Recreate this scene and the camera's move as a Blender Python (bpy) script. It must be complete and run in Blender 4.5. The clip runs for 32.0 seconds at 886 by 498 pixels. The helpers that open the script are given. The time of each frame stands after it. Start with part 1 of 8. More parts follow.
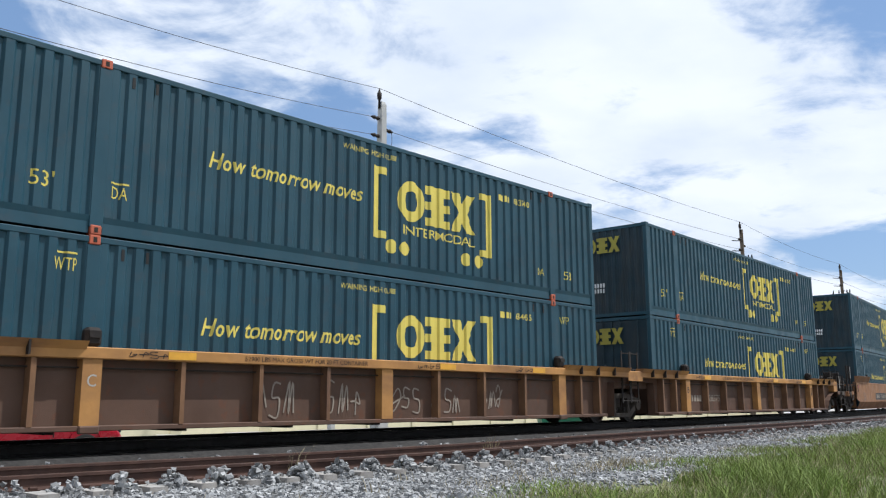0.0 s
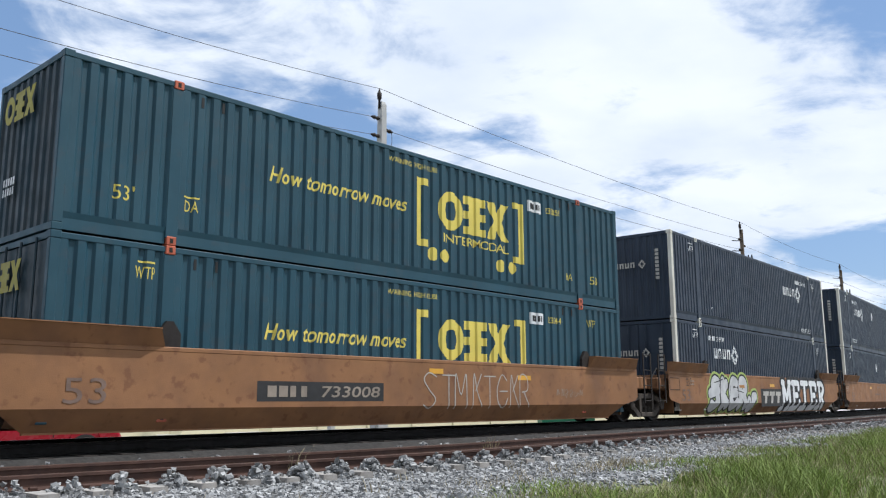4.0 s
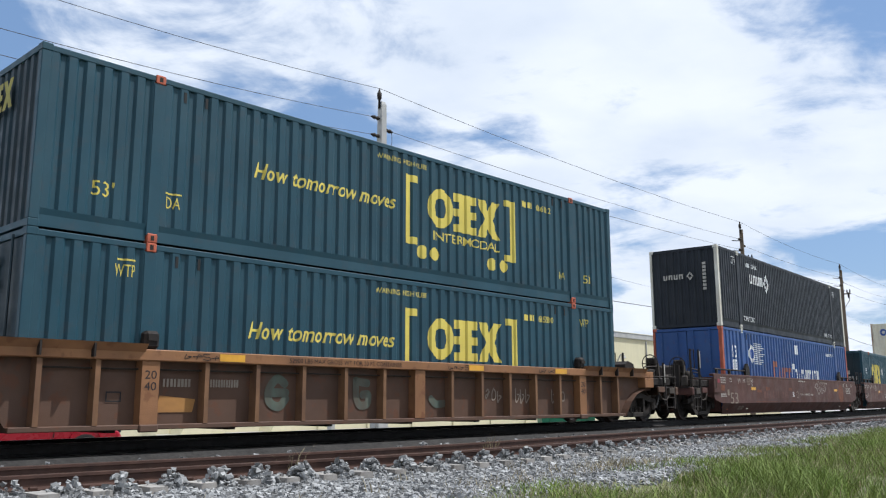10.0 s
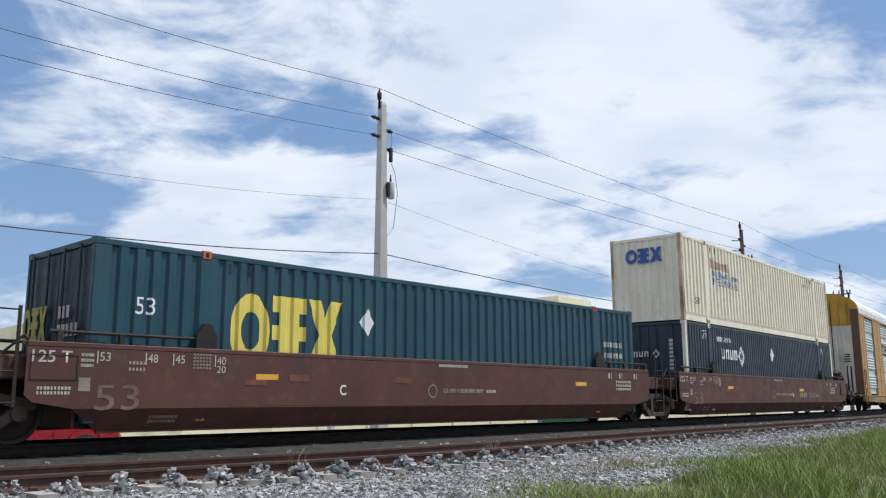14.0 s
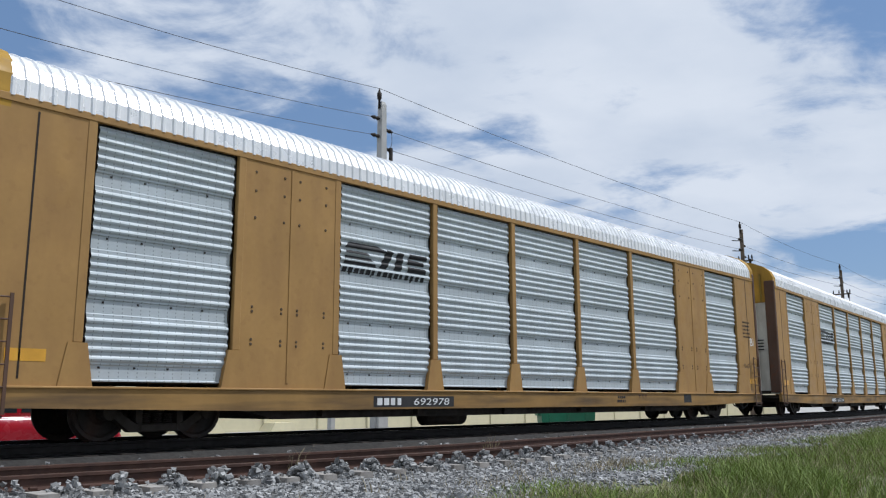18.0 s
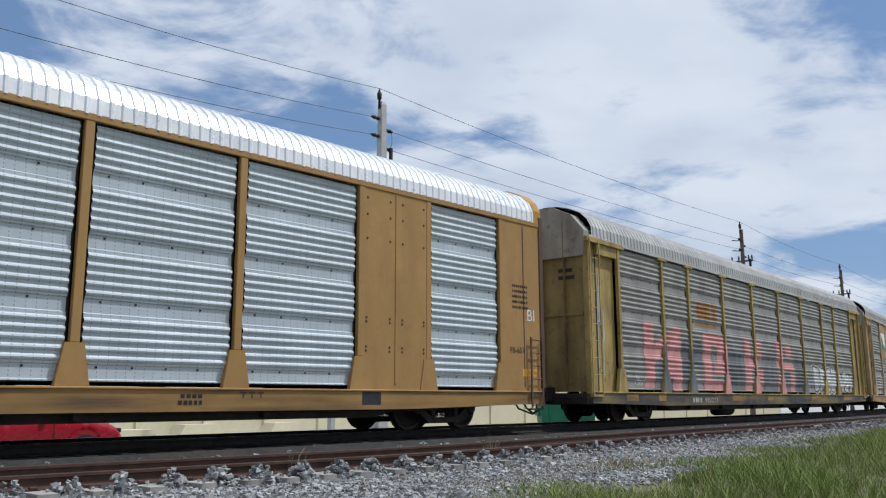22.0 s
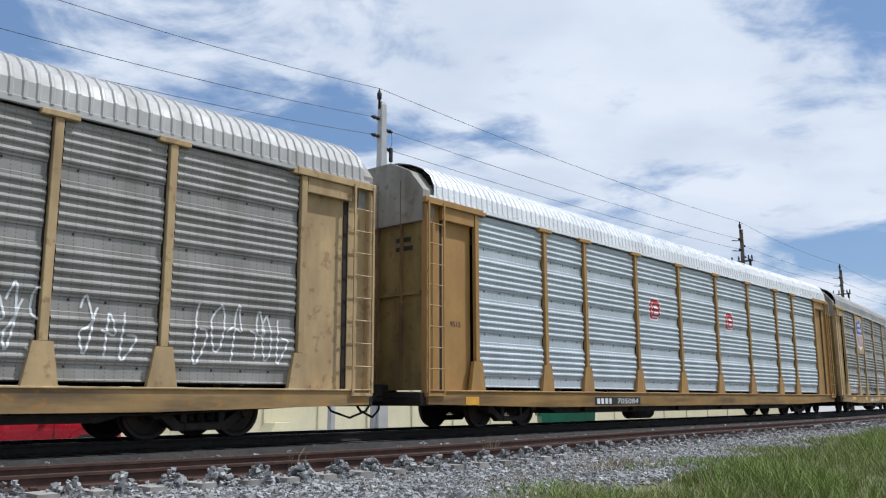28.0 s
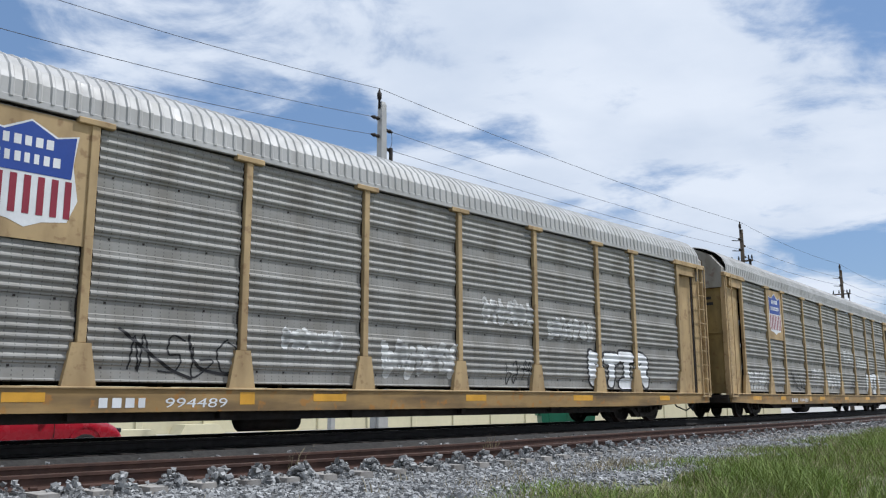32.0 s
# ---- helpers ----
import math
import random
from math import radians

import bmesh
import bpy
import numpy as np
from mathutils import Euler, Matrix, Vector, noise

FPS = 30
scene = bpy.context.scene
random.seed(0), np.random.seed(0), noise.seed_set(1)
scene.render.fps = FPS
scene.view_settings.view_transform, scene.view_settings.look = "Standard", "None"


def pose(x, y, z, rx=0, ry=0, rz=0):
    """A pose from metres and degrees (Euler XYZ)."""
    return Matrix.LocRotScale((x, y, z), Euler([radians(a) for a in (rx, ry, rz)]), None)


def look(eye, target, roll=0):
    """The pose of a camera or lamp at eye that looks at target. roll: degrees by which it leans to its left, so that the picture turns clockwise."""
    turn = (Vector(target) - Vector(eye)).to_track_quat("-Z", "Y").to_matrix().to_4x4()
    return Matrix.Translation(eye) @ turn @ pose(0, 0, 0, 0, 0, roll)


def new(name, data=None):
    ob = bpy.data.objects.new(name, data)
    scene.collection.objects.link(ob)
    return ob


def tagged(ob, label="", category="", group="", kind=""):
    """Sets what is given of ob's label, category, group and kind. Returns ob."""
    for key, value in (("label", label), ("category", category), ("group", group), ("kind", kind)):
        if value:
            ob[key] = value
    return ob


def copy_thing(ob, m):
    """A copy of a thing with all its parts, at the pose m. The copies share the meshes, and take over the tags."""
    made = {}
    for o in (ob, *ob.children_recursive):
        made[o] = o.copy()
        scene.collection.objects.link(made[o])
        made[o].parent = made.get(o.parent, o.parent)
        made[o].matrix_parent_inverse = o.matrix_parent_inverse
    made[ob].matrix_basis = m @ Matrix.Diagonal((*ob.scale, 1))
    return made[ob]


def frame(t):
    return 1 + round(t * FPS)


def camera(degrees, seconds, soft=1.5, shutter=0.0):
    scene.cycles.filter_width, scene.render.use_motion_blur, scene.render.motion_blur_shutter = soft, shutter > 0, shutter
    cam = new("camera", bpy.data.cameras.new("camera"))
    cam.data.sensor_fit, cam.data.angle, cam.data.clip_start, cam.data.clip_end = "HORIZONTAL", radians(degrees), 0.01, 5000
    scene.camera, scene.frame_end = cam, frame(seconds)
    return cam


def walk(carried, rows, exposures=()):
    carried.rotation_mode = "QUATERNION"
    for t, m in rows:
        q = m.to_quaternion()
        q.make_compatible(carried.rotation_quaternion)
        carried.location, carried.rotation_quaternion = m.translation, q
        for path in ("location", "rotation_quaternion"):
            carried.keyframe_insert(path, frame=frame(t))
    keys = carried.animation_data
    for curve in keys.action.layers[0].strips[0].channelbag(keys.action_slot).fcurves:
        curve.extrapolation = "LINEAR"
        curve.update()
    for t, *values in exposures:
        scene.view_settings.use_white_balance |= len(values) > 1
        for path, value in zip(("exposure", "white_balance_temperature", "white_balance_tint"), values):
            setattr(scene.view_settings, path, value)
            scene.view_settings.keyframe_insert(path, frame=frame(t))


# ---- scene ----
cam = camera(55.31, 32.0, soft=1.2)
EYE = pose(0, 0, 0.62, 90 + 10.19, 0.17, 0)
walk(cam, [(0.0, EYE), (32.0, EYE)], exposures=[(0.0, 0.0, 6150, 10), (8.0, 0.0, 6150, 10), (11.0, -0.08, 6150, 10), (13.0, -0.12, 6150, 10), (16.0, -0.29, 6100, 10), (19.0, -0.46, 6000, 10), (22.0, -0.43, 6000, 10), (25.0, -0.24, 6000, 10), (28.0, -0.28, 6000, 10), (30.0, -0.42, 6000, 10), (32.0, -0.28, 6000, 10)])

# ---- light: high sun from beyond the far end of the train, broken cloud ----
SUN_DIR = Vector((0.92, 0.16, 1.5)).normalized()      # from the ground towards the sun
sun_data = bpy.data.lights.new("sun", "SUN")
sun_data.energy, sun_data.angle, sun_data.color = 4.6, radians(0.6), (1.0, 0.965, 0.92)
sun = new("sun", sun_data)
sun.matrix_world = look(SUN_DIR * 60, (0, 0, 0))

world = bpy.data.worlds.new("sky")
scene.world = world
world.use_nodes = True


def sky_world():
    nt = world.node_tree
    nt.nodes.clear()
    def n(kind, **kw):
        node = nt.nodes.new(kind)
        for key, value in kw.items():
            node.inputs[key].default_value = value
        return node
    ln = nt.links.new
    out, bg = n("ShaderNodeOutputWorld"), n("ShaderNodeBackground", Strength=0.10)
    sky = n("ShaderNodeTexSky")
    sky.sky_type, sky.sun_disc = "NISHITA", False
    sky.sun_elevation = math.asin(SUN_DIR.z)
    sky.sun_rotation = math.atan2(SUN_DIR.x, SUN_DIR.y)
    sky.air_density, sky.dust_density, sky.ozone_density = 1.0, 0.6, 1.5
    co = n("ShaderNodeTexCoord")
    sep = n("ShaderNodeSeparateXYZ")
    ln(co.outputs["Generated"], sep.inputs[0])
    # a flat cloud layer: the direction cut with a plane overhead
    hi = n("ShaderNodeMath"); hi.operation = "MAXIMUM"; hi.inputs[1].default_value = 0.0
    ln(sep.outputs["Z"], hi.inputs[0])
    up = n("ShaderNodeMath"); up.operation = "ADD"; up.inputs[1].default_value = 0.22
    ln(hi.outputs[0], up.inputs[0])
    dx = n("ShaderNodeMath"); dx.operation = "DIVIDE"
    dy = n("ShaderNodeMath"); dy.operation = "DIVIDE"
    ln(sep.outputs["X"], dx.inputs[0]); ln(up.outputs[0], dx.inputs[1])
    ln(sep.outputs["Y"], dy.inputs[0]); ln(up.outputs[0], dy.inputs[1])
    com = n("ShaderNodeCombineXYZ")
    ln(dx.outputs[0], com.inputs[0]); ln(dy.outputs[0], com.inputs[1])
    big = n("ShaderNodeTexNoise", Scale=1.15, Detail=9.0, Roughness=0.55, Distortion=0.25)
    mapped = n("ShaderNodeMapping")
    mapped.inputs["Location"].default_value = CLOUD_SHIFT
    mapped.inputs["Rotation"].default_value = (0, 0, radians(24))
    mapped.inputs["Scale"].default_value = (0.9, 1.1, 1.0)
    ln(com.outputs[0], mapped.inputs[0]); ln(mapped.outputs[0], big.inputs["Vector"])
    cover = n("ShaderNodeMapRange")
    cover.inputs["From Min"].default_value, cover.inputs["From Max"].default_value = 0.37, 0.52
    cover.interpolation_type = "SMOOTHSTEP"
    # the clouds thin out round a few directions and leave open blue sky
    ragged = n("ShaderNodeTexNoise", Scale=4.2, Detail=7.0, Roughness=0.6, Distortion=0.4)
    ln(mapped.outputs[0], ragged.inputs["Vector"])
    torn = n("ShaderNodeMath"); torn.operation = "MULTIPLY_ADD"; torn.inputs[1].default_value = 0.42
    ln(ragged.outputs["Fac"], torn.inputs[0]); ln(big.outputs["Fac"], torn.inputs[2])
    whole = n("ShaderNodeMath"); whole.operation = "SUBTRACT"; whole.inputs[1].default_value = 0.21
    ln(torn.outputs[0], whole.inputs[0])
    thick = whole.outputs[0]
    for centre, size, depth in SKY_GAPS:
        off = n("ShaderNodeVectorMath"); off.operation = "SUBTRACT"; off.inputs[1].default_value = centre
        ln(co.outputs["Generated"], off.inputs[0])
        wide = n("ShaderNodeVectorMath"); wide.operation = "DIVIDE"; wide.inputs[1].default_value = size
        ln(off.outputs[0], wide.inputs[0])
        far = n("ShaderNodeVectorMath"); far.operation = "LENGTH"
        ln(wide.outputs[0], far.inputs[0])
        gap = n("ShaderNodeMapRange"); gap.interpolation_type = "SMOOTHSTEP"
        for k, v in (("From Min", 0.0), ("From Max", 1.0), ("To Min", depth), ("To Max", 0.0)):
            gap.inputs[k].default_value = v
        ln(far.outputs["Value"], gap.inputs["Value"])
        less = n("ShaderNodeMath"); less.operation = "SUBTRACT"
        ln(thick, less.inputs[0]); ln(gap.outputs[0], less.inputs[1])
        thick = less.outputs[0]
    ln(thick, cover.inputs["Value"])
    fine = n("ShaderNodeTexNoise", Scale=1.9, Detail=6.0, Roughness=0.5)
    ln(mapped.outputs[0], fine.inputs["Vector"])
    shade = n("ShaderNodeValToRGB")
    shade.color_ramp.elements[0].position, shade.color_ramp.elements[0].color = 0.3, (7.0, 7.8, 9.0, 1)
    shade.color_ramp.elements[1].position, shade.color_ramp.elements[1].color = 0.62, (9.7, 10.1, 10.7, 1)
    aim = n("ShaderNodeVectorMath"); aim.operation = "DOT_PRODUCT"
    aim.inputs[1].default_value = (SUN_DIR.x, SUN_DIR.y, 0.0)
    ln(co.outputs["Generated"], aim.inputs[0])
    glow = n("ShaderNodeMath"); glow.operation = "MULTIPLY_ADD"; glow.inputs[1].default_value = 0.2
    ln(aim.outputs["Value"], glow.inputs[0]); ln(fine.outputs["Fac"], glow.inputs[2])
    ln(glow.outputs[0], shade.inputs[0])
    hazy = n("ShaderNodeMix"); hazy.data_type = "RGBA"       # thin bright haze in front of the open blue
    hazy.inputs["Factor"].default_value = 0.45
    hazy.inputs["B"].default_value = (3.3, 5.3, 8.8, 1)
    ln(sky.outputs[0], hazy.inputs["A"])
    mix = n("ShaderNodeMix"); mix.data_type = "RGBA"
    ln(cover.outputs[0], mix.inputs["Factor"]); ln(hazy.outputs["Result"], mix.inputs["A"]); ln(shade.outputs[0], mix.inputs["B"])
    ln(mix.outputs["Result"], bg.inputs[0]); ln(bg.outputs[0], out.inputs[0])


CLOUD_SHIFT = (0.35, 0.2, 0.0)
SKY_GAPS = (((-0.17, 0.93, 0.31), (0.17, 0.3, 0.075), 0.15), ((-0.42, 0.88, 0.225), (0.13, 0.3, 0.05), 0.2), ((-0.43, 0.888, 0.16), (0.2, 0.3, 0.035), 0.25), ((-0.18, 0.963, 0.205), (0.14, 0.3, 0.035), 0.13), ((0.44, 0.885, 0.155), (0.16, 0.3, 0.045), 0.2), ((-0.37, 0.85, 0.40), (0.16, 0.3, 0.07), -0.03),
            ((0.18, 0.974, 0.13), (0.08, 0.3, 0.03), 0.12), ((0.23, 0.905, 0.35), (0.22, 0.3, 0.1), -0.15))
sky_world()

# ---- materials ----


def rgba(c):
    return (*c, 1.0)


def surface(name, base, rough=0.6, metal=0.0, vary=0.25, scale=1.5, dirt=None, dirt_amount=0.0, dirt_scale=(1.2, 1.2, 0.35),
            bump=0.0, bump_scale=60.0, random_tone=0.0, spots=None, spot_amount=0.0, coat=0.0, holes=0.0):
    """A worn surface: tone at two scales, streaks of dirt, rust spots and fine relief, in the thing's own space."""
    m = bpy.data.materials.new(name)
    m.use_nodes = True
    nt = m.node_tree
    ln = nt.links.new
    bsdf = nt.nodes["Principled BSDF"]
    bsdf.inputs["Roughness"].default_value, bsdf.inputs["Metallic"].default_value = rough, metal
    bsdf.inputs["Coat Weight"].default_value = coat
    bsdf.inputs["Specular IOR Level"].default_value = 0.3 if rough > 0.4 else 0.5
    co = nt.nodes.new("ShaderNodeTexCoord")
    def noise_of(s, detail=5.0, stretch=None):
        node = nt.nodes.new("ShaderNodeTexNoise")
        node.inputs["Scale"].default_value, node.inputs["Detail"].default_value = s, detail
        if stretch:
            mp = nt.nodes.new("ShaderNodeMapping")
            mp.inputs["Scale"].default_value = stretch
            ln(co.outputs["Object"], mp.inputs[0]); ln(mp.outputs[0], node.inputs["Vector"])
        else:
            ln(co.outputs["Object"], node.inputs["Vector"])
        return node.outputs["Fac"]
    def ranged(fac, a, b, c, d):
        node = nt.nodes.new("ShaderNodeMapRange")
        for i, v in zip((1, 2, 3, 4), (a, b, c, d)):
            node.inputs[i].default_value = v
        ln(fac, node.inputs[0])
        return node.outputs[0]
    def mixed(fac, a, b, mode="MIX"):
        node = nt.nodes.new("ShaderNodeMix")
        node.data_type, node.blend_type = "RGBA", mode
        if isinstance(fac, float):
            node.inputs["Factor"].default_value = fac
        else:
            ln(fac, node.inputs["Factor"])
        for sock, v in (("A", a), ("B", b)):
            if isinstance(v, tuple):
                node.inputs[sock].default_value = v
            else:
                ln(v, node.inputs[sock])
        return node.outputs["Result"]
    dark = tuple(c * (1 - vary) for c in base)
    light = tuple(min(1.0, c * (1 + vary)) for c in base)
    col = mixed(ranged(noise_of(scale, 6.0), 0.3, 0.7, 0.0, 1.0), rgba(dark), rgba(light))
    col = mixed(ranged(noise_of(scale * 14, 3.0), 0.25, 0.75, 0.0, 0.22), col, rgba(tuple(c * 0.7 for c in base)))
    if dirt:
        col = mixed(ranged(noise_of(2.2, 8.0, dirt_scale), 0.42, 0.72, 0.0, dirt_amount), col, rgba(dirt))
    if spots:
        col = mixed(ranged(noise_of(5.0, 9.0), 0.58, 0.66, 0.0, spot_amount), col, rgba(spots))
    if random_tone:
        info = nt.nodes.new("ShaderNodeObjectInfo")
        geo = nt.nodes.new("ShaderNodeNewGeometry")
        add = nt.nodes.new("ShaderNodeMath"); add.operation = "ADD"
        ln(info.outputs["Random"], add.inputs[0]); ln(geo.outputs["Random Per Island"], add.inputs[1])
        fr = nt.nodes.new("ShaderNodeMath"); fr.operation = "FRACT"
        ln(add.outputs[0], fr.inputs[0])
        bc = nt.nodes.new("ShaderNodeHueSaturation")
        ln(ranged(fr.outputs[0], 0, 1, 1 - random_tone, 1 + random_tone), bc.inputs["Value"])
        ln(col, bc.inputs["Color"])
        col = bc.outputs[0]
    if holes:       # rows of small punched holes
        sep = nt.nodes.new("ShaderNodeSeparateXYZ")
        ln(co.outputs["Object"], sep.inputs[0])
        def dashes(axis, pitch, width):
            a = nt.nodes.new("ShaderNodeMath"); a.operation = "MODULO"; a.inputs[1].default_value = pitch
            b = nt.nodes.new("ShaderNodeMath"); b.operation = "LESS_THAN"; b.inputs[1].default_value = width
            ln(sep.outputs[axis], a.inputs[0]); ln(a.outputs[0], b.inputs[0])
            return b.outputs[0]
        both = nt.nodes.new("ShaderNodeMath"); both.operation = "MULTIPLY"
        ln(dashes("X", 0.155, 0.016), both.inputs[0]); ln(dashes("Z", 0.062, 0.026), both.inputs[1])
        amount = nt.nodes.new("ShaderNodeMath"); amount.operation = "MULTIPLY"; amount.inputs[1].default_value = holes
        ln(both.outputs[0], amount.inputs[0])
        col = mixed(amount.outputs[0], col, (0.02, 0.02, 0.02, 1.0))
    ln(col, bsdf.inputs["Base Color"])
    ln(ranged(noise_of(scale * 3, 4.0), 0.3, 0.7, max(0.02, rough - 0.12), min(1.0, rough + 0.12)), bsdf.inputs["Roughness"])
    if bump:
        bp = nt.nodes.new("ShaderNodeBump")
        bp.inputs["Strength"].default_value, bp.inputs["Distance"].default_value = bump, 0.02
        ln(noise_of(bump_scale, 4.0), bp.inputs["Height"])
        ln(bp.outputs[0], bsdf.inputs["Normal"])
    return m


RUST = (0.13, 0.05, 0.025)
GRIME = (0.06, 0.05, 0.04)
M_TEAL = surface("teal_container_paint", (0.016, 0.06, 0.086), 0.5, vary=0.16, scale=0.8, dirt=(0.04, 0.085, 0.105), dirt_amount=0.3, spots=RUST, spot_amount=0.07)
# teal for doors and ends, darkened to hold the shade of the end faces
M_TEALSHADE = surface("dark_teal_door_paint", (0.014, 0.036, 0.05), 0.55, vary=0.2, scale=1.0, dirt=GRIME, dirt_amount=0.4)
M_NAVY = surface("navy_container_paint", (0.023, 0.034, 0.054), 0.5, vary=0.2, scale=0.8, dirt=(0.045, 0.062, 0.085), dirt_amount=0.4)
M_SLATE = surface("slate_container_paint", (0.013, 0.017, 0.024), 0.55, vary=0.18, scale=0.8, dirt=(0.03, 0.034, 0.038), dirt_amount=0.3)
M_BLUE = surface("blue_container_paint", (0.028, 0.078, 0.235), 0.5, vary=0.15, scale=0.8, dirt=(0.06, 0.11, 0.22), dirt_amount=0.4, spots=RUST, spot_amount=0.15)
M_CREAMRUST = surface("rusty_cream_casting", (0.58, 0.48, 0.36), 0.7, vary=0.2, scale=3.0, dirt=RUST, dirt_amount=0.8)
M_CREAM = surface("cream_container_paint", (0.74, 0.69, 0.56), 0.6, vary=0.06, scale=0.8, dirt=(0.4, 0.3, 0.2), dirt_amount=0.22, spots=RUST, spot_amount=0.12)
M_YELLOW = surface("yellow_lettering", (0.66, 0.54, 0.11), 0.55, vary=0.1, scale=2.0)
M_OLDYELLOW = surface("faded_yellow_lettering", (0.33, 0.29, 0.05), 0.6, vary=0.2, scale=2.0)
M_SILLGRIME = surface("grime_covered_sill", (0.06, 0.055, 0.05), 0.7, vary=0.3, scale=1.0, dirt=(0.3, 0.22, 0.07), dirt_amount=0.7, dirt_scale=(0.25, 1, 1))
M_WHITE = surface("white_lettering", (0.75, 0.76, 0.76), 0.55, vary=0.08, scale=2.0, dirt=GRIME, dirt_amount=0.2)
M_PALE = surface("faded_white_lettering", (0.42, 0.4, 0.36), 0.6, vary=0.15, scale=2.0)
M_MAROON = surface("maroon_stripe_paint", (0.26, 0.03, 0.05), 0.55, vary=0.1, scale=2.0)
M_REDLET = surface("red_lettering", (0.5, 0.05, 0.06), 0.55, vary=0.1, scale=2.0)
M_BLUELET = surface("blue_lettering", (0.04, 0.09, 0.3), 0.55, vary=0.1, scale=2.0)
M_FADEBLUE = surface("faded_blue_paint", (0.2, 0.27, 0.42), 0.6, vary=0.25, scale=2.0, dirt=(0.6, 0.58, 0.48), dirt_amount=0.8)
M_STENCIL = surface("dim_stencil_paint", (0.27, 0.225, 0.18), 0.65, vary=0.25, scale=3.0)
M_FAINT = surface("worn_stencil_paint", (0.17, 0.115, 0.09), 0.65, vary=0.35, scale=3.0)
M_GHOST = surface("ghost_lettering", (0.3, 0.115, 0.08), 0.6, vary=0.2, scale=2.0)
M_BLACKLET = surface("black_lettering", (0.02, 0.02, 0.022), 0.6, vary=0.1, scale=2.0)
M_ORANGE = surface("orange_casting_paint", (0.45, 0.11, 0.06), 0.6, vary=0.2, scale=4.0, dirt=RUST, dirt_amount=0.5)
M_WHITEPOST = surface("white_frame_paint", (0.68, 0.67, 0.6), 0.55, vary=0.08, scale=2.0, dirt=(0.35, 0.25, 0.15), dirt_amount=0.35)
M_TAN = surface("tan_brown_car_paint", (0.26, 0.125, 0.055), 0.65, vary=0.2, scale=0.7, dirt=(0.13, 0.065, 0.04), dirt_amount=0.55, dirt_scale=(0.6, 0.6, 0.5), spots=RUST, spot_amount=0.5, bump=0.15)
# brown whose base is lowered for the shadow in the recess below the chord
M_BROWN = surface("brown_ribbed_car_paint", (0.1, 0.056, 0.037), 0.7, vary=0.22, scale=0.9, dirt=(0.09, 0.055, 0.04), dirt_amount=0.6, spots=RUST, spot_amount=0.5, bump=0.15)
M_CHORD = surface("faded_orange_chord_paint", (0.42, 0.21, 0.065), 0.65, vary=0.2, scale=1.4, dirt=(0.16, 0.08, 0.045), dirt_amount=0.7, dirt_scale=(0.5, 1, 1))
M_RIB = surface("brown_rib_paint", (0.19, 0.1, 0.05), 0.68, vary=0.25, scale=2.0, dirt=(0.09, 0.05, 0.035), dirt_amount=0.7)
M_AMBER = surface("amber_reflector", (0.65, 0.33, 0.03), 0.4, vary=0.15, scale=3.0)
M_OXIDE = surface("oxide_red_car_paint", (0.085, 0.036, 0.028), 0.62, vary=0.18, scale=0.7, dirt=(0.05, 0.03, 0.026), dirt_amount=0.5, spots=(0.12, 0.06, 0.04), spot_amount=0.4, bump=0.12)
M_PATCH = surface("faded_patch_paint", (0.17, 0.06, 0.028), 0.65, vary=0.3, scale=3.0, dirt=(0.085, 0.036, 0.028), dirt_amount=0.8)
M_DARK = surface("grimy_dark_steel", (0.02, 0.016, 0.014), 0.75, vary=0.3, scale=3.0, dirt=(0.045, 0.03, 0.02), dirt_amount=0.5, bump=0.3)
M_RIVET = surface("dark_bolt_steel", (0.1, 0.065, 0.035), 0.7, vary=0.2)
M_BOGIE = surface("dusty_cast_steel", (0.032, 0.026, 0.021), 0.8, vary=0.3, scale=4.0, dirt=(0.03, 0.024, 0.02), dirt_amount=0.6, bump=0.3)
M_DUSTY = surface("dust_covered_cast_steel", (0.075, 0.062, 0.051), 0.85, vary=0.3, scale=4.0, dirt=(0.04, 0.032, 0.026), dirt_amount=0.7, bump=0.3)
M_WHEEL = surface("dark_wheel_steel", (0.02, 0.017, 0.015), 0.65, vary=0.25, scale=5.0, dirt=RUST, dirt_amount=0.3, bump=0.2)
M_TREAD = surface("polished_tread_steel", (0.35, 0.33, 0.31), 0.35, metal=0.9, vary=0.1)
M_RACKYEL = surface("yellow_rack_paint", (0.37, 0.215, 0.072), 0.6, vary=0.1, scale=0.8, dirt=(0.24, 0.13, 0.05), dirt_amount=0.45, spots=RUST, spot_amount=0.1)
M_RACKTAN = surface("faded_tan_rack_paint", (0.46, 0.33, 0.17), 0.65, vary=0.18, scale=0.9, dirt=(0.16, 0.1, 0.05), dirt_amount=0.5, spots=RUST, spot_amount=0.4)
M_MUSTARD = surface("mustard_hood_paint", (0.3, 0.2, 0.03), 0.6, vary=0.2, scale=1.0, dirt=(0.12, 0.08, 0.02), dirt_amount=0.5)
M_RACKYEL_OLD = surface("faded_yellow_rack_paint", (0.38, 0.275, 0.09), 0.65, vary=0.2, scale=0.9, dirt=(0.1, 0.075, 0.04), dirt_amount=0.65, spots=RUST, spot_amount=0.4)
M_SILLYEL = surface("grimy_yellow_sill", (0.29, 0.17, 0.055), 0.65, vary=0.2, scale=0.8, dirt=(0.075, 0.05, 0.03), dirt_amount=0.85, dirt_scale=(0.22, 1, 2.2))
M_GALV = surface("bright_galvanised_steel", (0.47, 0.52, 0.545), 0.6, metal=0.22, vary=0.1, scale=1.2, dirt=(0.42, 0.44, 0.45), dirt_amount=0.4, holes=0.45)
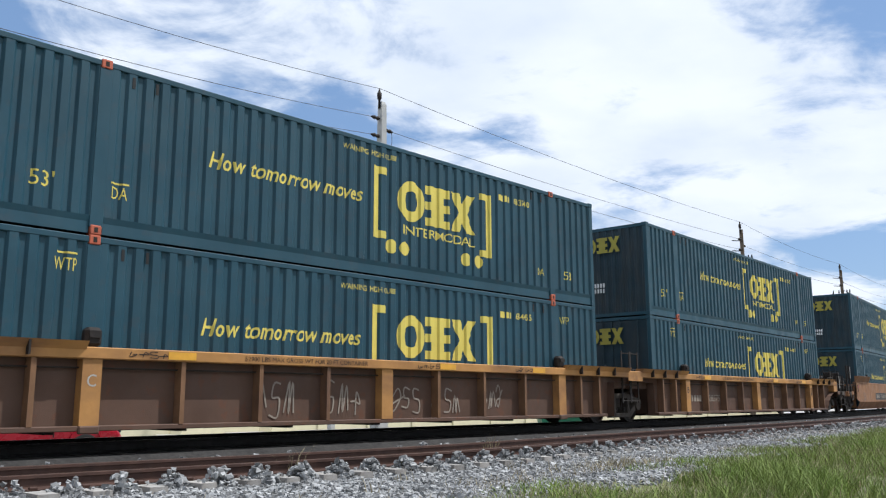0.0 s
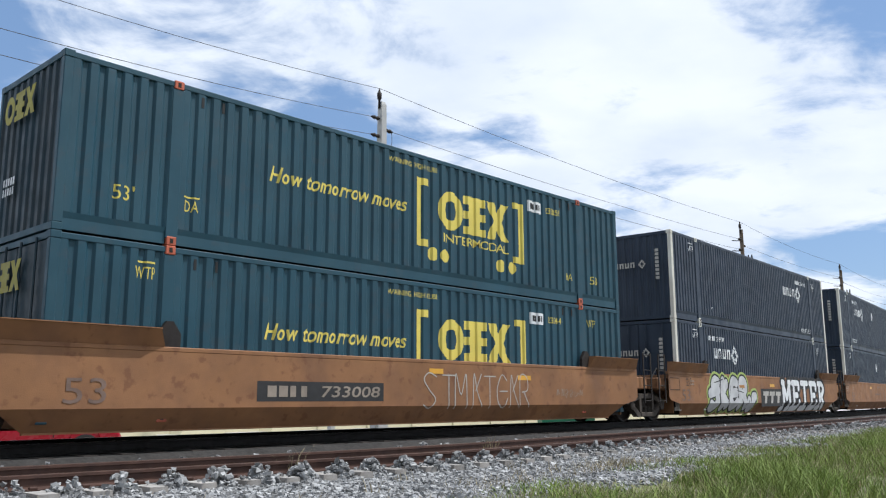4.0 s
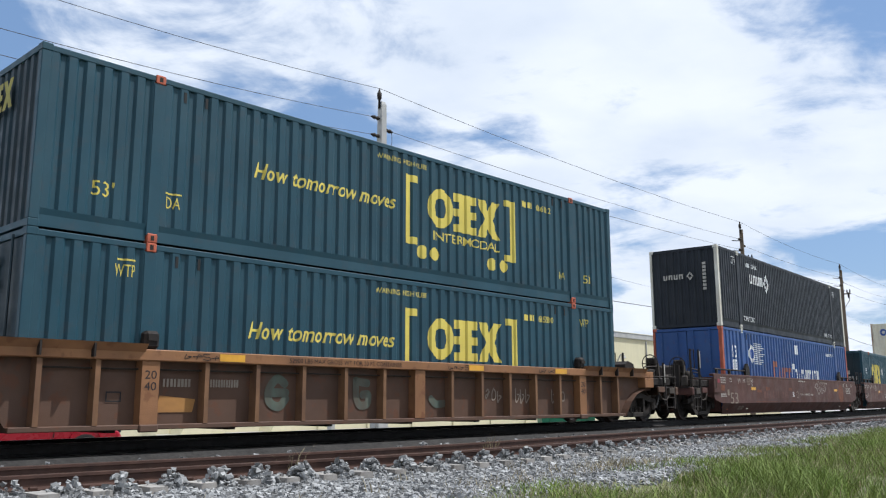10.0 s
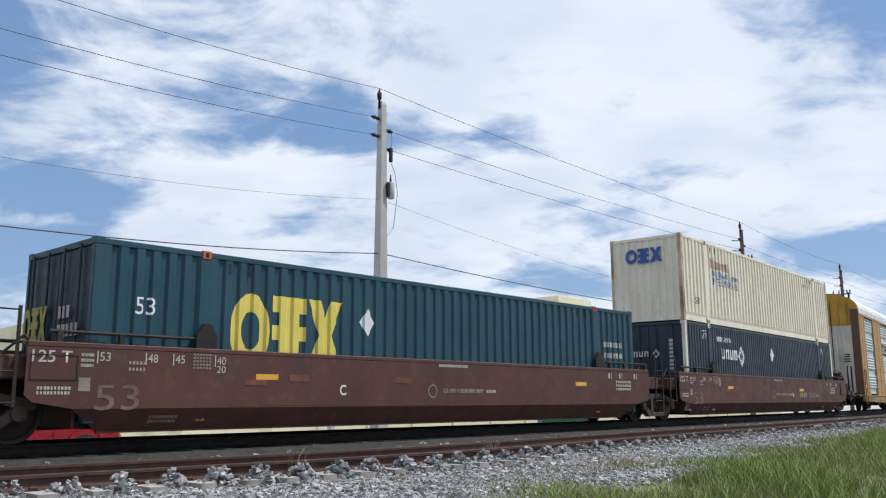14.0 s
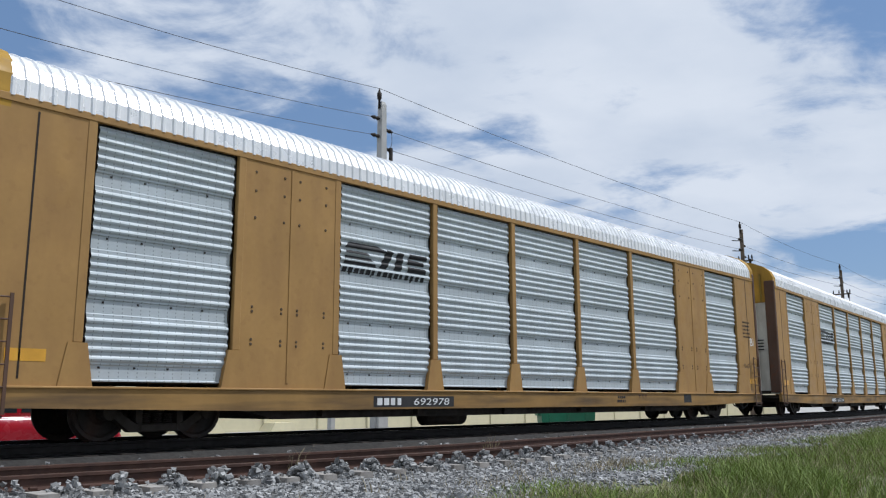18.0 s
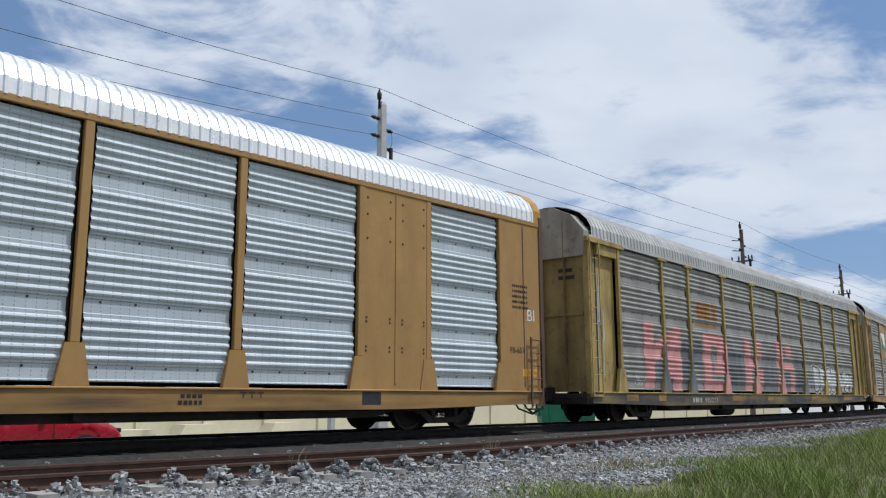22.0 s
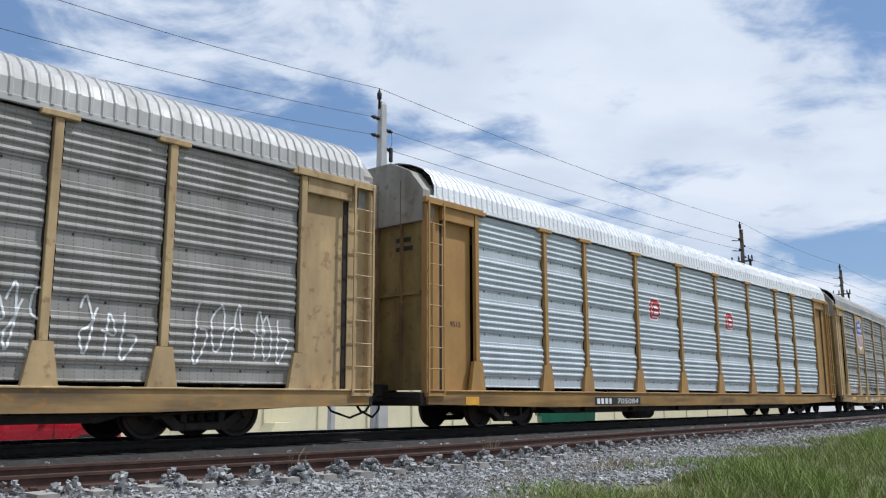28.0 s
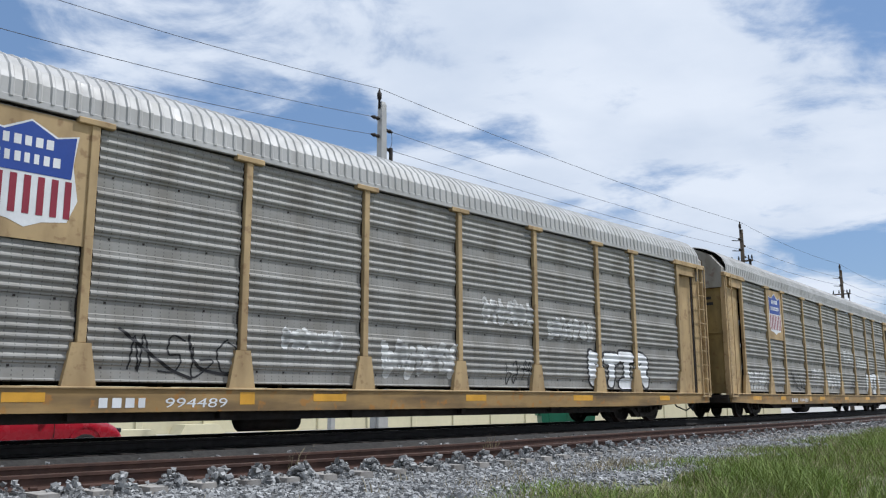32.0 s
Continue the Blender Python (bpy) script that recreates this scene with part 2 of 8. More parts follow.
M_GALV_OLD = surface("weathered_galvanised_steel", (0.29, 0.283, 0.262), 0.62, metal=0.1, vary=0.2, scale=1.0, dirt=(0.17, 0.155, 0.13), dirt_amount=0.65, dirt_scale=(0.8, 0.8, 0.5), holes=0.5)
M_ROOF = surface("galvanised_roof_steel", (0.85, 0.85, 0.84), 0.33, metal=0.35, vary=0.08, scale=1.0)
M_ROOF_OLD = surface("dull_roof_steel", (0.46, 0.455, 0.44), 0.6, metal=0.1, vary=0.12, scale=1.0, dirt=(0.25, 0.23, 0.2), dirt_amount=0.4)
M_ENDGREY = surface("pale_end_door_paint", (0.55, 0.54, 0.49), 0.6, vary=0.12, scale=1.0, dirt=(0.2, 0.15, 0.1), dirt_amount=0.5)
M_RAIL = surface("rusty_rail_steel", (0.07, 0.036, 0.026), 0.7, vary=0.25, scale=4.0, dirt=(0.05, 0.03, 0.025), dirt_amount=0.5, bump=0.2)
# near-black base: the shade under the train is put into the rail colour
M_SHADERAIL = surface("oil_black_rail_steel", (0.012, 0.01, 0.009), 0.75, vary=0.25, scale=4.0, bump=0.2)
M_RAILTOP = surface("worn_rail_head", (0.14, 0.085, 0.062), 0.5, metal=0.5, vary=0.2, scale=6.0)
M_SHINE = surface("polished_rail_head", (0.4, 0.39, 0.38), 0.3, metal=0.9, vary=0.1, scale=6.0)
M_TIE = surface("grey_concrete_tie", (0.36, 0.345, 0.32), 0.85, vary=0.2, scale=3.0, dirt=(0.12, 0.09, 0.07), dirt_amount=0.6, bump=0.3, random_tone=0.2)
# oily ties, blacker still with the train's shadow put into the colour
M_OILSHADETIE = surface("oil_black_tie", (0.035, 0.03, 0.026), 0.85, vary=0.3, scale=3.0, dirt=(0.08, 0.065, 0.055), dirt_amount=0.5, bump=0.3, random_tone=0.3)
M_STONE = surface("grey_crushed_stone", (0.255, 0.255, 0.25), 0.85, vary=0.3, scale=6.0, bump=0.3, random_tone=0.6)
M_BED = surface("ballast_bed", (0.11, 0.108, 0.105), 0.9, vary=0.5, scale=14.0, bump=0.8, bump_scale=22.0)
# oily ballast, the train's shadow worked into its near-black base
M_OILSHADEBED = surface("oil_black_ballast", (0.032, 0.03, 0.028), 0.9, vary=0.5, scale=14.0, dirt=(0.07, 0.066, 0.06), dirt_amount=0.4, bump=0.8, bump_scale=22.0)
M_SOIL = surface("dry_grassy_soil", (0.12, 0.125, 0.055), 0.95, vary=0.4, scale=0.9, dirt=(0.2, 0.185, 0.12), dirt_amount=0.5, dirt_scale=(1, 1, 1), bump=0.6, bump_scale=25.0)
M_PAVE = surface("pale_concrete_paving", (0.42, 0.41, 0.38), 0.85, vary=0.12, scale=0.4, dirt=(0.26, 0.25, 0.23), dirt_amount=0.4, dirt_scale=(0.3, 0.3, 0.3))
M_GRASS = surface("green_grass_blades", (0.175, 0.245, 0.05), 0.7, vary=0.3, scale=0.5, dirt=(0.3, 0.28, 0.11), dirt_amount=0.55, dirt_scale=(0.6, 0.6, 0.6), random_tone=0.45)
M_DRYGRASS = surface("dry_weed_stems", (0.3, 0.25, 0.15), 0.8, vary=0.3, scale=2.0, random_tone=0.35)
M_STUCCO = surface("cream_stucco_wall", (0.66, 0.61, 0.42), 0.85, vary=0.05, scale=0.5, dirt=(0.5, 0.46, 0.33), dirt_amount=0.3, bump=0.1)
M_TRIM = surface("pale_coping", (0.7, 0.68, 0.58), 0.7, vary=0.06, scale=1.0)
M_CONC = surface("grey_concrete_pole", (0.42, 0.42, 0.41), 0.8, vary=0.1, scale=2.0, dirt=(0.28, 0.27, 0.26), dirt_amount=0.4, bump=0.1)
M_WOODPOLE = surface("dark_timber_pole", (0.13, 0.1, 0.075), 0.85, vary=0.25, scale=3.0, bump=0.3)
M_WIRE = surface("dark_wire", (0.05, 0.05, 0.055), 0.6, vary=0.1)
M_BLACK = surface("black_rubber", (0.018, 0.018, 0.018), 0.7, vary=0.2, scale=5.0)
M_ALU = surface("grey_transformer_paint", (0.4, 0.43, 0.44), 0.5, vary=0.1, scale=4.0)
M_HOODOLD = surface("grimy_grey_hood_paint", (0.3, 0.285, 0.25), 0.65, vary=0.2, scale=1.0, dirt=(0.13, 0.1, 0.07), dirt_amount=0.6, spots=RUST, spot_amount=0.4)
M_DOOROLD = surface("dirty_tan_end_door_paint", (0.27, 0.195, 0.075), 0.7, vary=0.22, scale=1.0, dirt=(0.1, 0.07, 0.035), dirt_amount=0.6, spots=RUST, spot_amount=0.4)
M_OXIDEGHOST = surface("painted_over_number", (0.115, 0.052, 0.04), 0.62, vary=0.3, scale=3.0, dirt=(0.085, 0.036, 0.028), dirt_amount=0.7)
M_REDCAR = surface("red_car_paint", (0.33, 0.008, 0.02), 0.25, vary=0.05, coat=0.6)
M_GLASS = surface("dark_car_glass", (0.02, 0.025, 0.03), 0.08, vary=0.05)
M_CHROME = surface("chrome", (0.7, 0.7, 0.7), 0.15, metal=1.0, vary=0.05)
M_GREEN = surface("green_bin_paint", (0.02, 0.16, 0.085), 0.5, vary=0.15, scale=2.0, dirt=GRIME, dirt_amount=0.4)
M_SILVERSPRAY = surface("silver_spray_paint", (0.5, 0.5, 0.5), 0.45, vary=0.2, scale=2.0)
M_ENDRUST = surface("grimy_end_door_paint", (0.2, 0.125, 0.055), 0.7, vary=0.25, scale=1.2, dirt=(0.07, 0.045, 0.03), dirt_amount=0.8, spots=RUST, spot_amount=0.5)
M_TEALSPRAY = surface("faded_green_spray_paint", (0.1, 0.125, 0.1), 0.65, vary=0.25, scale=3.0, dirt=(0.1, 0.056, 0.037), dirt_amount=0.7)
M_GREENSPRAY = surface("lime_spray_paint", (0.33, 0.42, 0.12), 0.6, vary=0.15, scale=2.0)
M_PINKSPRAY = surface("faded_pink_spray_paint", (0.55, 0.26, 0.25), 0.65, vary=0.2, scale=2.0)
M_SHIELDBLUE = surface("shield_blue_paint", (0.03, 0.07, 0.3), 0.5, vary=0.08)
M_SILLTAN = surface("faded_tan_sill_paint", (0.34, 0.22, 0.09), 0.65, vary=0.22, scale=0.8, dirt=(0.07, 0.05, 0.035), dirt_amount=0.8, dirt_scale=(0.3, 1, 1.6), spots=(0.4, 0.17, 0.03), spot_amount=0.6)
M_SLATESPRAY = surface("faded_slate_spray_paint", (0.13, 0.14, 0.145), 0.65, vary=0.3, scale=1.2, dirt=(0.25, 0.245, 0.225), dirt_amount=0.6)
M_CHALK = surface("thin_white_overspray", (0.62, 0.62, 0.6), 0.65, vary=0.25, scale=3.0, dirt=(0.3, 0.29, 0.27), dirt_amount=0.6)
M_BURNT = surface("burnt_orange_paint", (0.34, 0.15, 0.03), 0.6, vary=0.2, scale=2.0, dirt=(0.2, 0.1, 0.03), dirt_amount=0.5)
M_HOODYEL = surface("deep_yellow_hood_paint", (0.42, 0.24, 0.03), 0.6, vary=0.25, scale=1.0, dirt=(0.2, 0.11, 0.02), dirt_amount=0.6)
M_DARKPANEL = surface("dark_stencil_panel", (0.03, 0.03, 0.03), 0.65, vary=0.2, scale=3.0)

# ---- mesh helpers ----


class Geo:
    """Collects the faces of one mesh."""
    def __init__(self):
        self.v, self.f = [], []

    def add(self, verts, faces):
        o = len(self.v)
        self.v += verts
        self.f += [tuple(i + o for i in f) for f in faces]
        return self

    def box(self, x0, x1, y0, y1, z0, z1, c=0.0):
        """A box; c chamfers its edges."""
        if c <= 0 or min(x1 - x0, y1 - y0, z1 - z0) < 2.2 * c:
            v = [(x, y, z) for x in (x0, x1) for y in (y0, y1) for z in (z0, z1)]
            return self.add(v, [(0, 1, 3, 2), (4, 6, 7, 5), (0, 4, 5, 1), (2, 3, 7, 6), (0, 2, 6, 4), (1, 5, 7, 3)])
        ring = [(x0 + c, y0), (x1 - c, y0), (x1, y0 + c), (x1, y1 - c), (x1 - c, y1), (x0 + c, y1), (x0, y1 - c), (x0, y0 + c)]
        inner = [(min(max(x, x0 + c), x1 - c), min(max(y, y0 + c), y1 - c)) for x, y in ring]
        v = [(*p, z0) for p in inner] + [(*p, z0 + c) for p in ring] + [(*p, z1 - c) for p in ring] + [(*p, z1) for p in inner]
        f = [tuple(range(7, -1, -1)), tuple(range(24, 32))]
        for k in range(3):
            f += [(8 * k + i, 8 * k + (i + 1) % 8, 8 * k + 8 + (i + 1) % 8, 8 * k + 8 + i) for i in range(8)]
        return self.add(v, f)

    def prism(self, pts, y0, y1):
        """A flat outline in x and z, thick from y0 to y1."""
        n = len(pts)
        v = [(x, y0, z) for x, z in pts] + [(x, y1, z) for x, z in pts]
        return self.add(v, [tuple(range(n)), tuple(range(2 * n - 1, n - 1, -1))] + [(i, i + n, (i + 1) % n + n, (i + 1) % n) for i in range(n)])

    def prism_x(self, pts, x0, x1):
        """An outline in y and z, drawn along x."""
        n = len(pts)
        v = [(x0, y, z) for y, z in pts] + [(x1, y, z) for y, z in pts]
        return self.add(v, [tuple(range(n)), tuple(range(2 * n - 1, n - 1, -1))] + [(i, i + n, (i + 1) % n + n, (i + 1) % n) for i in range(n)])

    def strip(self, a, b):
        """Faces between two lines of points."""
        n = len(a)
        return self.add(list(a) + list(b), [(i, i + 1, n + i + 1, n + i) for i in range(n - 1)])

    def lathe(self, prof, sides=20, at=(0, 0, 0), axis="y"):
        """A turned body: profile of (along, radius) about an axis."""
        v, f = [], []
        for al, r in prof:
            for i in range(sides):
                a = 2 * math.pi * i / sides
                c, s = r * math.cos(a), r * math.sin(a)
                p = {"y": (c, al, s), "z": (c, s, al), "x": (al, c, s)}[axis]
                v.append(tuple(p[k] + at[k] for k in range(3)))
        m = len(prof)
        for j in range(m - 1):
            f += [(j * sides + i, j * sides + (i + 1) % sides, (j + 1) * sides + (i + 1) % sides, (j + 1) * sides + i) for i in range(sides)]
        f += [tuple(range(sides)), tuple(range((m - 1) * sides, m * sides))]
        return self.add(v, f)

    def tube(self, pts, r, sides=6):
        """A round bar along a line of points."""
        pts = [Vector(p) for p in pts]
        v, f = [], []
        for k, p in enumerate(pts):
            d = (pts[min(k + 1, len(pts) - 1)] - pts[max(k - 1, 0)]).normalized()
            a = d.cross((0, 0, 1) if abs(d.z) < 0.9 else (1, 0, 0)).normalized()
            b = d.cross(a)
            for i in range(sides):
                t = 2 * math.pi * i / sides
                v.append(tuple(p + a * (r * math.cos(t)) + b * (r * math.sin(t))))
        for k in range(len(pts) - 1):
            f += [(k * sides + i, k * sides + (i + 1) % sides, (k + 1) * sides + (i + 1) % sides, (k + 1) * sides + i) for i in range(sides)]
        f += [tuple(range(sides)), tuple(range(len(v) - sides, len(v)))]
        return self.add(v, f)

    def mesh(self, name, smooth=False):
        me = bpy.data.meshes.new(name)
        me.from_pydata(self.v, [], self.f)
        bm = bmesh.new()
        bm.from_mesh(me)
        bmesh.ops.recalc_face_normals(bm, faces=bm.faces)
        bm.to_mesh(me)
        bm.free()
        if smooth:
            me.polygons.foreach_set("use_smooth", [True] * len(me.polygons))
        return me


def part(name, geo, material, parent, label="", smooth=False):
    me = geo.mesh(name, smooth) if isinstance(geo, Geo) else geo
    if not me.materials:
        me.materials.append(material)
    ob = new(name, me)
    ob.parent = parent
    if label:
        tagged(ob, label)
    return ob


def thing(name, label, category, group="", kind=""):
    return tagged(new(name), label, category, group, kind)


def single(name, geo, material, label, category, group="", kind="", smooth=False):
    me = geo.mesh(name, smooth) if isinstance(geo, Geo) else geo
    me.materials.append(material)
    return tagged(new(name, me), label, category, group, kind)


def letters(text, width=None, height=1.0, shear=0.0, bold=0.0):
    """The outline mesh of a line of text: from x = 0, in the xz plane, facing -y. height is that of a capital."""
    cu = bpy.data.curves.new("lettering", "FONT")
    cu.body, cu.size, cu.shear, cu.offset, cu.resolution_u = text, 1.0, shear, bold, 3
    ob = bpy.data.objects.new("lettering", cu)
    me = bpy.data.meshes.new_from_object(ob)
    bpy.data.objects.remove(ob)
    me.materials.clear()
    co = np.empty(len(me.vertices) * 3)
    me.vertices.foreach_get("co", co)
    co = co.reshape(-1, 3)
    if not len(co):
        return me
    cap = 0.69
    k = height / cap
    kx = width / max(1e-6, co[:, 0].max() - co[:, 0].min()) if width else k
    out = np.zeros_like(co)
    out[:, 0], out[:, 2] = (co[:, 0] - co[:, 0].min()) * kx, co[:, 1] * k
    me.vertices.foreach_set("co", out.ravel())
    me.update()
    return me


def bent(me, x, z, skin, kinks):
    """Moves a flat lettering to (x, z) and lays it on a folded skin: kinks are the x of the folds, skin(x) the y of the sheet."""
    bm = bmesh.new()
    bm.from_mesh(me)
    bmesh.ops.translate(bm, verts=bm.verts, vec=(x, 0, z))
    xs = [v.co.x for v in bm.verts]
    if xs:
        lo, hi = min(xs), max(xs)
        for k in kinks:
            if lo < k < hi:
                bmesh.ops.bisect_plane(bm, geom=bm.verts[:] + bm.edges[:] + bm.faces[:], plane_co=(k, 0, 0), plane_no=(1, 0, 0))
        for v in bm.verts:
            v.co.y = skin(v.co.x) - 0.004
    bm.to_mesh(me)
    bm.free()
    return me


def bent_z(me, x, z, skin, kinks):
    """The same for a sheet folded along its length: kinks are heights."""
    bm = bmesh.new()
    bm.from_mesh(me)
    bmesh.ops.translate(bm, verts=bm.verts, vec=(x, 0, z))
    zs = [v.co.z for v in bm.verts]
    if zs:
        lo, hi = min(zs), max(zs)
        for k in kinks:
            if lo < k < hi:
                bmesh.ops.bisect_plane(bm, geom=bm.verts[:] + bm.edges[:] + bm.faces[:], plane_co=(0, 0, k), plane_no=(0, 0, 1))
        for v in bm.verts:
            v.co.y += skin(v.co.z) - 0.006
    bm.to_mesh(me)
    bm.free()
    return me


def flat(polys):
    """Flat shapes in the xz plane at y = 0, each a list of (x, z)."""
    g = Geo()
    for p in polys:
        g.add([(x, 0.0, z) for x, z in p], [tuple(range(len(p)))])
    return g.mesh("marking")


def disc(cx, cz, r, n=14):
    return [(cx + r * math.cos(2 * math.pi * i / n), cz + r * math.sin(2 * math.pi * i / n)) for i in range(n)]


def rect(x0, x1, z0, z1):
    return [(x0, z0), (x1, z0), (x1, z1), (x0, z1)]


def bars(x, z, w, h, n, seed):
    """A line of unreadable small writing as plain bars."""
    rnd = random.Random(seed)
    out, px = [], x
    step = w / n
    for i in range(n):
        out.append(rect(px, px + step * rnd.uniform(0.5, 0.8), z, z + h))
        px += step
    return out


# ---- the line of the track ----
HEAD, AHEAD = radians(43.272), 20.669
BEND_BACK, BEND, BEND_FAR = -0.00028, 0.00331, 0.00233      # turn per metre behind, beside and far ahead of the camera
SPEED, GAIN, FADE = 10.2466, 0.029, -0.00117


def bearing(s):
    """Bearing of the line at s metres along it: a gentle bend that runs out into straights."""
    if s < 0:
        return HEAD - BEND_BACK * max(-75.0, s)
    return HEAD - BEND * min(s, 30.0) - BEND_FAR * (min(max(s, 30.0), 90.0) - 30.0)


LINE_STEP = 0.5
LINE_MIN, LINE_MAX = -430.0, 430.0


def lay_line():
    fwd, x, y = [(0.0, AHEAD)], 0.0, AHEAD
    s = 0.0
    while s < LINE_MAX:
        b = bearing(s + LINE_STEP / 2)
        x, y, s = x + LINE_STEP * math.sin(b), y + LINE_STEP * math.cos(b), s + LINE_STEP
        fwd.append((x, y))
    back, x, y, s = [], 0.0, AHEAD, 0.0
    while s > LINE_MIN:
        b = bearing(s - LINE_STEP / 2)
        x, y, s = x - LINE_STEP * math.sin(b), y - LINE_STEP * math.cos(b), s - LINE_STEP
        back.append((x, y))
    return back[::-1] + fwd


LINE = lay_line()


def on_line(s, n=0.0):
    """Plan point n metres to the camera's side of the line's middle."""
    f = (s - LINE_MIN) / LINE_STEP
    i = max(0, min(len(LINE) - 2, int(f)))
    f -= i
    x = LINE[i][0] * (1 - f) + LINE[i + 1][0] * f
    y = LINE[i][1] * (1 - f) + LINE[i + 1][1] * f
    b = bearing(s)
    return x + n * math.cos(b), y - n * math.sin(b)


def at_line(s, n=0.0, z=0.0, turn=0.0):
    x, y = on_line(s, n)
    return pose(x, y, z, 0, 0, 90 - math.degrees(bearing(s)) + turn)


def gone(t):
    """How far the train has moved by t."""
    return SPEED * t + GAIN * t * t / 2 + FADE * t ** 3 / 6


def riding(u, a, b, z=0.0):
    """Rows for walk(): a body whose origin lies u along the train and that rides on pivots at a and b of its length."""
    rows = []
    for k in range(0, 65):
        t = k * 0.5
        s = u - gone(t)
        p, q = Vector(on_line(s + a)), Vector(on_line(s + b))
        d = (q - p).normalized()
        o = (p + q) / 2 - d * ((a + b) / 2)
        rows.append((t, pose(o.x, o.y, z, 0, 0, math.degrees(math.atan2(d.y, d.x)))))
    return rows


RIDERS = []      # (thing, rows)
ROLLERS = []     # (wheelset, offset along its thing, u)

# ---- ground, tracks ----
NEAR_Z = -0.2


def near_n(s):
    """How far the near track's middle lies from the line: it draws a little closer at both ends."""
    return float(np.interp(s, [-15, -12, -9, -7, -5, -3, -1, 1, 3, 6, 10], [2.85, 3.0, 3.3, 3.5, 3.6, 3.58, 3.45, 3.28, 3.1, 2.92, 2.85]))


def turf_edge(s):
    """Where the stones end and the grass begins, beside the near track."""
    return float(np.interp(s, [-60, -9, -6, -3, 0, 3, 6, 10, 15, 25, 60], [9.0, 7.6, 7.15, 6.85, 6.45, 5.9, 5.6, 5.15, 4.8, 4.55, 4.5]))


def ground_z(s, n):
    return float(np.interp(n, [-200, -9, -5.0, -2.6, 1.5, 1.9, 2.6, 3.4, 4.6, 5.6, 8.5, 14, 60], [-0.72, -0.72, -0.66, -0.21, -0.19, -0.375, -0.385, -0.44, -0.47, -0.5, -0.54, -0.56, -0.6]))


def ground_sheet():
    g_s = [-430, -300, -200, -120, -80, -60, -45, -35] + list(np.arange(-28, 46, 1.5)) + [50, 56, 64, 72, 80, 95, 120, 160, 220, 300, 430]
    cols = [-200, -120, -70, -45, -30, -20, -14, -9, -7, -5.6, -5.0, -4.2, -3.4, -2.6, -1.9, 0, 1.5, 1.9, 2.6, 3.4, 4.6]
    rnd = random.Random(4)
    pts, mats = [], []
    for s in g_s:
        e = turf_edge(s)
        row = cols + [max(4.65, e - 0.5), max(4.7, e), e + 0.8, e + 2, e + 4, e + 7, 20, 30, 50, 90, 200]
        for n in row:
            x, y = on_line(s, n)
            pts.append((x, y, ground_z(s, n) + (rnd.uniform(-0.03, 0.03) if n > 4.9 else 0)))
    w = len(cols) + 11
    h = len(g_s)
    def far(p):
        d = Vector((p[0], p[1] - 20, 0)).normalized() * 3200
        return (d.x, d.y + 20, p[2])
    grid = [[far(pts[0])] + [far(p) for p in pts[:w]] + [far(pts[w - 1])]]
    for i in range(h):
        r = pts[i * w:(i + 1) * w]
        grid.append([far(r[0])] + r + [far(r[-1])])
    grid.append([far(pts[(h - 1) * w])] + [far(p) for p in pts[(h - 1) * w:]] + [far(pts[-1])])
    W2 = w + 2
    faces = [(i * W2 + j, i * W2 + j + 1, (i + 1) * W2 + j + 1, (i + 1) * W2 + j) for i in range(len(grid) - 1) for j in range(W2 - 1)]
    me = bpy.data.meshes.new("ground")
    me.from_pydata([p for r in grid for p in r], [], faces)
    for m in (M_BED, M_SOIL, M_PAVE, M_OILSHADEBED):
        me.materials.append(m)
    idx = []
    for i in range(len(grid) - 1):
        for j in range(W2 - 1):
            k = j - 1
            # 3: bed below the main track, oil and train shadow in one colour
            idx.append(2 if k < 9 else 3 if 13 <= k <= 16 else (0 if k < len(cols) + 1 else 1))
    me.polygons.foreach_set("material_index", idx)
    me.polygons.foreach_set("use_smooth", [True] * len(faces))
    me.update()
    bm = bmesh.new(); bm.from_mesh(me)
    bmesh.ops.recalc_face_normals(bm, faces=bm.faces)
    if sum(f.normal.z for f in bm.faces) < 0:
        bmesh.ops.reverse_faces(bm, faces=bm.faces)
    bm.to_mesh(me); bm.free()
    return tagged(new("ground", me), "stone bed, dry grassy soil and pale paving beside a railway", "ground", kind="structure")


ground_sheet()

S_RAIL = [-430, -300, -200, -140, -100, -75] + list(range(-60, -16, 2)) + list(range(-16, 12)) + list(range(12, 61, 2)) + [66, 75, 85, 100, 140, 200, 300, 430]


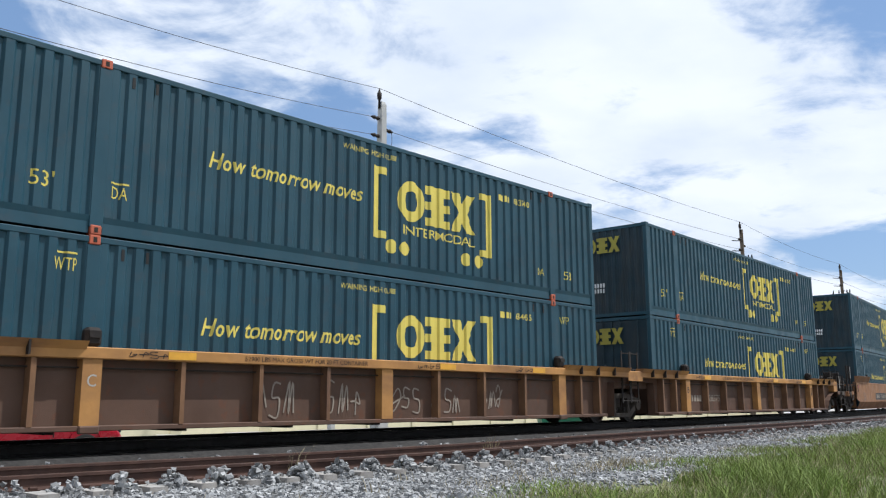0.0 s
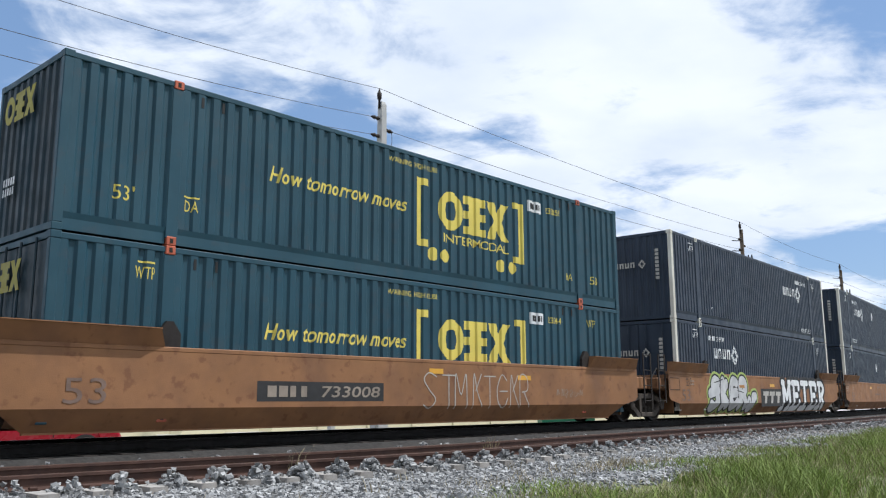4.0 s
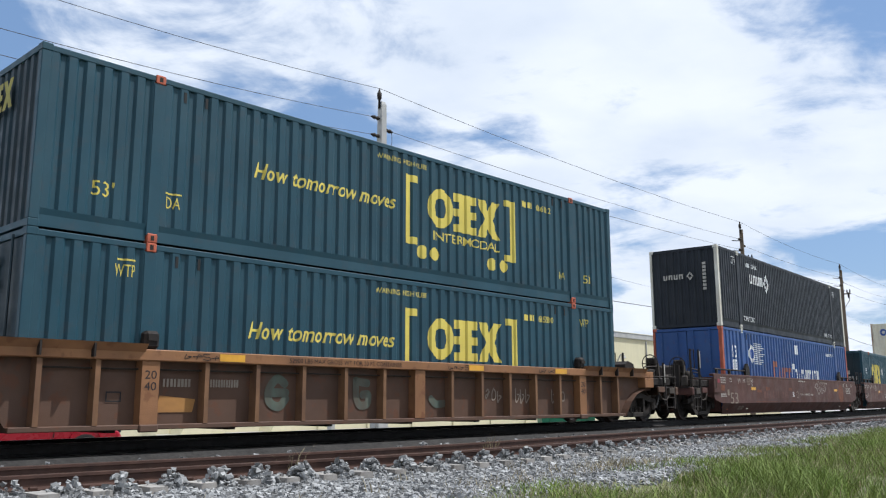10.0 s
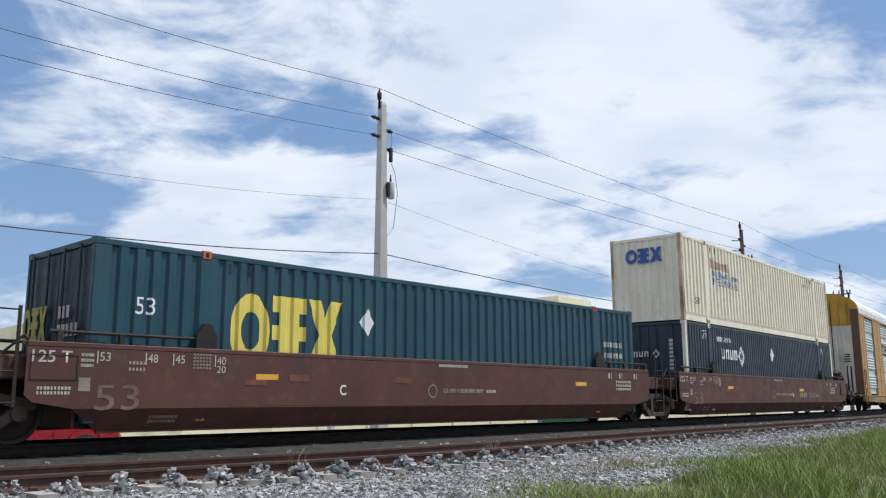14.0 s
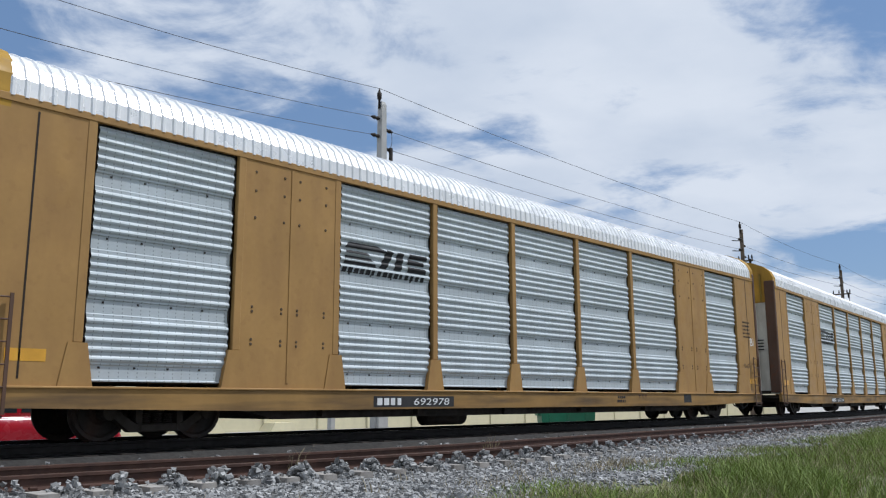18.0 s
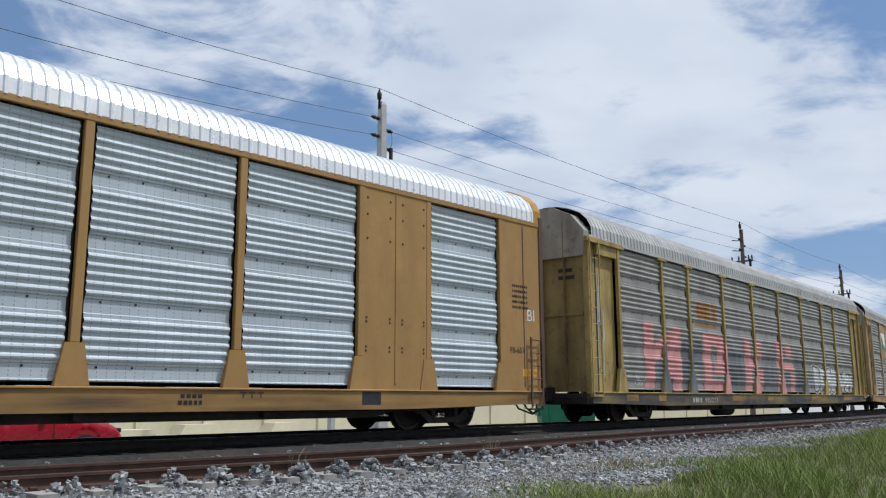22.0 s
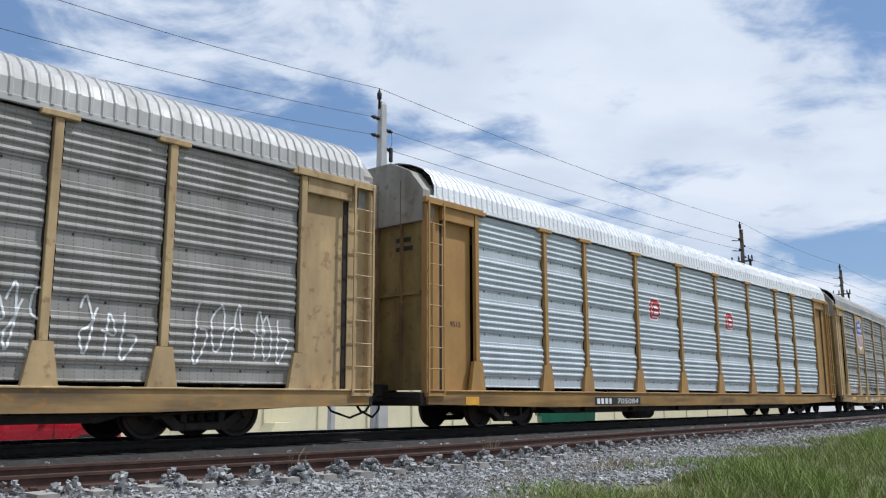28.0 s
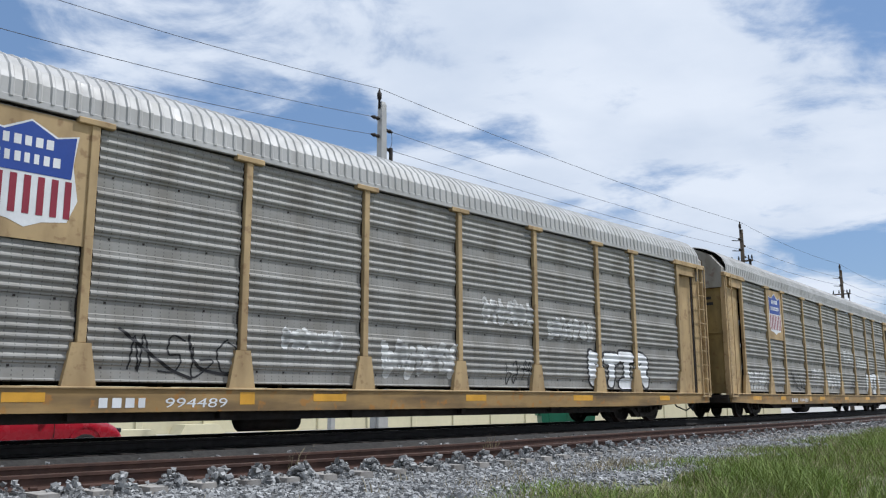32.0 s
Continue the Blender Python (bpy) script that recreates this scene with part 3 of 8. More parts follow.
def railway(n_of, ztop, worn, near, tie_paint, label):
    """Two rails on ties; the rail is 0.172 m high."""
    ob = thing("railway_track", label, "railway track", kind="structure")
    prof = [(-0.07, -0.172), (0.07, -0.172), (0.07, -0.16), (0.012, -0.135), (0.010, -0.05), (0.036, -0.04), (0.036, -0.006), (0.028, 0.0), (-0.028, 0.0), (-0.036, -0.006), (-0.036, -0.04), (-0.010, -0.05), (-0.012, -0.135), (-0.07, -0.16)]
    for off in (-0.7525, 0.7525):
        g = Geo()
        k = len(prof)
        v, f = [], []
        for s in S_RAIL:
            for a, z in prof:
                x, y = on_line(s, n_of(s) + off + a)
                v.append((x, y, ztop + z))
        for i in range(len(S_RAIL) - 1):
            f += [(i * k + j, i * k + (j + 1) % k, (i + 1) * k + (j + 1) % k, (i + 1) * k + j) for j in range(k)]
        g.add(v, f)
        rail = part("rail", g, M_RAIL if near else M_SHADERAIL, ob)
        head = Geo()
        head.strip([(*on_line(s, n_of(s) + off - 0.026), ztop + 0.002) for s in S_RAIL], [(*on_line(s, n_of(s) + off + 0.026), ztop + 0.002) for s in S_RAIL])
        part("rail_head", head, worn, rail, "worn running surface")
    tie = Geo().prism_x([(-0.14, -0.2), (0.14, -0.2), (0.115, 0.0), (-0.115, 0.0)], -1.3, 1.3).mesh("tie")
    tie.materials.append(tie_paint)
    clip = Geo().box(-0.12, 0.12, -0.08, 0.08, 0.0, 0.02, 0.006)
    for q in (-1, 1):
        clip.box(q * 0.1 - 0.025, q * 0.1 + 0.025, -0.05, 0.05, 0.015, 0.05, 0.01)
    clip = clip.mesh("rail_clip")
    clip.materials.append(M_RAIL)
    rnd = random.Random(42 if near else 3)
    s, i = -16.0, 0
    while s < 62:
        t = new("tie", tie)
        t.parent = ob
        t.matrix_basis = at_line(s + rnd.uniform(-0.03, 0.03), n_of(s), ztop - 0.172 - rnd.uniform(0, 0.012), -90 + rnd.uniform(-0.8, 0.8))
        if s < 20 and near:
            for off in (-0.7525, 0.7525):
                c = new("rail_clip", clip)
                c.parent = t
                c.matrix_basis = pose(off, 0, 0.0)
        s += 0.62
    far_ties = Geo()
    for s in list(np.arange(-120, -16, 0.62)) + list(np.arange(62.2, 200, 0.62)):
        m = at_line(s, n_of(s), ztop - 0.172, -90)
        b = Geo().box(-1.3, 1.3, -0.12, 0.12, -0.15, 0.0)
        far_ties.add([tuple(m @ Vector(p)) for p in b.v], b.f)
    tagged(part("far_ties", far_ties, tie_paint, ob), kind="stuff")
    return ob


railway(lambda s: 0.0, 0.0, M_SHINE, False, M_OILSHADETIE, "main railway track of rusty rails on concrete ties")
railway(near_n, NEAR_Z, M_RAILTOP, True, M_TIE, "unused railway track of rust-brown rails on concrete ties in ballast")


def pebbles():
    """Loose crushed stone, in one mesh."""
    rs = np.random.RandomState(11)
    cube = np.array([(x, y, z) for x in (-0.8, 0.8) for y in (-0.8, 0.8) for z in (-0.8, 0.8)])
    tri = np.array([(0, 1, 3), (0, 3, 2), (4, 6, 7), (4, 7, 5), (0, 4, 5), (0, 5, 1), (2, 3, 7), (2, 7, 6), (0, 2, 6), (0, 6, 4), (1, 5, 7), (1, 7, 3)])
    pos, size = [], []
    bands = [(-13, 4, 4.3, 8.6, 640, 0.025), (4, 14, 4.0, 7.0, 470, 0.027), (14, 36, 3.8, 6.0, 240, 0.033), (36, 75, 3.8, 5.8, 60, 0.05),
             (-14, 14, 4.2, 4.9, 420, 0.026), (-14, 14, 2.9, 4.3, 200, 0.028), (14, 50, 2.2, 3.9, 90, 0.04), (-14, 20, 1.8, 2.9, 430, 0.027), (20, 60, 1.7, 2.4, 75, 0.045), (-14, 30, -3.0, -1.0, 35, 0.045)]
    for s0, s1, n0, n1, dens, r in bands:
        cnt = int((s1 - s0) * (n1 - n0) * dens)
        for s, n, q in zip(rs.uniform(s0, s1, cnt), rs.uniform(n0, n1, cnt), rs.rand(cnt, 2)):
            e = turf_edge(s)
            if n > e + 1.2 or (n > e - 1.2 and q[0] < (n - e + 1.2) / 2.4):
                continue
            z = ground_z(s, n)
            across = abs(n - near_n(s))
            phase = ((s + 16.0) / 0.62) % 1.0
            mid = min(phase, 1 - phase) * 2          # 0 at a tie, 1 between two
            if across < 0.66 or across < 2.2 and across > 0.84:
                top = NEAR_Z - 0.172
                if across < 1.36:
                    if mid < 0.44:
                        if q[1] > 0.05:
                            continue
                        z = top + 0.01
                    else:
                        heap = 0.27 * max(0.0, 1 - abs(across - 1.03) / 0.3) if across > 0.84 else 0.05
                        z = top - 0.1 + heap * min(1.0, (mid - 0.44) / 0.3) * q[1] ** 0.6
                else:
                    z = top - 0.17 - 0.06 * (across - 1.36) + 0.05 * q[1]
            elif across <= 0.84:
                continue
            x, y = on_line(s, n)
            pos.append((x, y, max(z, ground_z(s, n) - 0.004) + 0.012))
            size.append(r * (0.55 + 0.9 * q[1] * q[0] + 0.35 * q[0]))
    pos, size = np.array(pos), np.array(size)
    k = len(pos)
    jit = (cube[None] + 0.9 * (rs.rand(k, 8, 3) - 0.5)) * (0.7 + 0.6 * rs.rand(k, 1, 3))
    tilt = rs.rand(k, 1) * 1.6 - 0.8
    jit = np.stack([jit[:, :, 0] * np.cos(tilt) - jit[:, :, 2] * np.sin(tilt), jit[:, :, 1], jit[:, :, 0] * np.sin(tilt) + jit[:, :, 2] * np.cos(tilt)], 2)
    a = rs.rand(k) * 6.283
    ca, sa = np.cos(a)[:, None], np.sin(a)[:, None]
    x = jit[:, :, 0] * ca - jit[:, :, 1] * sa
    y = jit[:, :, 0] * sa + jit[:, :, 1] * ca
    v = np.stack([x, y, jit[:, :, 2] * 0.85], 2) * size[:, None, None] + pos[:, None, :]
    f = (tri[None] + 8 * np.arange(k)[:, None, None]).reshape(-1, 3)
    me = bpy.data.meshes.new("ballast_stones")
    me.vertices.add(k * 8)
    me.vertices.foreach_set("co", v.ravel())
    me.loops.add(len(f) * 3)
    me.loops.foreach_set("vertex_index", f.ravel())
    me.polygons.add(len(f))
    me.polygons.foreach_set("loop_start", np.arange(len(f)) * 3)
    me.polygons.foreach_set("loop_total", np.full(len(f), 3))
    me.polygons.foreach_set("use_smooth", [False] * len(f))
    me.update(calc_edges=True)
    me.materials.append(M_STONE)
    tagged(new("ballast_stones", me), "loose grey crushed stone ballast round the ties", "ballast", kind="stuff")


pebbles()


def blades(name, material, spots, tall, wide, label, category, seed):
    """Tufts of bent blades, two faces each, in one mesh."""
    rs = np.random.RandomState(seed)
    k = len(spots)
    p = np.array(spots)
    a = rs.rand(k) * 6.283
    hgt = tall * (0.45 + 0.85 * rs.rand(k) ** 1.5) * p[:, 3]
    lean = hgt * (0.25 + 0.6 * rs.rand(k))
    d = np.stack([np.cos(a), np.sin(a), 0 * a], 1)
    b = rs.rand(k) * 6.283
    side = np.stack([np.cos(b), np.sin(b), 0 * a], 1) * (wide * (0.6 + 0.8 * rs.rand(k)))[:, None]
    o = p[:, :3]
    up = np.array([0, 0, 1.0])
    v = np.stack([o - side, o + side, o + side * 0.7 + d * (lean * 0.35)[:, None] + up * (hgt * 0.6)[:, None], o - side * 0.7 + d * (lean * 0.35)[:, None] + up * (hgt * 0.6)[:, None], o + d * lean[:, None] + up * hgt[:, None]], 1)
    f4 = np.arange(k)[:, None] * 5 + np.array([0, 1, 2, 3])
    f3 = np.arange(k)[:, None] * 5 + np.array([3, 2, 4])
    me = bpy.data.meshes.new(name)
    me.vertices.add(k * 5)
    me.vertices.foreach_set("co", v.ravel())
    me.loops.add(k * 7)
    me.loops.foreach_set("vertex_index", np.concatenate([f4, f3], 1).ravel())
    me.polygons.add(k * 2)
    st = np.arange(k)[:, None] * 7 + np.array([0, 4])
    me.polygons.foreach_set("loop_start", st.ravel())
    me.polygons.foreach_set("loop_total", np.tile([4, 3], k))
    me.update(calc_edges=True)
    me.materials.append(material)
    tagged(new(name, me), label, category, kind="stuff")


def turf():
    rs = np.random.RandomState(5)
    green, dry = [], []
    for s0, s1, n0, n1, dens in ((-10, 6, 5.2, 12.5, 900), (6, 20, 4.4, 14, 560), (20, 45, 4.2, 17, 150), (45, 90, 4.2, 26, 30)):
        cnt = int((s1 - s0) * (n1 - n0) * dens)
        for s, n, q, r in zip(rs.uniform(s0, s1, cnt), rs.uniform(n0, n1, cnt), rs.rand(cnt), rs.rand(cnt)):
            e = turf_edge(s)
            x, y = on_line(s, n)
            patch = noise.noise(Vector((x * 0.55, y * 0.55, 2.0)))
            d = n - e
            if d < -1.3 or x * x + y * y < 16:
                continue
            keep = min(1.0, max(0.03, 0.08 + 0.5 * (d + 0.5) + 0.5 * patch)) if d < 1.2 else 1.0
            if patch < -0.15 or (s < 3 and n > 10.0 - 0.1 * s and noise.noise(Vector((x * 0.9, y * 0.9, 7.0))) > -0.25):
                keep *= 0.1
            if q > keep:
                continue
            z = ground_z(s, n) - 0.02
            tallness = 0.45 + 0.55 * min(1.0, max(0.0, d) / 1.6) + 0.6 * patch
            if r < 0.24 - 0.5 * patch or d < -0.2:
                dry.append((x, y, z, max(0.35, tallness)))
            else:
                green.append((x, y, z, max(0.35, tallness)))
    for k in range(26):       # weeds among the stones
        s, n = rs.uniform(-12, 8), rs.uniform(5.2, 7.6)
        if n > turf_edge(s) - 0.4:
            continue
        x, y = on_line(s, n)
        for j in range(14):
            dry.append((x + rs.normal(0, 0.07), y + rs.normal(0, 0.07), ground_z(s, n), 0.8))
    for s in (-1.7, -7.6):    # a stalk or two between the rails
        x, y = on_line(s, 2.9 if s > -3 else 4.2)
        for j in range(22):
            dry.append((x + rs.normal(0, 0.09), y + rs.normal(0, 0.05), -0.4, 1.4))
    blades("grass", M_GRASS, green, 0.23, 0.006, "tall green roadside grass with seed stalks", "grass", 8)
    blades("dry_weeds", M_DRYGRASS, dry, 0.25, 0.005, "thin dry weeds and straw in the stones", "weeds", 9)


turf()

# ---- beyond the train: paving, buildings, poles, wires, parked pickup, bin ----
FAR_Z = -0.72


def building():
    ob = thing("warehouse", "cream stucco warehouse with flat coping and shaded gable", "building")
    s0, s1, n0, n1, h = 6.6, 62.0, -21.4, -52.0, 6.72
    ob.matrix_basis = pose(-11.69, 39.61, FAR_Z, 0, 0, 48.75)
    # local: x along the line, y away from the camera
    ln, dp = s1 - s0, n0 - n1
    back = h - 1.0
    g = Geo().add([(0, 0, 0), (ln, 0, 0), (ln, 0, h), (0, 0, h), (0, 0.3, 0), (ln, 0.3, 0), (ln, 0.3, h), (0, 0.3, h)], [(0, 1, 2, 3), (4, 5, 6, 7), (0, 4, 7, 3), (1, 5, 6, 2), (3, 2, 6, 7), (0, 1, 5, 4)])
    part("front_wall", g, M_STUCCO, ob)
    g = Geo()
    for x0, x1 in ((0.0, 0.3), (ln - 0.3, ln)):
        g2 = Geo().add([(x, y, z) for x in (x0, x1) for y, z in ((0.3, 0), (dp, 0), (dp, back), (0.3, h))], [(0, 1, 2, 3), (4, 5, 6, 7), (0, 1, 5, 4), (1, 2, 6, 5), (2, 3, 7, 6), (3, 0, 4, 7)])
        part("end_wall", g2, M_STUCCO, ob)
    part("back_wall", Geo().box(0.3, ln - 0.3, dp - 0.3, dp, 0, back), M_STUCCO, ob)
    part("roof", Geo().add([(0.3, 0.3, h - 0.25), (ln - 0.3, 0.3, h - 0.25), (ln - 0.3, dp - 0.3, back - 0.25), (0.3, dp - 0.3, back - 0.25)], [(0, 1, 2, 3)]), M_TRIM, ob)
    part("fascia", Geo().box(-0.12, ln + 0.1, -0.16, 0.4, h - 0.32, h + 0.1, 0.02), M_CONC, ob, "grey metal fascia")
    part("coping", Geo().box(-0.16, ln + 0.14, -0.2, 0.44, h + 0.104, h + 0.17, 0.01), M_TRIM, ob, "pale roof coping")
    for x in np.arange(1.2, ln - 2, 9.5):
        lamp = part("wall_lamp", Geo().tube([(x, -0.02, 4.5), (x, -0.3, 5.0), (x, -0.55, 4.95)], 0.05, 6), M_CONC, ob, "grey gooseneck wall lamp")
        part("shade", Geo().lathe([(4.7, 0.22), (4.86, 0.1), (4.95, 0.05)], 10, at=(x, -0.58, 0), axis="z"), M_CONC, lamp)
    part("string_course", Geo().box(0.02, ln, -0.06, -0.002, 2.95, 3.08, 0.01), M_TRIM, ob)
    for x in np.arange(4.0, ln - 2, 8.0):
        part("downpipe", Geo().box(x, x + 0.1, -0.12, -0.02, 0.1, h - 0.4, 0.02), M_CONC, ob)
    for x in np.arange(6.5, ln - 5, 9.0):
        w = part("window", Geo().box(x, x + 1.5, -0.05, -0.003, 0.9, 2.1), M_GLASS, ob, "dark window")
        part("sill", Geo().box(x - 0.08, x + 1.58, -0.12, -0.003, 0.8, 0.9, 0.01), M_TRIM, w)
    for x in np.arange(2.0, ln - 4, 12.0):
        part("roller_door", Geo().box(x, x + 2.6, -0.045, -0.003, 0.0, 2.7), M_TRIM, ob, "pale roller door")
    part("roof_plant_room", Geo().box(37.8, 43.0, 4.6, 9.0, h - 1.2, 10.1, 0.03), M_STUCCO, ob, "cream roof plant room")
    part("louvre", Geo().box(37.75, 37.8, 5.2, 7.6, h + 0.3, 9.4), M_CONC, ob, "grey louvre panel")
    return ob


building()


def annex():
    ob = thing("boundary_wall", "long low cream block wall with pale coping", "wall")
    ob.matrix_basis = pose(-32.33, 17.22, FAR_Z, 0, 0, 42.9)
    L, h = 84.0, 2.68
    x = 0.0
    while x < L:
        part("wall_panel", Geo().box(x + 0.01, x + 2.99, 0, 0.2, 0, h - 0.14), M_STUCCO, ob)
        part("pier", Geo().box(x - 0.16, x + 0.16, -0.07, 0.27, 0, h - 0.12, 0.02), M_STUCCO, ob)
        x += 3.0
    part("coping", Geo().box(-0.2, L + 0.2, -0.1, 0.32, h - 0.12, h + 0.03, 0.02), M_TRIM, ob, "pale coping")


annex()


def pole_at(x, y, h, concrete, gear, label):
    ob = thing("utility_pole", label, "utility pole", "utility poles along the line")
    ob.matrix_basis = pose(x, y, FAR_Z, 0, 0, 90 - 42.4)
    m = M_CONC if concrete else M_WOODPOLE
    a, b = (0.25, 0.125) if concrete else (0.19, 0.13)
    if concrete:
        g = Geo().add([(sx * r, sy * r, z) for z, r in ((0.0, a), (h - 0.12, b), (h, b * 0.7)) for sx, sy in ((-1, -1), (1, -1), (1, 1), (-1, 1))],
                      [(0, 1, 2, 3), (8, 9, 10, 11)] + [(k * 4 + i, k * 4 + (i + 1) % 4, k * 4 + 4 + (i + 1) % 4, k * 4 + 4 + i) for k in range(2) for i in range(4)])
    else:
        g = Geo().lathe([(0.0, a), (h, b)], 12, axis="z")
    part("shaft", g, m, ob)
    part("top_insulator", Geo().lathe([(h - 0.3, 0.05), (h + 0.05, 0.05), (h + 0.1, 0.09), (h + 0.35, 0.1), (h + 0.4, 0.05), (h + 0.55, 0.03)], 10, at=(-0.16, 0, 0), axis="z"), M_DARK, ob, smooth=True)
    for z, sx in ((h - 0.75, -1), (h - 1.5, -1), (h - 1.15, 1), (h - 1.95, 1)):
        part("side_insulator", Geo().lathe([(sx * 0.15, 0.04), (sx * 0.22, 0.09), (sx * 0.36, 0.05), (sx * 0.42, 0.09), (sx * 0.55, 0.05), (sx * 0.6, 0.03)], 10, at=(0, 0, z), axis="x"), M_DARK, ob, smooth=True)
    if gear:
        part("transformer", Geo().lathe([(h - 4.05, 0.12), (h - 4.0, 0.15), (h - 3.42, 0.15), (h - 3.36, 0.12)], 16, at=(0.34, -0.2, 0), axis="z"), M_ALU, ob, "grey can transformer", smooth=True)
        part("bushing", Geo().lathe([(h - 3.36, 0.05), (h - 3.05, 0.02)], 8, at=(0.32, -0.2, 0), axis="z"), M_DARK, ob)
        part("cutout_fuse", Geo().box(0.28, 0.46, -0.2, -0.1, h - 2.5, h - 1.9, 0.03), M_DARK, ob)
        part("jumper", Geo().tube([(0.55, 0, h - 1.15), (0.48, -0.1, h - 1.6), (0.36, -0.15, h - 1.9)], 0.012), M_WIRE, ob)
        part("jumper", Geo().tube([(0.36, -0.15, h - 2.5), (0.55, -0.2, h - 2.9), (0.62, -0.3, h - 3.8), (0.5, -0.2, h - 5.2), (0.3, 0, h - 5.6)], 0.012), M_WIRE, ob)
        part("bracket", Geo().box(0.1, 0.3, -0.28, -0.18, h - 4.0, h - 3.4), M_DARK, ob)
        part("conduit", Geo().tube([(-0.3, -0.1, 0), (-0.3, -0.1, h - 8.2), (-0.2, 0, h - 7.6)], 0.03), M_CONC, ob)
    else:
        part("crossarm", Geo().box(-0.06, 0.06, -0.72, 0.86, h - 2.36, h - 2.24), M_WOODPOLE, ob)
        for q in (-0.62, 0.76):
            part("crossarm_brace", Geo().tube([(-0.09, 0, h - 3.85), (-0.09, q, h - 2.9), (-0.09, q, h - 2.36)], 0.028, 5), M_WOODPOLE, ob)
            part("cutout_fuse", Geo().lathe([(h - 2.75, 0.05), (h - 2.7, 0.08), (h - 2.3, 0.08), (h - 2.2, 0.04)], 8, at=(-0.12, q + 0.06, 0), axis="z"), M_DARK, ob)
        for q in (-0.66, -0.42, 0.3, 0.8):
            part("arm_insulator", Geo().lathe([(h - 2.24, 0.04), (h - 2.1, 0.07), (h - 2.0, 0.05), (h - 1.9, 0.03)], 8, at=(0, q, 0), axis="z"), M_DARK, ob)
        for z in (h - 0.75, h - 1.5):
            part("side_arm", Geo().tube([(0, 0.1, z - 0.05), (0, 0.45, z), (0, 0.72, z + 0.04)], 0.035, 6), M_DARK, ob)
    return ob


POLES = [(-26.8, 6.3, 13.42), (-2.46, 33.1, 13.42), (21.5, 59.7, 13.42), (37.6, 79.0, 13.42), (54.0, 99.0, 13.42)]
pole_at(*POLES[0], True, False, "square tapered concrete utility pole")
pole_at(*POLES[1], True, True, "square concrete utility pole with can transformer and insulators")
for p in POLES[2:]:
    pole = pole_at(*p, False, False, "dark timber utility pole with crossarm and side insulators")
    if p is POLES[2]:
        part("lamp_arm", Geo().tube([(0, 0.1, 7.4), (0, 1.0, 7.72), (0, 2.0, 7.98), (0, 2.45, 8.0)], 0.035, 6), M_ALU, pole, "curved steel lamp arm")
        head = part("lamp_head", Geo().box(-0.16, 0.16, 2.4, 3.2, 7.93, 8.08, 0.04), M_ALU, pole, "flat grey lamp head")
        part("photocell", Geo().lathe([(8.08, 0.05), (8.2, 0.05), (8.24, 0.02)], 8, at=(0, 2.8, 0), axis="z"), M_DARK, head)


def wire(a, b, sag, r, label):
    pts = []
    for i in range(17):
        t = i / 16
        p = Vector(a).lerp(Vector(b), t)
        pts.append((p.x, p.y, p.z - sag * 4 * t * (1 - t)))
    single("overhead_wire", Geo().tube(pts, r, 5), M_WIRE, label, "wire", "overhead wires")


def spans():
    ax = Vector((0.674, 0.738, 0))
    lab = "thin dark overhead power wire strung between poles"
    for i in range(4):
        a, b = Vector((POLES[i][0], POLES[i][1], 0)), Vector((POLES[i + 1][0], POLES[i + 1][1], 0))
        top = POLES[0][2] + FAR_Z
        sag = (1.0, 0.3, 0.3, 0.3)[i]
        wire(a - ax * 0.16 + Vector((0, 0, top + 0.55)), b - ax * 0.16 + Vector((0, 0, top + 0.55)), sag, 0.011, lab)
        wire(a + ax * 0.58 + Vector((0, 0, top - 1.15)), b - ax * 0.58 + Vector((0, 0, top - 0.75)), sag - 0.1, 0.011, lab)
        wire(a + ax * 0.58 + Vector((0, 0, top - 1.95)), b - ax * 0.58 + Vector((0, 0, top - 1.5)), sag - 0.1, 0.011, lab)
        wire(a + Vector((0, 0, top - 4.1)), b + Vector((0, 0, top - 4.1 - (1.2 if i == 1 else 0))), sag + 0.4, 0.006, lab)
        wire(a + Vector((0, 0, top - 6.3)), b + Vector((0, 0, top - 6.3)), sag + 0.1, 0.02, "thick black telephone cable strung between poles")


spans()
c0 = Vector((POLES[1][0], POLES[1][1], 0)) - Vector((0.674, 0.738, 0)) * 5.2
wire((c0.x - 2.4, c0.y - 2.6, 4.6), (POLES[1][0], POLES[1][1], 4.4), 0.15, 0.022, "thick black service cable sagging to the pole")
single("cable_closure", Geo().lathe([(-0.4, 0.05), (-0.36, 0.1), (0.36, 0.1), (0.4, 0.05)], 10, axis="x"), M_BLACK, "black cable splice closure hung on the service cable", "splice closure").matrix_basis = pose(c0.x, c0.y, 4.38, 0, 0, 47)


def street_lamp(x, y, h):
    ob = thing("street_lamp", "distant street lamp with small dark head", "street lamp", "street lamps past the wall")
    ob.matrix_basis = pose(x, y, FAR_Z, 0, 0, 0)
    part("post", Geo().lathe([(0, 0.1), (h - 0.2, 0.06)], 10, axis="z"), M_CONC, ob)
    part("head", Geo().box(-0.42, 0.2, -0.2, 0.2, h - 0.22, h, 0.04), M_DARK, ob)


street_lamp(24.5, 76.0, 8.95)
street_lamp(42.7, 105.1, 9.75)


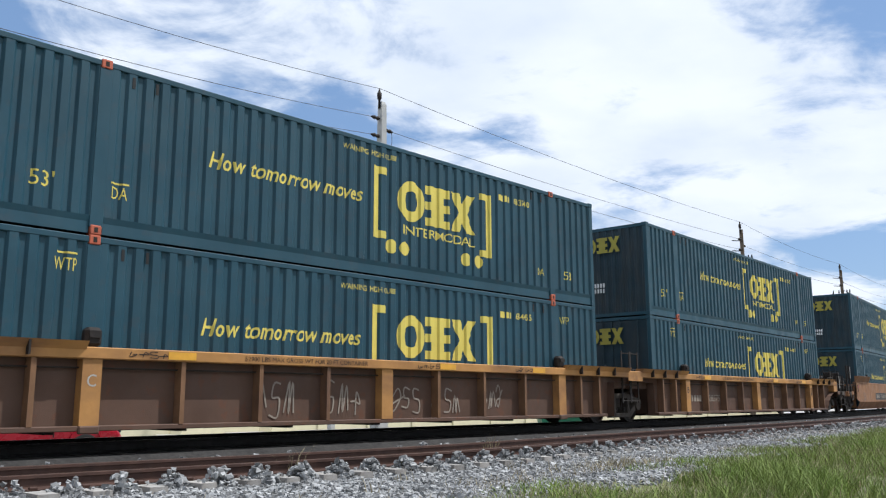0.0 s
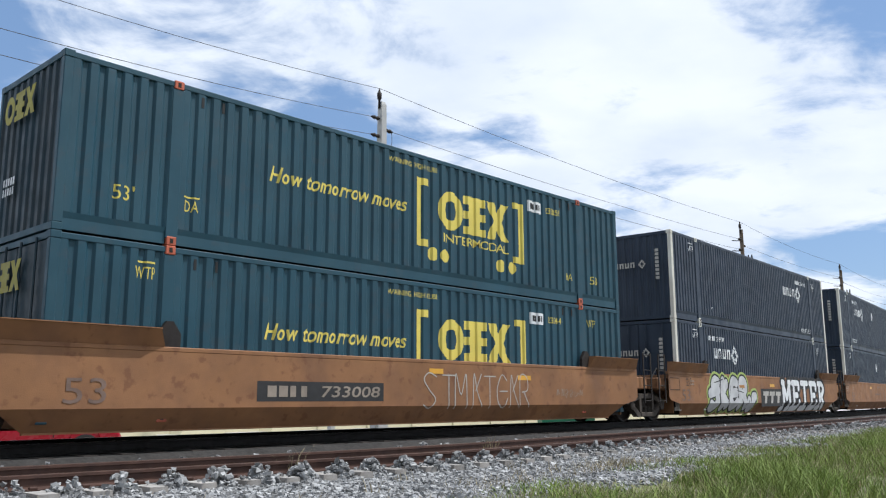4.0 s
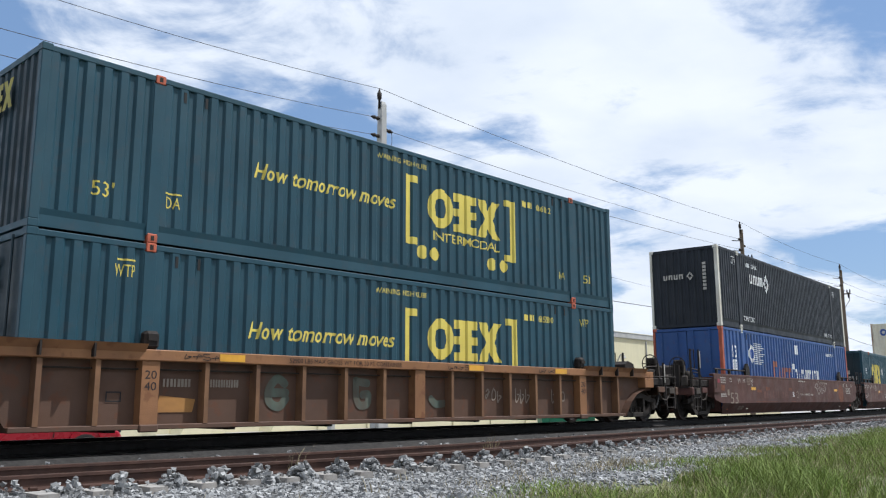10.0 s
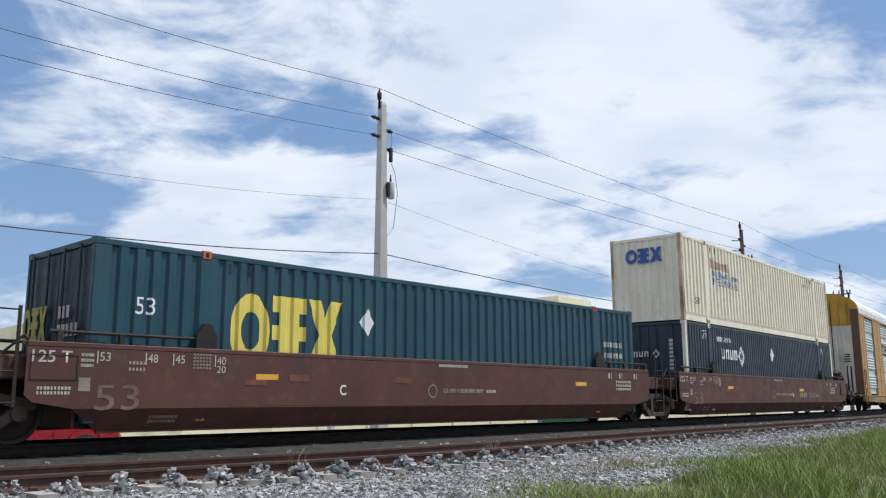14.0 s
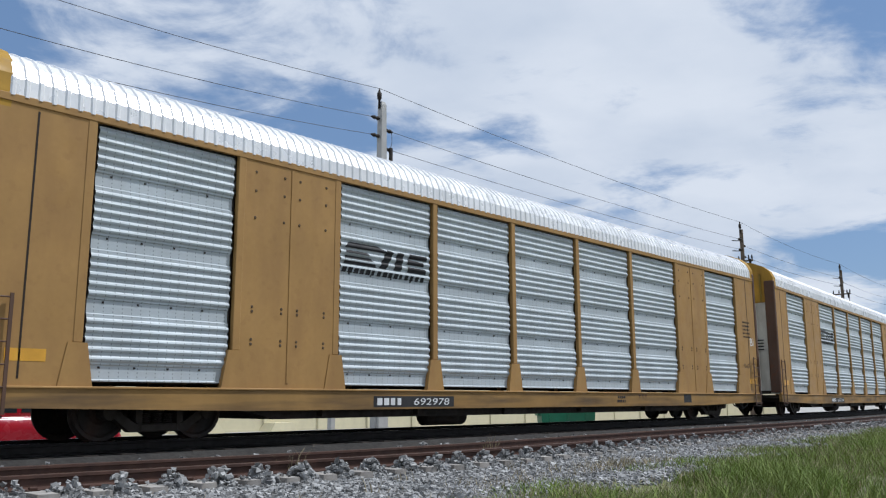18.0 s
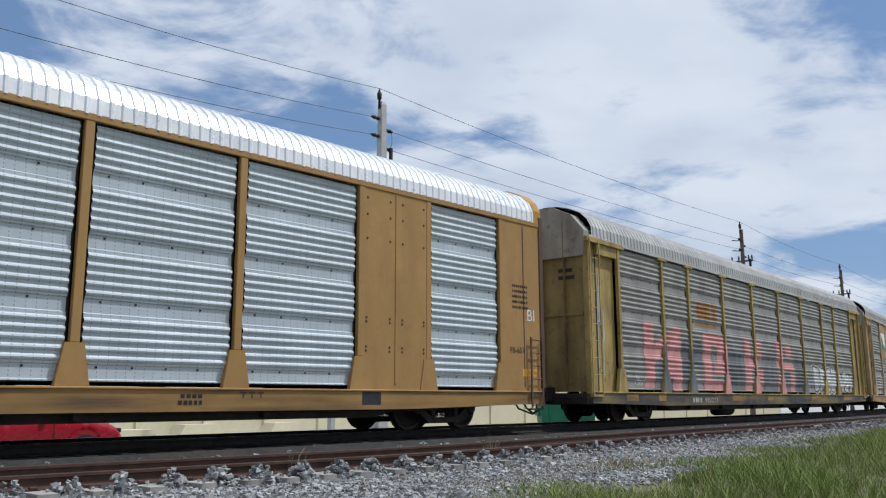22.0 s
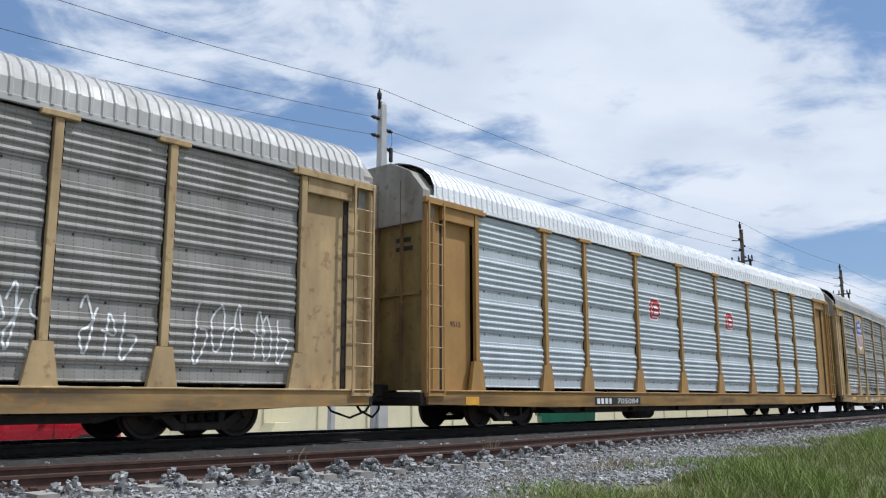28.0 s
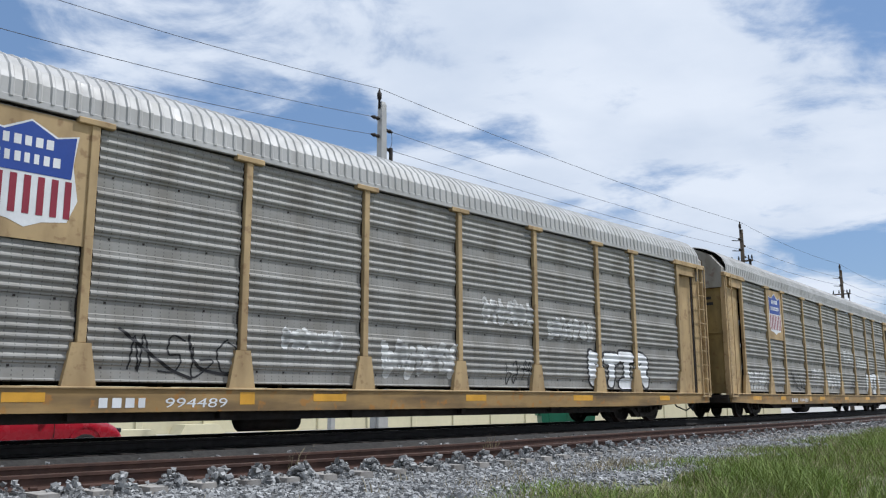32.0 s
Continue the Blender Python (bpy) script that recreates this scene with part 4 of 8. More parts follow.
def pickup():
    ob = thing("pickup_truck", "parked glossy red pickup truck with dark windows", "pickup truck")
    ob.matrix_basis = pose(-8.75, 22.34, FAR_Z + 0.02, 0, 0, 49.69)
    w = 0.9
    # local x to the front (towards the far end of the line), 5.2 long, front at 0
    top = [(-5.2, 0.9), (-5.1, 1.0), (-3.35, 1.02), (-1.75, 1.03), (-1.2, 1.0), (-0.75, 0.94), (-0.4, 0.86), (-0.16, 0.75), (-0.05, 0.62), (0.0, 0.48)]
    rings = []
    for y, drop, inset in ((-w + 0.06, 1.0, 0.03), (-w, 0.55, 0.0), (-w + 0.01, 0.16, 0.0), (-w + 0.12, 0.03, 0.02), (0.0, -0.02, 0.0), (w - 0.12, 0.03, 0.02), (w - 0.01, 0.16, 0.0), (w, 0.55, 0.0), (w - 0.06, 1.0, 0.03)):
        rings.append([(x - inset * (x > -0.5), y, z - (z - 0.3) * drop if drop > 0.5 else z - drop * 0.6) for x, z in top])
    n = len(top)
    faces = [(i * n + j, i * n + j + 1, (i + 1) * n + j + 1, (i + 1) * n + j) for i in range(len(rings) - 1) for j in range(n - 1)]
    faces += [tuple(i * n for i in range(len(rings))), tuple(i * n + n - 1 for i in range(len(rings)))]
    part("body", Geo().add([p for r in rings for p in r], faces), M_REDCAR, ob, smooth=True)
    cab = [(-3.35, 0.99), (-3.2, 1.6), (-3.05, 1.66), (-2.35, 1.66), (-2.2, 1.6), (-1.62, 0.99)]
    part("cab", Geo().prism(cab, -w + 0.1, w - 0.1), M_REDCAR, ob)
    part("side_window", Geo().prism([(-3.2, 1.08), (-3.1, 1.54), (-2.6, 1.57), (-2.6, 1.08)], -w + 0.094, -w + 0.099), M_GLASS, ob)
    part("side_window", Geo().prism([(-2.5, 1.08), (-2.5, 1.57), (-2.25, 1.54), (-1.82, 1.08)], -w + 0.094, -w + 0.099), M_GLASS, ob)
    part("windscreen", Geo().add([(-2.17, -w + 0.16, 1.58), (-2.17, w - 0.16, 1.58), (-1.63, w - 0.16, 1.02), (-1.63, -w + 0.16, 1.02)], [(0, 1, 2, 3)]), M_GLASS, ob)
    part("bed_rail", Geo().box(-5.1, -3.4, -w + 0.01, -w + 0.12, 0.99, 1.04, 0.01), M_REDCAR, ob)
    part("bumper", Geo().box(-0.06, 0.09, -w + 0.06, w - 0.06, 0.3, 0.46, 0.03), M_CHROME, ob)
    part("bumper", Geo().box(-5.33, -5.2, -w, w, 0.36, 0.55, 0.03), M_CHROME, ob)
    part("headlight", Geo().box(-0.14, -0.02, -w + 0.01, -w + 0.34, 0.56, 0.68, 0.03), M_GLASS, ob)
    for x in (-3.4, -1.75):
        part("door_seam", Geo().box(x, x + 0.014, -w - 0.003, -w + 0.03, 0.5, 0.94), M_BLACK, ob)
    part("door_handle", Geo().box(-3.25, -3.05, -w - 0.03, -w + 0.01, 0.84, 0.88), M_CHROME, ob)
    part("mirror", Geo().box(-1.98, -1.83, -w - 0.16, -w + 0.1, 1.02, 1.18, 0.04), M_BLACK, ob)
    for x in (-0.95, -4.3):
        lip = [(x + r * math.cos(a), 0.33 + r * math.sin(a)) for r, run in ((0.43, 1), (0.38, -1)) for a in np.linspace(0, math.pi, 13)[::run]]
        part("wheel_arch", Geo().prism(lip, -w - 0.014, -w + 0.03), M_REDCAR, ob)
        for s in (-1, 1):
            wheel = part("wheel", Geo().lathe([(s * 0.66, 0.26), (s * 0.68, 0.31), (s * 0.87, 0.31), (s * 0.89, 0.26), (s * 0.89, 0.2)], 18, at=(x, 0, 0.3)), M_BLACK, ob, smooth=True)
            part("rim", Geo().lathe([(s * 0.85, 0.2), (s * 0.893, 0.18), (s * 0.897, 0.05)], 14, at=(x, 0, 0.3)), M_CHROME, wheel)


pickup()


def steel_bin():
    ob = thing("dumpster", "dark green steel dumpster with black lid", "dumpster")
    ob.matrix_basis = pose(6.2, 43.6, FAR_Z, 0, 0, 2)
    part("tub", Geo().prism([(-1.3, 0.12), (1.3, 0.12), (1.4, 1.25), (-1.4, 1.25)], -0.8, 0.8), M_GREEN, ob)
    part("lid", Geo().box(-1.42, 1.42, -0.85, 0.85, 1.25, 1.33, 0.02), M_BLACK, ob, "black plastic lid")
    for x in (-0.9, 0.0, 0.9):
        part("rib", Geo().box(x - 0.05, x + 0.05, -0.86, -0.79, 0.2, 1.22), M_GREEN, ob)
    part("fork_pocket", Geo().box(-1.48, -1.3, -0.5, 0.5, 0.6, 0.8), M_GREEN, ob)


steel_bin()


def barrier_at(x, y, turn, w, h, label):
    ob = single("concrete_barrier", Geo().prism([(-w / 2, 0), (w / 2, 0), (w / 2 - 0.35, h), (-w / 2 + 0.25, h)], -0.45, 0.45), M_STUCCO, label, "barrier", "concrete blocks on the paving")
    ob.matrix_basis = pose(x, y, FAR_Z, 0, 0, turn)


barrier_at(-11.48, 31.59, 47.63, 2.0, 0.34, "low sloped cream concrete block beside a wall")
barrier_at(-10.45, 36.77, 48.5, 2.2, 0.4, "low sloped cream concrete block beside a wall")
barrier_at(-7.58, 39.76, 49.28, 1.6, 0.38, "low sloped cream concrete block beside a wall")




single("steel_post", Geo().box(-0.11, 0.11, -0.11, 0.11, 0, 5.15, 0.02).box(-0.13, 0.13, -0.13, 0.13, 5.15, 5.2), M_CONC, "tall square grey steel post on the paving", "post").matrix_basis = pose(-4.2, 32.4, FAR_Z, 0, 0, 47)

# ---- containers: 53 feet long, origin at the front end, middle, underside ----
BL, BH, BW, POST = 16.154, 2.9, 1.295, 1.98


SMALL_MARKS = ("number", "spray_smear", "small_print", "lettering", "wordmark", "slogan", "placard", "shield_lettering", "gauge_mark", "spray_line", "weld_line")


def fold_skin(x0, x1, pitch, depth, y, groove=0.12):
    """The folds of a corrugated sheet from x0 to x1: their x and y."""
    n = max(1, round((x1 - x0) / pitch))
    p = (x1 - x0) / n
    pts = [(x0, y)]
    for i in range(n):
        a = x0 + i * p
        pts += [(a + (0.66 - groove) * p, y), (a + 0.8 * p - groove * p, y + depth), (a + 0.82 * p, y + depth), (a + 0.96 * p, y)]
    pts.append((x1, y))
    return pts


def sheet(pts, z0, z1, mirror=False):
    s = -1 if mirror else 1
    return Geo().strip([(x, s * y, z0) for x, y in pts], [(x, s * y, z1) for x, y in pts])


def skin_of(pts):
    xs, ys = [p[0] for p in pts], [p[1] for p in pts]
    return (lambda x: float(np.interp(x, xs, ys))), xs


def container(paint, door, casting, post_paint, pitch, label, end_door=True):
    """One steel container with its sheets, posts, rails, castings and doors."""
    ob = thing("shipping_container", label, "container", "containers on the train")
    zones = ((0.16, POST - 0.11), (POST + 0.11, BL - POST - 0.11), (BL - POST + 0.11, BL - 0.16))
    folds = []
    for a, b in zones:
        pts = fold_skin(a, b, pitch, 0.04, -BW + 0.012, 0.26 if pitch > 0.25 else 0.1)
        folds.append(pts)
        for mirror in (False, True):
            part("side_panel", sheet(pts, 0.3, BH - 0.1, mirror), paint, ob)
    for s in (-1, 1):
        y0, y1 = (-BW, -BW + 0.09) if s < 0 else (BW - 0.09, BW)
        part("top_rail", Geo().box(0.15, BL - 0.15, y0 + 0.006, y1 - 0.006, BH - 0.12, BH - 0.02, 0.012), paint, ob)
        prof = [(s * (BW - 0.03), 0.02), (s * (BW - 0.034), 0.2), (s * (BW - 0.012), 0.3), (s * (BW - 0.1), 0.32), (s * (BW - 0.1), 0.02)]
        for a, b in zones:
            part("bottom_rail", Geo().prism_x(prof, a, b), paint, ob)
        for x in (POST, BL - POST):
            part("lifting_post", Geo().box(x - 0.11, x + 0.11, y0, y1 + 0.02, 0.12, BH - 0.15, 0.008), paint, ob)
            for z in (0.0, BH - 0.15):
                g = Geo().box(x - 0.09, x + 0.09, y0 - 0.012 if s < 0 else y0 - 0.05, y1 + 0.05 if s < 0 else y1 + 0.012, z, z + 0.15, 0.012)
                part("corner_casting", g, casting, ob, "painted steel lifting casting")
                part("casting_hole", Geo().box(x - 0.03, x + 0.03, s * BW - (0.016 if s < 0 else -0.012), s * BW - (0.012 if s < 0 else -0.016), z + 0.035, z + 0.115), M_DARK, ob)
        for x in (0.0, BL - 0.16):
            part("corner_post", Geo().box(x, x + 0.16, y0, y1 + 0.03 if s < 0 else y1, 0.12, BH - 0.12, 0.012), post_paint, ob)
            for z in (0.0, BH - 0.12):
                part("corner_casting", Geo().box(x - 0.004, x + 0.166, y0 - 0.004 if s < 0 else y0 - 0.07, y1 + 0.07 if s < 0 else y1 + 0.004, z, z + 0.12, 0.01), post_paint, ob)
        for k in range(2):        # tie-down slots at the head of the panels beside the post
            for x in (POST + 0.45 + 0.42 * k, BL - POST - 0.87 + 0.42 * k):
                part("tie_down_slot", Geo().box(x, x + 0.05, s * (BW - 0.012) - 0.006, s * (BW - 0.012) + 0.006, BH - 0.36, BH - 0.17), M_BLACK, ob)
    # roof and floor
    n = 52
    step = BL / n
    line = []
    for i in range(n):
        line += [(i * step, 0.0), (i * step + 0.4 * step, 0.0), (i * step + 0.5 * step, 0.02), (i * step + 0.9 * step, 0.02)]
    line.append((BL, 0.0))
    part("roof", Geo().strip([(x, -BW + 0.05, BH - 0.035 + z) for x, z in line], [(x, BW - 0.05, BH - 0.035 + z) for x, z in line]), paint, ob)
    part("floor", Geo().box(0.1, BL - 0.1, -BW + 0.06, BW - 0.06, 0.05, 0.14), M_DARK, ob)
    # ends: doors in front or a ribbed blank end
    for x, s in ((0.0, -1), (BL, 1)):
        if (s < 0) == end_door:
            for y0 in (-BW + 0.1, 0.01):
                leaf = part("door", Geo().box(min(x, x - s * 0.05) + (0.02 if s < 0 else -0.02), max(x, x - s * 0.05) + (0.02 if s < 0 else -0.02), y0, y0 + BW - 0.11, 0.14, BH - 0.13, 0.01), door, ob)
                for k in (0.28, 0.78):
                    y = y0 + k * (BW - 0.11)
                    xo = x + s * 0.03
                    part("locking_bar", Geo().tube([(xo, y, 0.08), (xo, y, BH - 0.08)], 0.022), door, leaf)
                    part("bar_handle", Geo().box(xo - 0.02, xo + 0.02, y - 0.02, y + 0.3, 1.05, 1.1), M_DARK, leaf)
        else:
            pts = []
            m = 9
            w = (2 * BW - 0.2) / m
            for i in range(m):
                a = -BW + 0.1 + i * w
                pts += [(a, 0.0), (a + 0.3 * w, 0.0), (a + 0.42 * w, 0.035), (a + 0.8 * w, 0.035), (a + 0.92 * w, 0.0)]
            pts.append((BW - 0.1, 0.0))
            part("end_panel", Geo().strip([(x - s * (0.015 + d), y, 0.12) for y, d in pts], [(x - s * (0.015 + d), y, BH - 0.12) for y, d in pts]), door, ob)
        for z in (0.02, BH - 0.12):
            part("end_sill", Geo().box(min(x, x - s * 0.1), max(x, x - s * 0.1), -BW + 0.1, BW - 0.1, z, z + 0.1), paint, ob)
    return ob, folds


def mark(ob, folds, me, x, z, material, name="lettering", label="", out=0.0):
    """Paint on the near side, laid into the folds of the sheet; out lifts a second coat off the first."""
    pts = [p for f in folds for p in f]
    skin, kinks = skin_of(pts)
    o = part(name, bent(me, x, z, lambda q: skin(q) - out, kinks), material, ob, label)
    if name in SMALL_MARKS:
        tagged(o, kind="stuff")


def end_mark(ob, me, y, z, material, name="lettering", label="", out=0.0):
    """Paint on the front end; y is the left edge as seen from ahead."""
    bm = bmesh.new()
    bm.from_mesh(me)
    for v in bm.verts:
        v.co = (-0.03 - out, y - v.co.x, v.co.z + z)
    bm.to_mesh(me)
    bm.free()
    o = part(name, me, material, ob, label)
    if name in SMALL_MARKS:
        tagged(o, kind="stuff")


def rail_mark(w=2.3, h=1.0):
    """The railway's emblem as three plain shapes: a thick ring, a stepped block and a cross."""
    k = w / 3.1
    ring = []
    n = 20
    for i in range(n):
        a, b = 2 * math.pi * i / n, 2 * math.pi * (i + 1) / n
        q = lambda t, r: (k * (0.5 + 0.5 * r * math.cos(t)), h * (0.5 + 0.5 * r * math.sin(t)))
        ring.append([q(a, 1.0), q(b, 1.0), q(b, 0.5), q(a, 0.5)])
    x = 1.06 * k
    block = [rect(x, x + 0.95 * k, 0.78 * h, h), rect(x + 0.2 * k, x + 0.75 * k, 0.6 * h, 0.78 * h), rect(x, x + 0.95 * k, 0.4 * h, 0.6 * h),
             rect(x + 0.2 * k, x + 0.75 * k, 0.2 * h, 0.4 * h), rect(x, x + 0.95 * k, 0.0, 0.2 * h)]
    x = 2.07 * k
    cross = [[(x, h), (x + 0.36 * k, h), (x + 0.515 * k, 0.74 * h), (x + 0.67 * k, h), (x + 1.03 * k, h), (x + 0.7 * k, 0.5 * h), (x + 1.03 * k, 0), (x + 0.67 * k, 0), (x + 0.515 * k, 0.26 * h), (x + 0.36 * k, 0), (x, 0), (x + 0.33 * k, 0.5 * h)]]
    return [("emblem_ring", flat(ring)), ("emblem_block", flat(block)), ("emblem_cross", flat(cross))]


def put_rail_mark(ob, folds, w, h, x, z, material):
    for nm, me in rail_mark(w, h):
        mark(ob, folds, me, x, z, material, nm)


def end_rail_mark(ob, w, h, y, z, material, out=0.03):
    for nm, me in rail_mark(w, h):
        end_mark(ob, me, y, z, material, nm, "", out)


def serial(ob, folds, x, z, h, digits, material, patch=False):
    """An owner's code as four bars, then the number in figures; over a pale patch where it was repainted."""
    if patch:
        mark(ob, folds, flat([rect(x - 0.08, x + 4 * h * 0.85, z - 0.07, z + h + 0.07)]), 0, 0, M_WHITE, "number_patch", "white repainted patch")
        mark(ob, folds, flat(bars(x, z, 4 * h * 0.8, h, 4, 5)), 0, 0.0, M_BLACKLET, "number", "dark code strokes", 0.003)
    else:
        mark(ob, folds, flat(bars(x, z, 4 * h * 0.8, h, 4, 5)), 0, 0, material, "number")
    mark(ob, folds, letters(digits, len(digits) * h * 0.7, h, bold=0.01), x + h * (4.6 if patch else 4.0), z, material, "number")


def lattice_mark(r=0.48):
    """A diamond lattice emblem: eight small diamonds round an open middle."""
    out = []
    for cx, cz, q in ((0, 0.68, 0.3), (0, -0.68, 0.3), (0.68, 0, 0.3), (-0.68, 0, 0.3), (0.36, 0.36, 0.27), (-0.36, 0.36, 0.27), (0.36, -0.36, 0.27), (-0.36, -0.36, 0.27)):
        o = [(cx + q, cz), (cx, cz + q), (cx - q, cz), (cx, cz - q)]
        out.append(flat([[(r * a * 0.86, r * b) for a, b in o]]))
    return out


def wide_mark(w=1.3, h=0.42):
    """A short wordmark as plain strokes: posts and slants."""
    k = w / 8
    s = []
    for i in range(8):
        s.append(rect(i * k + 0.12 * k, i * k + 0.6 * k, 0, h))
        if i % 2 == 0:
            s.append(rect(i * k + 0.6 * k, i * k + 1.12 * k, 0 if i % 4 == 0 else 0.75 * h, 0.25 * h if i % 4 == 0 else h))
    return flat(s)


def rail_markings(ob, folds, lower):
    """Yellow markings of the teal containers."""
    Y = M_YELLOW
    dz = -0.06 if lower else 0.0
    mark(ob, folds, letters("How tomorrow moves", 3.62, 0.3, shear=0.28, bold=0.012), 3.92, 1.5 + dz, Y, "slogan", "yellow slanted slogan lettering")
    put_rail_mark(ob, folds, 2.52, 0.92, 8.57, 1.28 + dz, Y)
    mark(ob, folds, letters("INTERMODAL", 2.36, 0.2, bold=0.006), 8.72, 0.99 + dz, Y, "lettering")
    x0, x1, z0, z1 = 7.85, 11.7, 0.8 + dz, 2.35 + dz
    br = [rect(x0, x0 + 0.16, z0, z1), rect(x0 + 0.16, x0 + 0.4, z1 - 0.16, z1), rect(x0 + 0.16, x0 + 0.4, z0, z0 + 0.16)]
    br2 = [rect(x1 - 0.16, x1, z0, z1), rect(x1 - 0.4, x1 - 0.16, z1 - 0.16, z1), rect(x1 - 0.4, x1 - 0.16, z0, z0 + 0.16)]
    mark(ob, folds, flat(br), 0, 0, Y, "bracket")
    mark(ob, folds, flat(br2), 0, 0, Y, "bracket")
    for x in (8.38, 8.78, 10.78, 11.22):
        mark(ob, folds, flat([disc(x, 0.66 + dz, 0.155)]), 0, 0, Y, "dot")
    mark(ob, folds, letters("WARNING HIGH CUBE", 1.5, 0.11), 7.02, 2.55, Y)
    if lower:
        mark(ob, folds, letters("WTP", 0.36, 0.2), 1.38, 2.3, Y)
        mark(ob, folds, letters("WTP", 0.36, 0.2), 14.5, 2.3, Y)
        mark(ob, folds, flat([rect(1.42, 1.74, 2.56, 2.59)]), 0, 0, Y, "arrow")
    else:
        mark(ob, folds, letters("53'", 0.36, 0.24), 0.93, 0.64, Y)
        mark(ob, folds, letters("DA", 0.26, 0.2), 2.2, 0.63, Y)
        mark(ob, folds, flat([rect(2.18, 2.48, 0.87, 0.9)]), 0, 0, Y, "arrow")
        mark(ob, folds, letters("53", 0.34, 0.22), 14.75, 0.6, Y)
        mark(ob, folds, letters("DA", 0.26, 0.18), 13.55, 0.6, Y)
    end_rail_mark(ob, 1.25, 0.5, 0.85, BH - 0.85, M_OLDYELLOW)
    if not lower:
        for q in range(2):
            end_mark(ob, flat(bars(0, -0.17 * q, 0.5, 0.13, 5, 3 + q)), 0.65, 0.95, M_WHITE, "placard", "", 0.03)


def lattice_markings(ob, folds, at, where, number):
    """White markings of the dark containers: wordmark, lattice emblem, number bars."""
    W = M_WHITE
    x, z = at
    mark(ob, folds, wide_mark(1.52, 0.35), x, z, W, "wordmark", "white wordmark strokes")
    for me in lattice_mark(0.39):
        mark(ob, folds, me, x + 1.87, z + 0.15, W, "emblem_diamond")
    if number:
        serial(ob, folds, x - 0.35 if x < 6 else x + 1.65, z + 0.6, 0.16, number, W)
    for k in where:
        if k == "wtp_front":
            mark(ob, folds, letters("WTP", 0.36, 0.2), 1.38, 2.36, W)
            mark(ob, folds, flat([rect(1.4, 1.7, 2.62, 2.65)]), 0, 0, W, "arrow")
        if k == "wtp_rear":
            mark(ob, folds, letters("WTP", 0.36, 0.2), 14.5, 2.3, W)
            mark(ob, folds, flat([rect(14.55, 14.82, 2.56, 2.59)]), 0, 0, W, "arrow")
        if k == "lift_rear":
            mark(ob, folds, letters("TOP LIFT ONLY", 1.2, 0.17, bold=0.01), 12.76, 0.3, W)
        if k == "lift_front":
            mark(ob, folds, letters("TOP LIFT ONLY", 1.22, 0.17, bold=0.01), 2.3, 0.34, W)
        if k == "diamond":
            mark(ob, folds, flat([[(8.1, 1.8), (8.32, 2.07), (8.1, 2.34), (7.88, 2.07)]]), 0, 0, W, "placard")
        if k == "y":
            mark(ob, folds, letters("Y", 0.14, 0.18), 3.0, 0.42, W)
    end_mark(ob, wide_mark(0.8, 0.18), 0.75, 1.75, M_PALE, "wordmark", "", 0.03)
    for me in lattice_mark(0.16):
        end_mark(ob, me, -0.28, 1.84, M_PALE, "emblem_diamond", "", 0.03)
    end_mark(ob, flat([rect(0, 0.13, z, z + 0.09) for z in np.arange(0, 1.0, 0.13)]), -0.75, 1.3, M_PALE, "number", "", 0.03)


TEAL_LABEL = "teal corrugated steel container with yellow emblem and lettering"
LAT_LABEL = "dark navy corrugated container with white corner posts and lattice emblem"
teal_base, teal_folds = container(M_TEAL, M_TEALSHADE, M_ORANGE, M_TEAL, 0.3, TEAL_LABEL, end_door=False)
teal_low, _ = container(M_TEAL, M_TEALSHADE, M_ORANGE, M_TEAL, 0.3, TEAL_LABEL + "", end_door=True)
lat_base, lat_folds = container(M_NAVY, M_NAVY, M_WHITEPOST, M_WHITEPOST, 0.207, LAT_LABEL, end_door=False)
lat_low, _ = container(M_NAVY, M_NAVY, M_WHITEPOST, M_WHITEPOST, 0.207, LAT_LABEL + "", end_door=True)
slate_top, slate_folds = container(M_SLATE, M_SLATE, M_WHITEPOST, M_WHITEPOST, 0.207, "dark slate corrugated container with white corner posts and lettering", end_door=False)
blue_box, blue_folds = container(M_BLUE, M_BLUE, M_WHITEPOST, M_ORANGE, 0.315, "bright blue corrugated container with orange corner posts and white lettering", end_door=True)
cream_top, cream_folds = container(M_CREAM, M_CREAM, M_CREAMRUST, M_CREAMRUST, 0.3, "rust-streaked cream corrugated container with blue lettering", end_door=False)
lone_box, lone_folds = container(M_TEAL, M_TEALSHADE, M_ORANGE, M_TEAL, 0.3, "single teal container with large yellow emblem, alone in its well", end_door=True)

rail_markings(teal_base, teal_folds, False)
rail_markings(teal_low, teal_folds, True)
lat_e = copy_thing(lat_base, Matrix())
lat_d = lat_base
lat_d_low = copy_thing(lat_low, Matrix())
lat_e_low = copy_thing(lat_low, Matrix())
lattice_markings(lat_d, lat_folds, (10.69, 1.76), ("wtp_front", "wtp_rear", "lift_rear", "y"), "236918")
lattice_markings(lat_d_low, lat_folds, (3.02, 1.74), ("wtp_front", "wtp_rear"), "236704")
lattice_markings(lat_e, lat_folds, (3.38, 1.8), ("wtp_front", "wtp_rear", "lift_front", "lift_rear", "diamond"), "237591")
lattice_markings(lat_e_low, lat_folds, (10.84, 1.63), ("wtp_front", "wtp_rear", "diamond"), "237487")
lattice_markings(slate_top, slate_folds, (3.17, 1.82), ("wtp_front", "wtp_rear", "lift_front", "lift_rear"), "634967")
lattice_markings(lat_low, lat_folds, (2.97, 1.74), ("wtp_front", "wtp_rear", "diamond"), "265896")

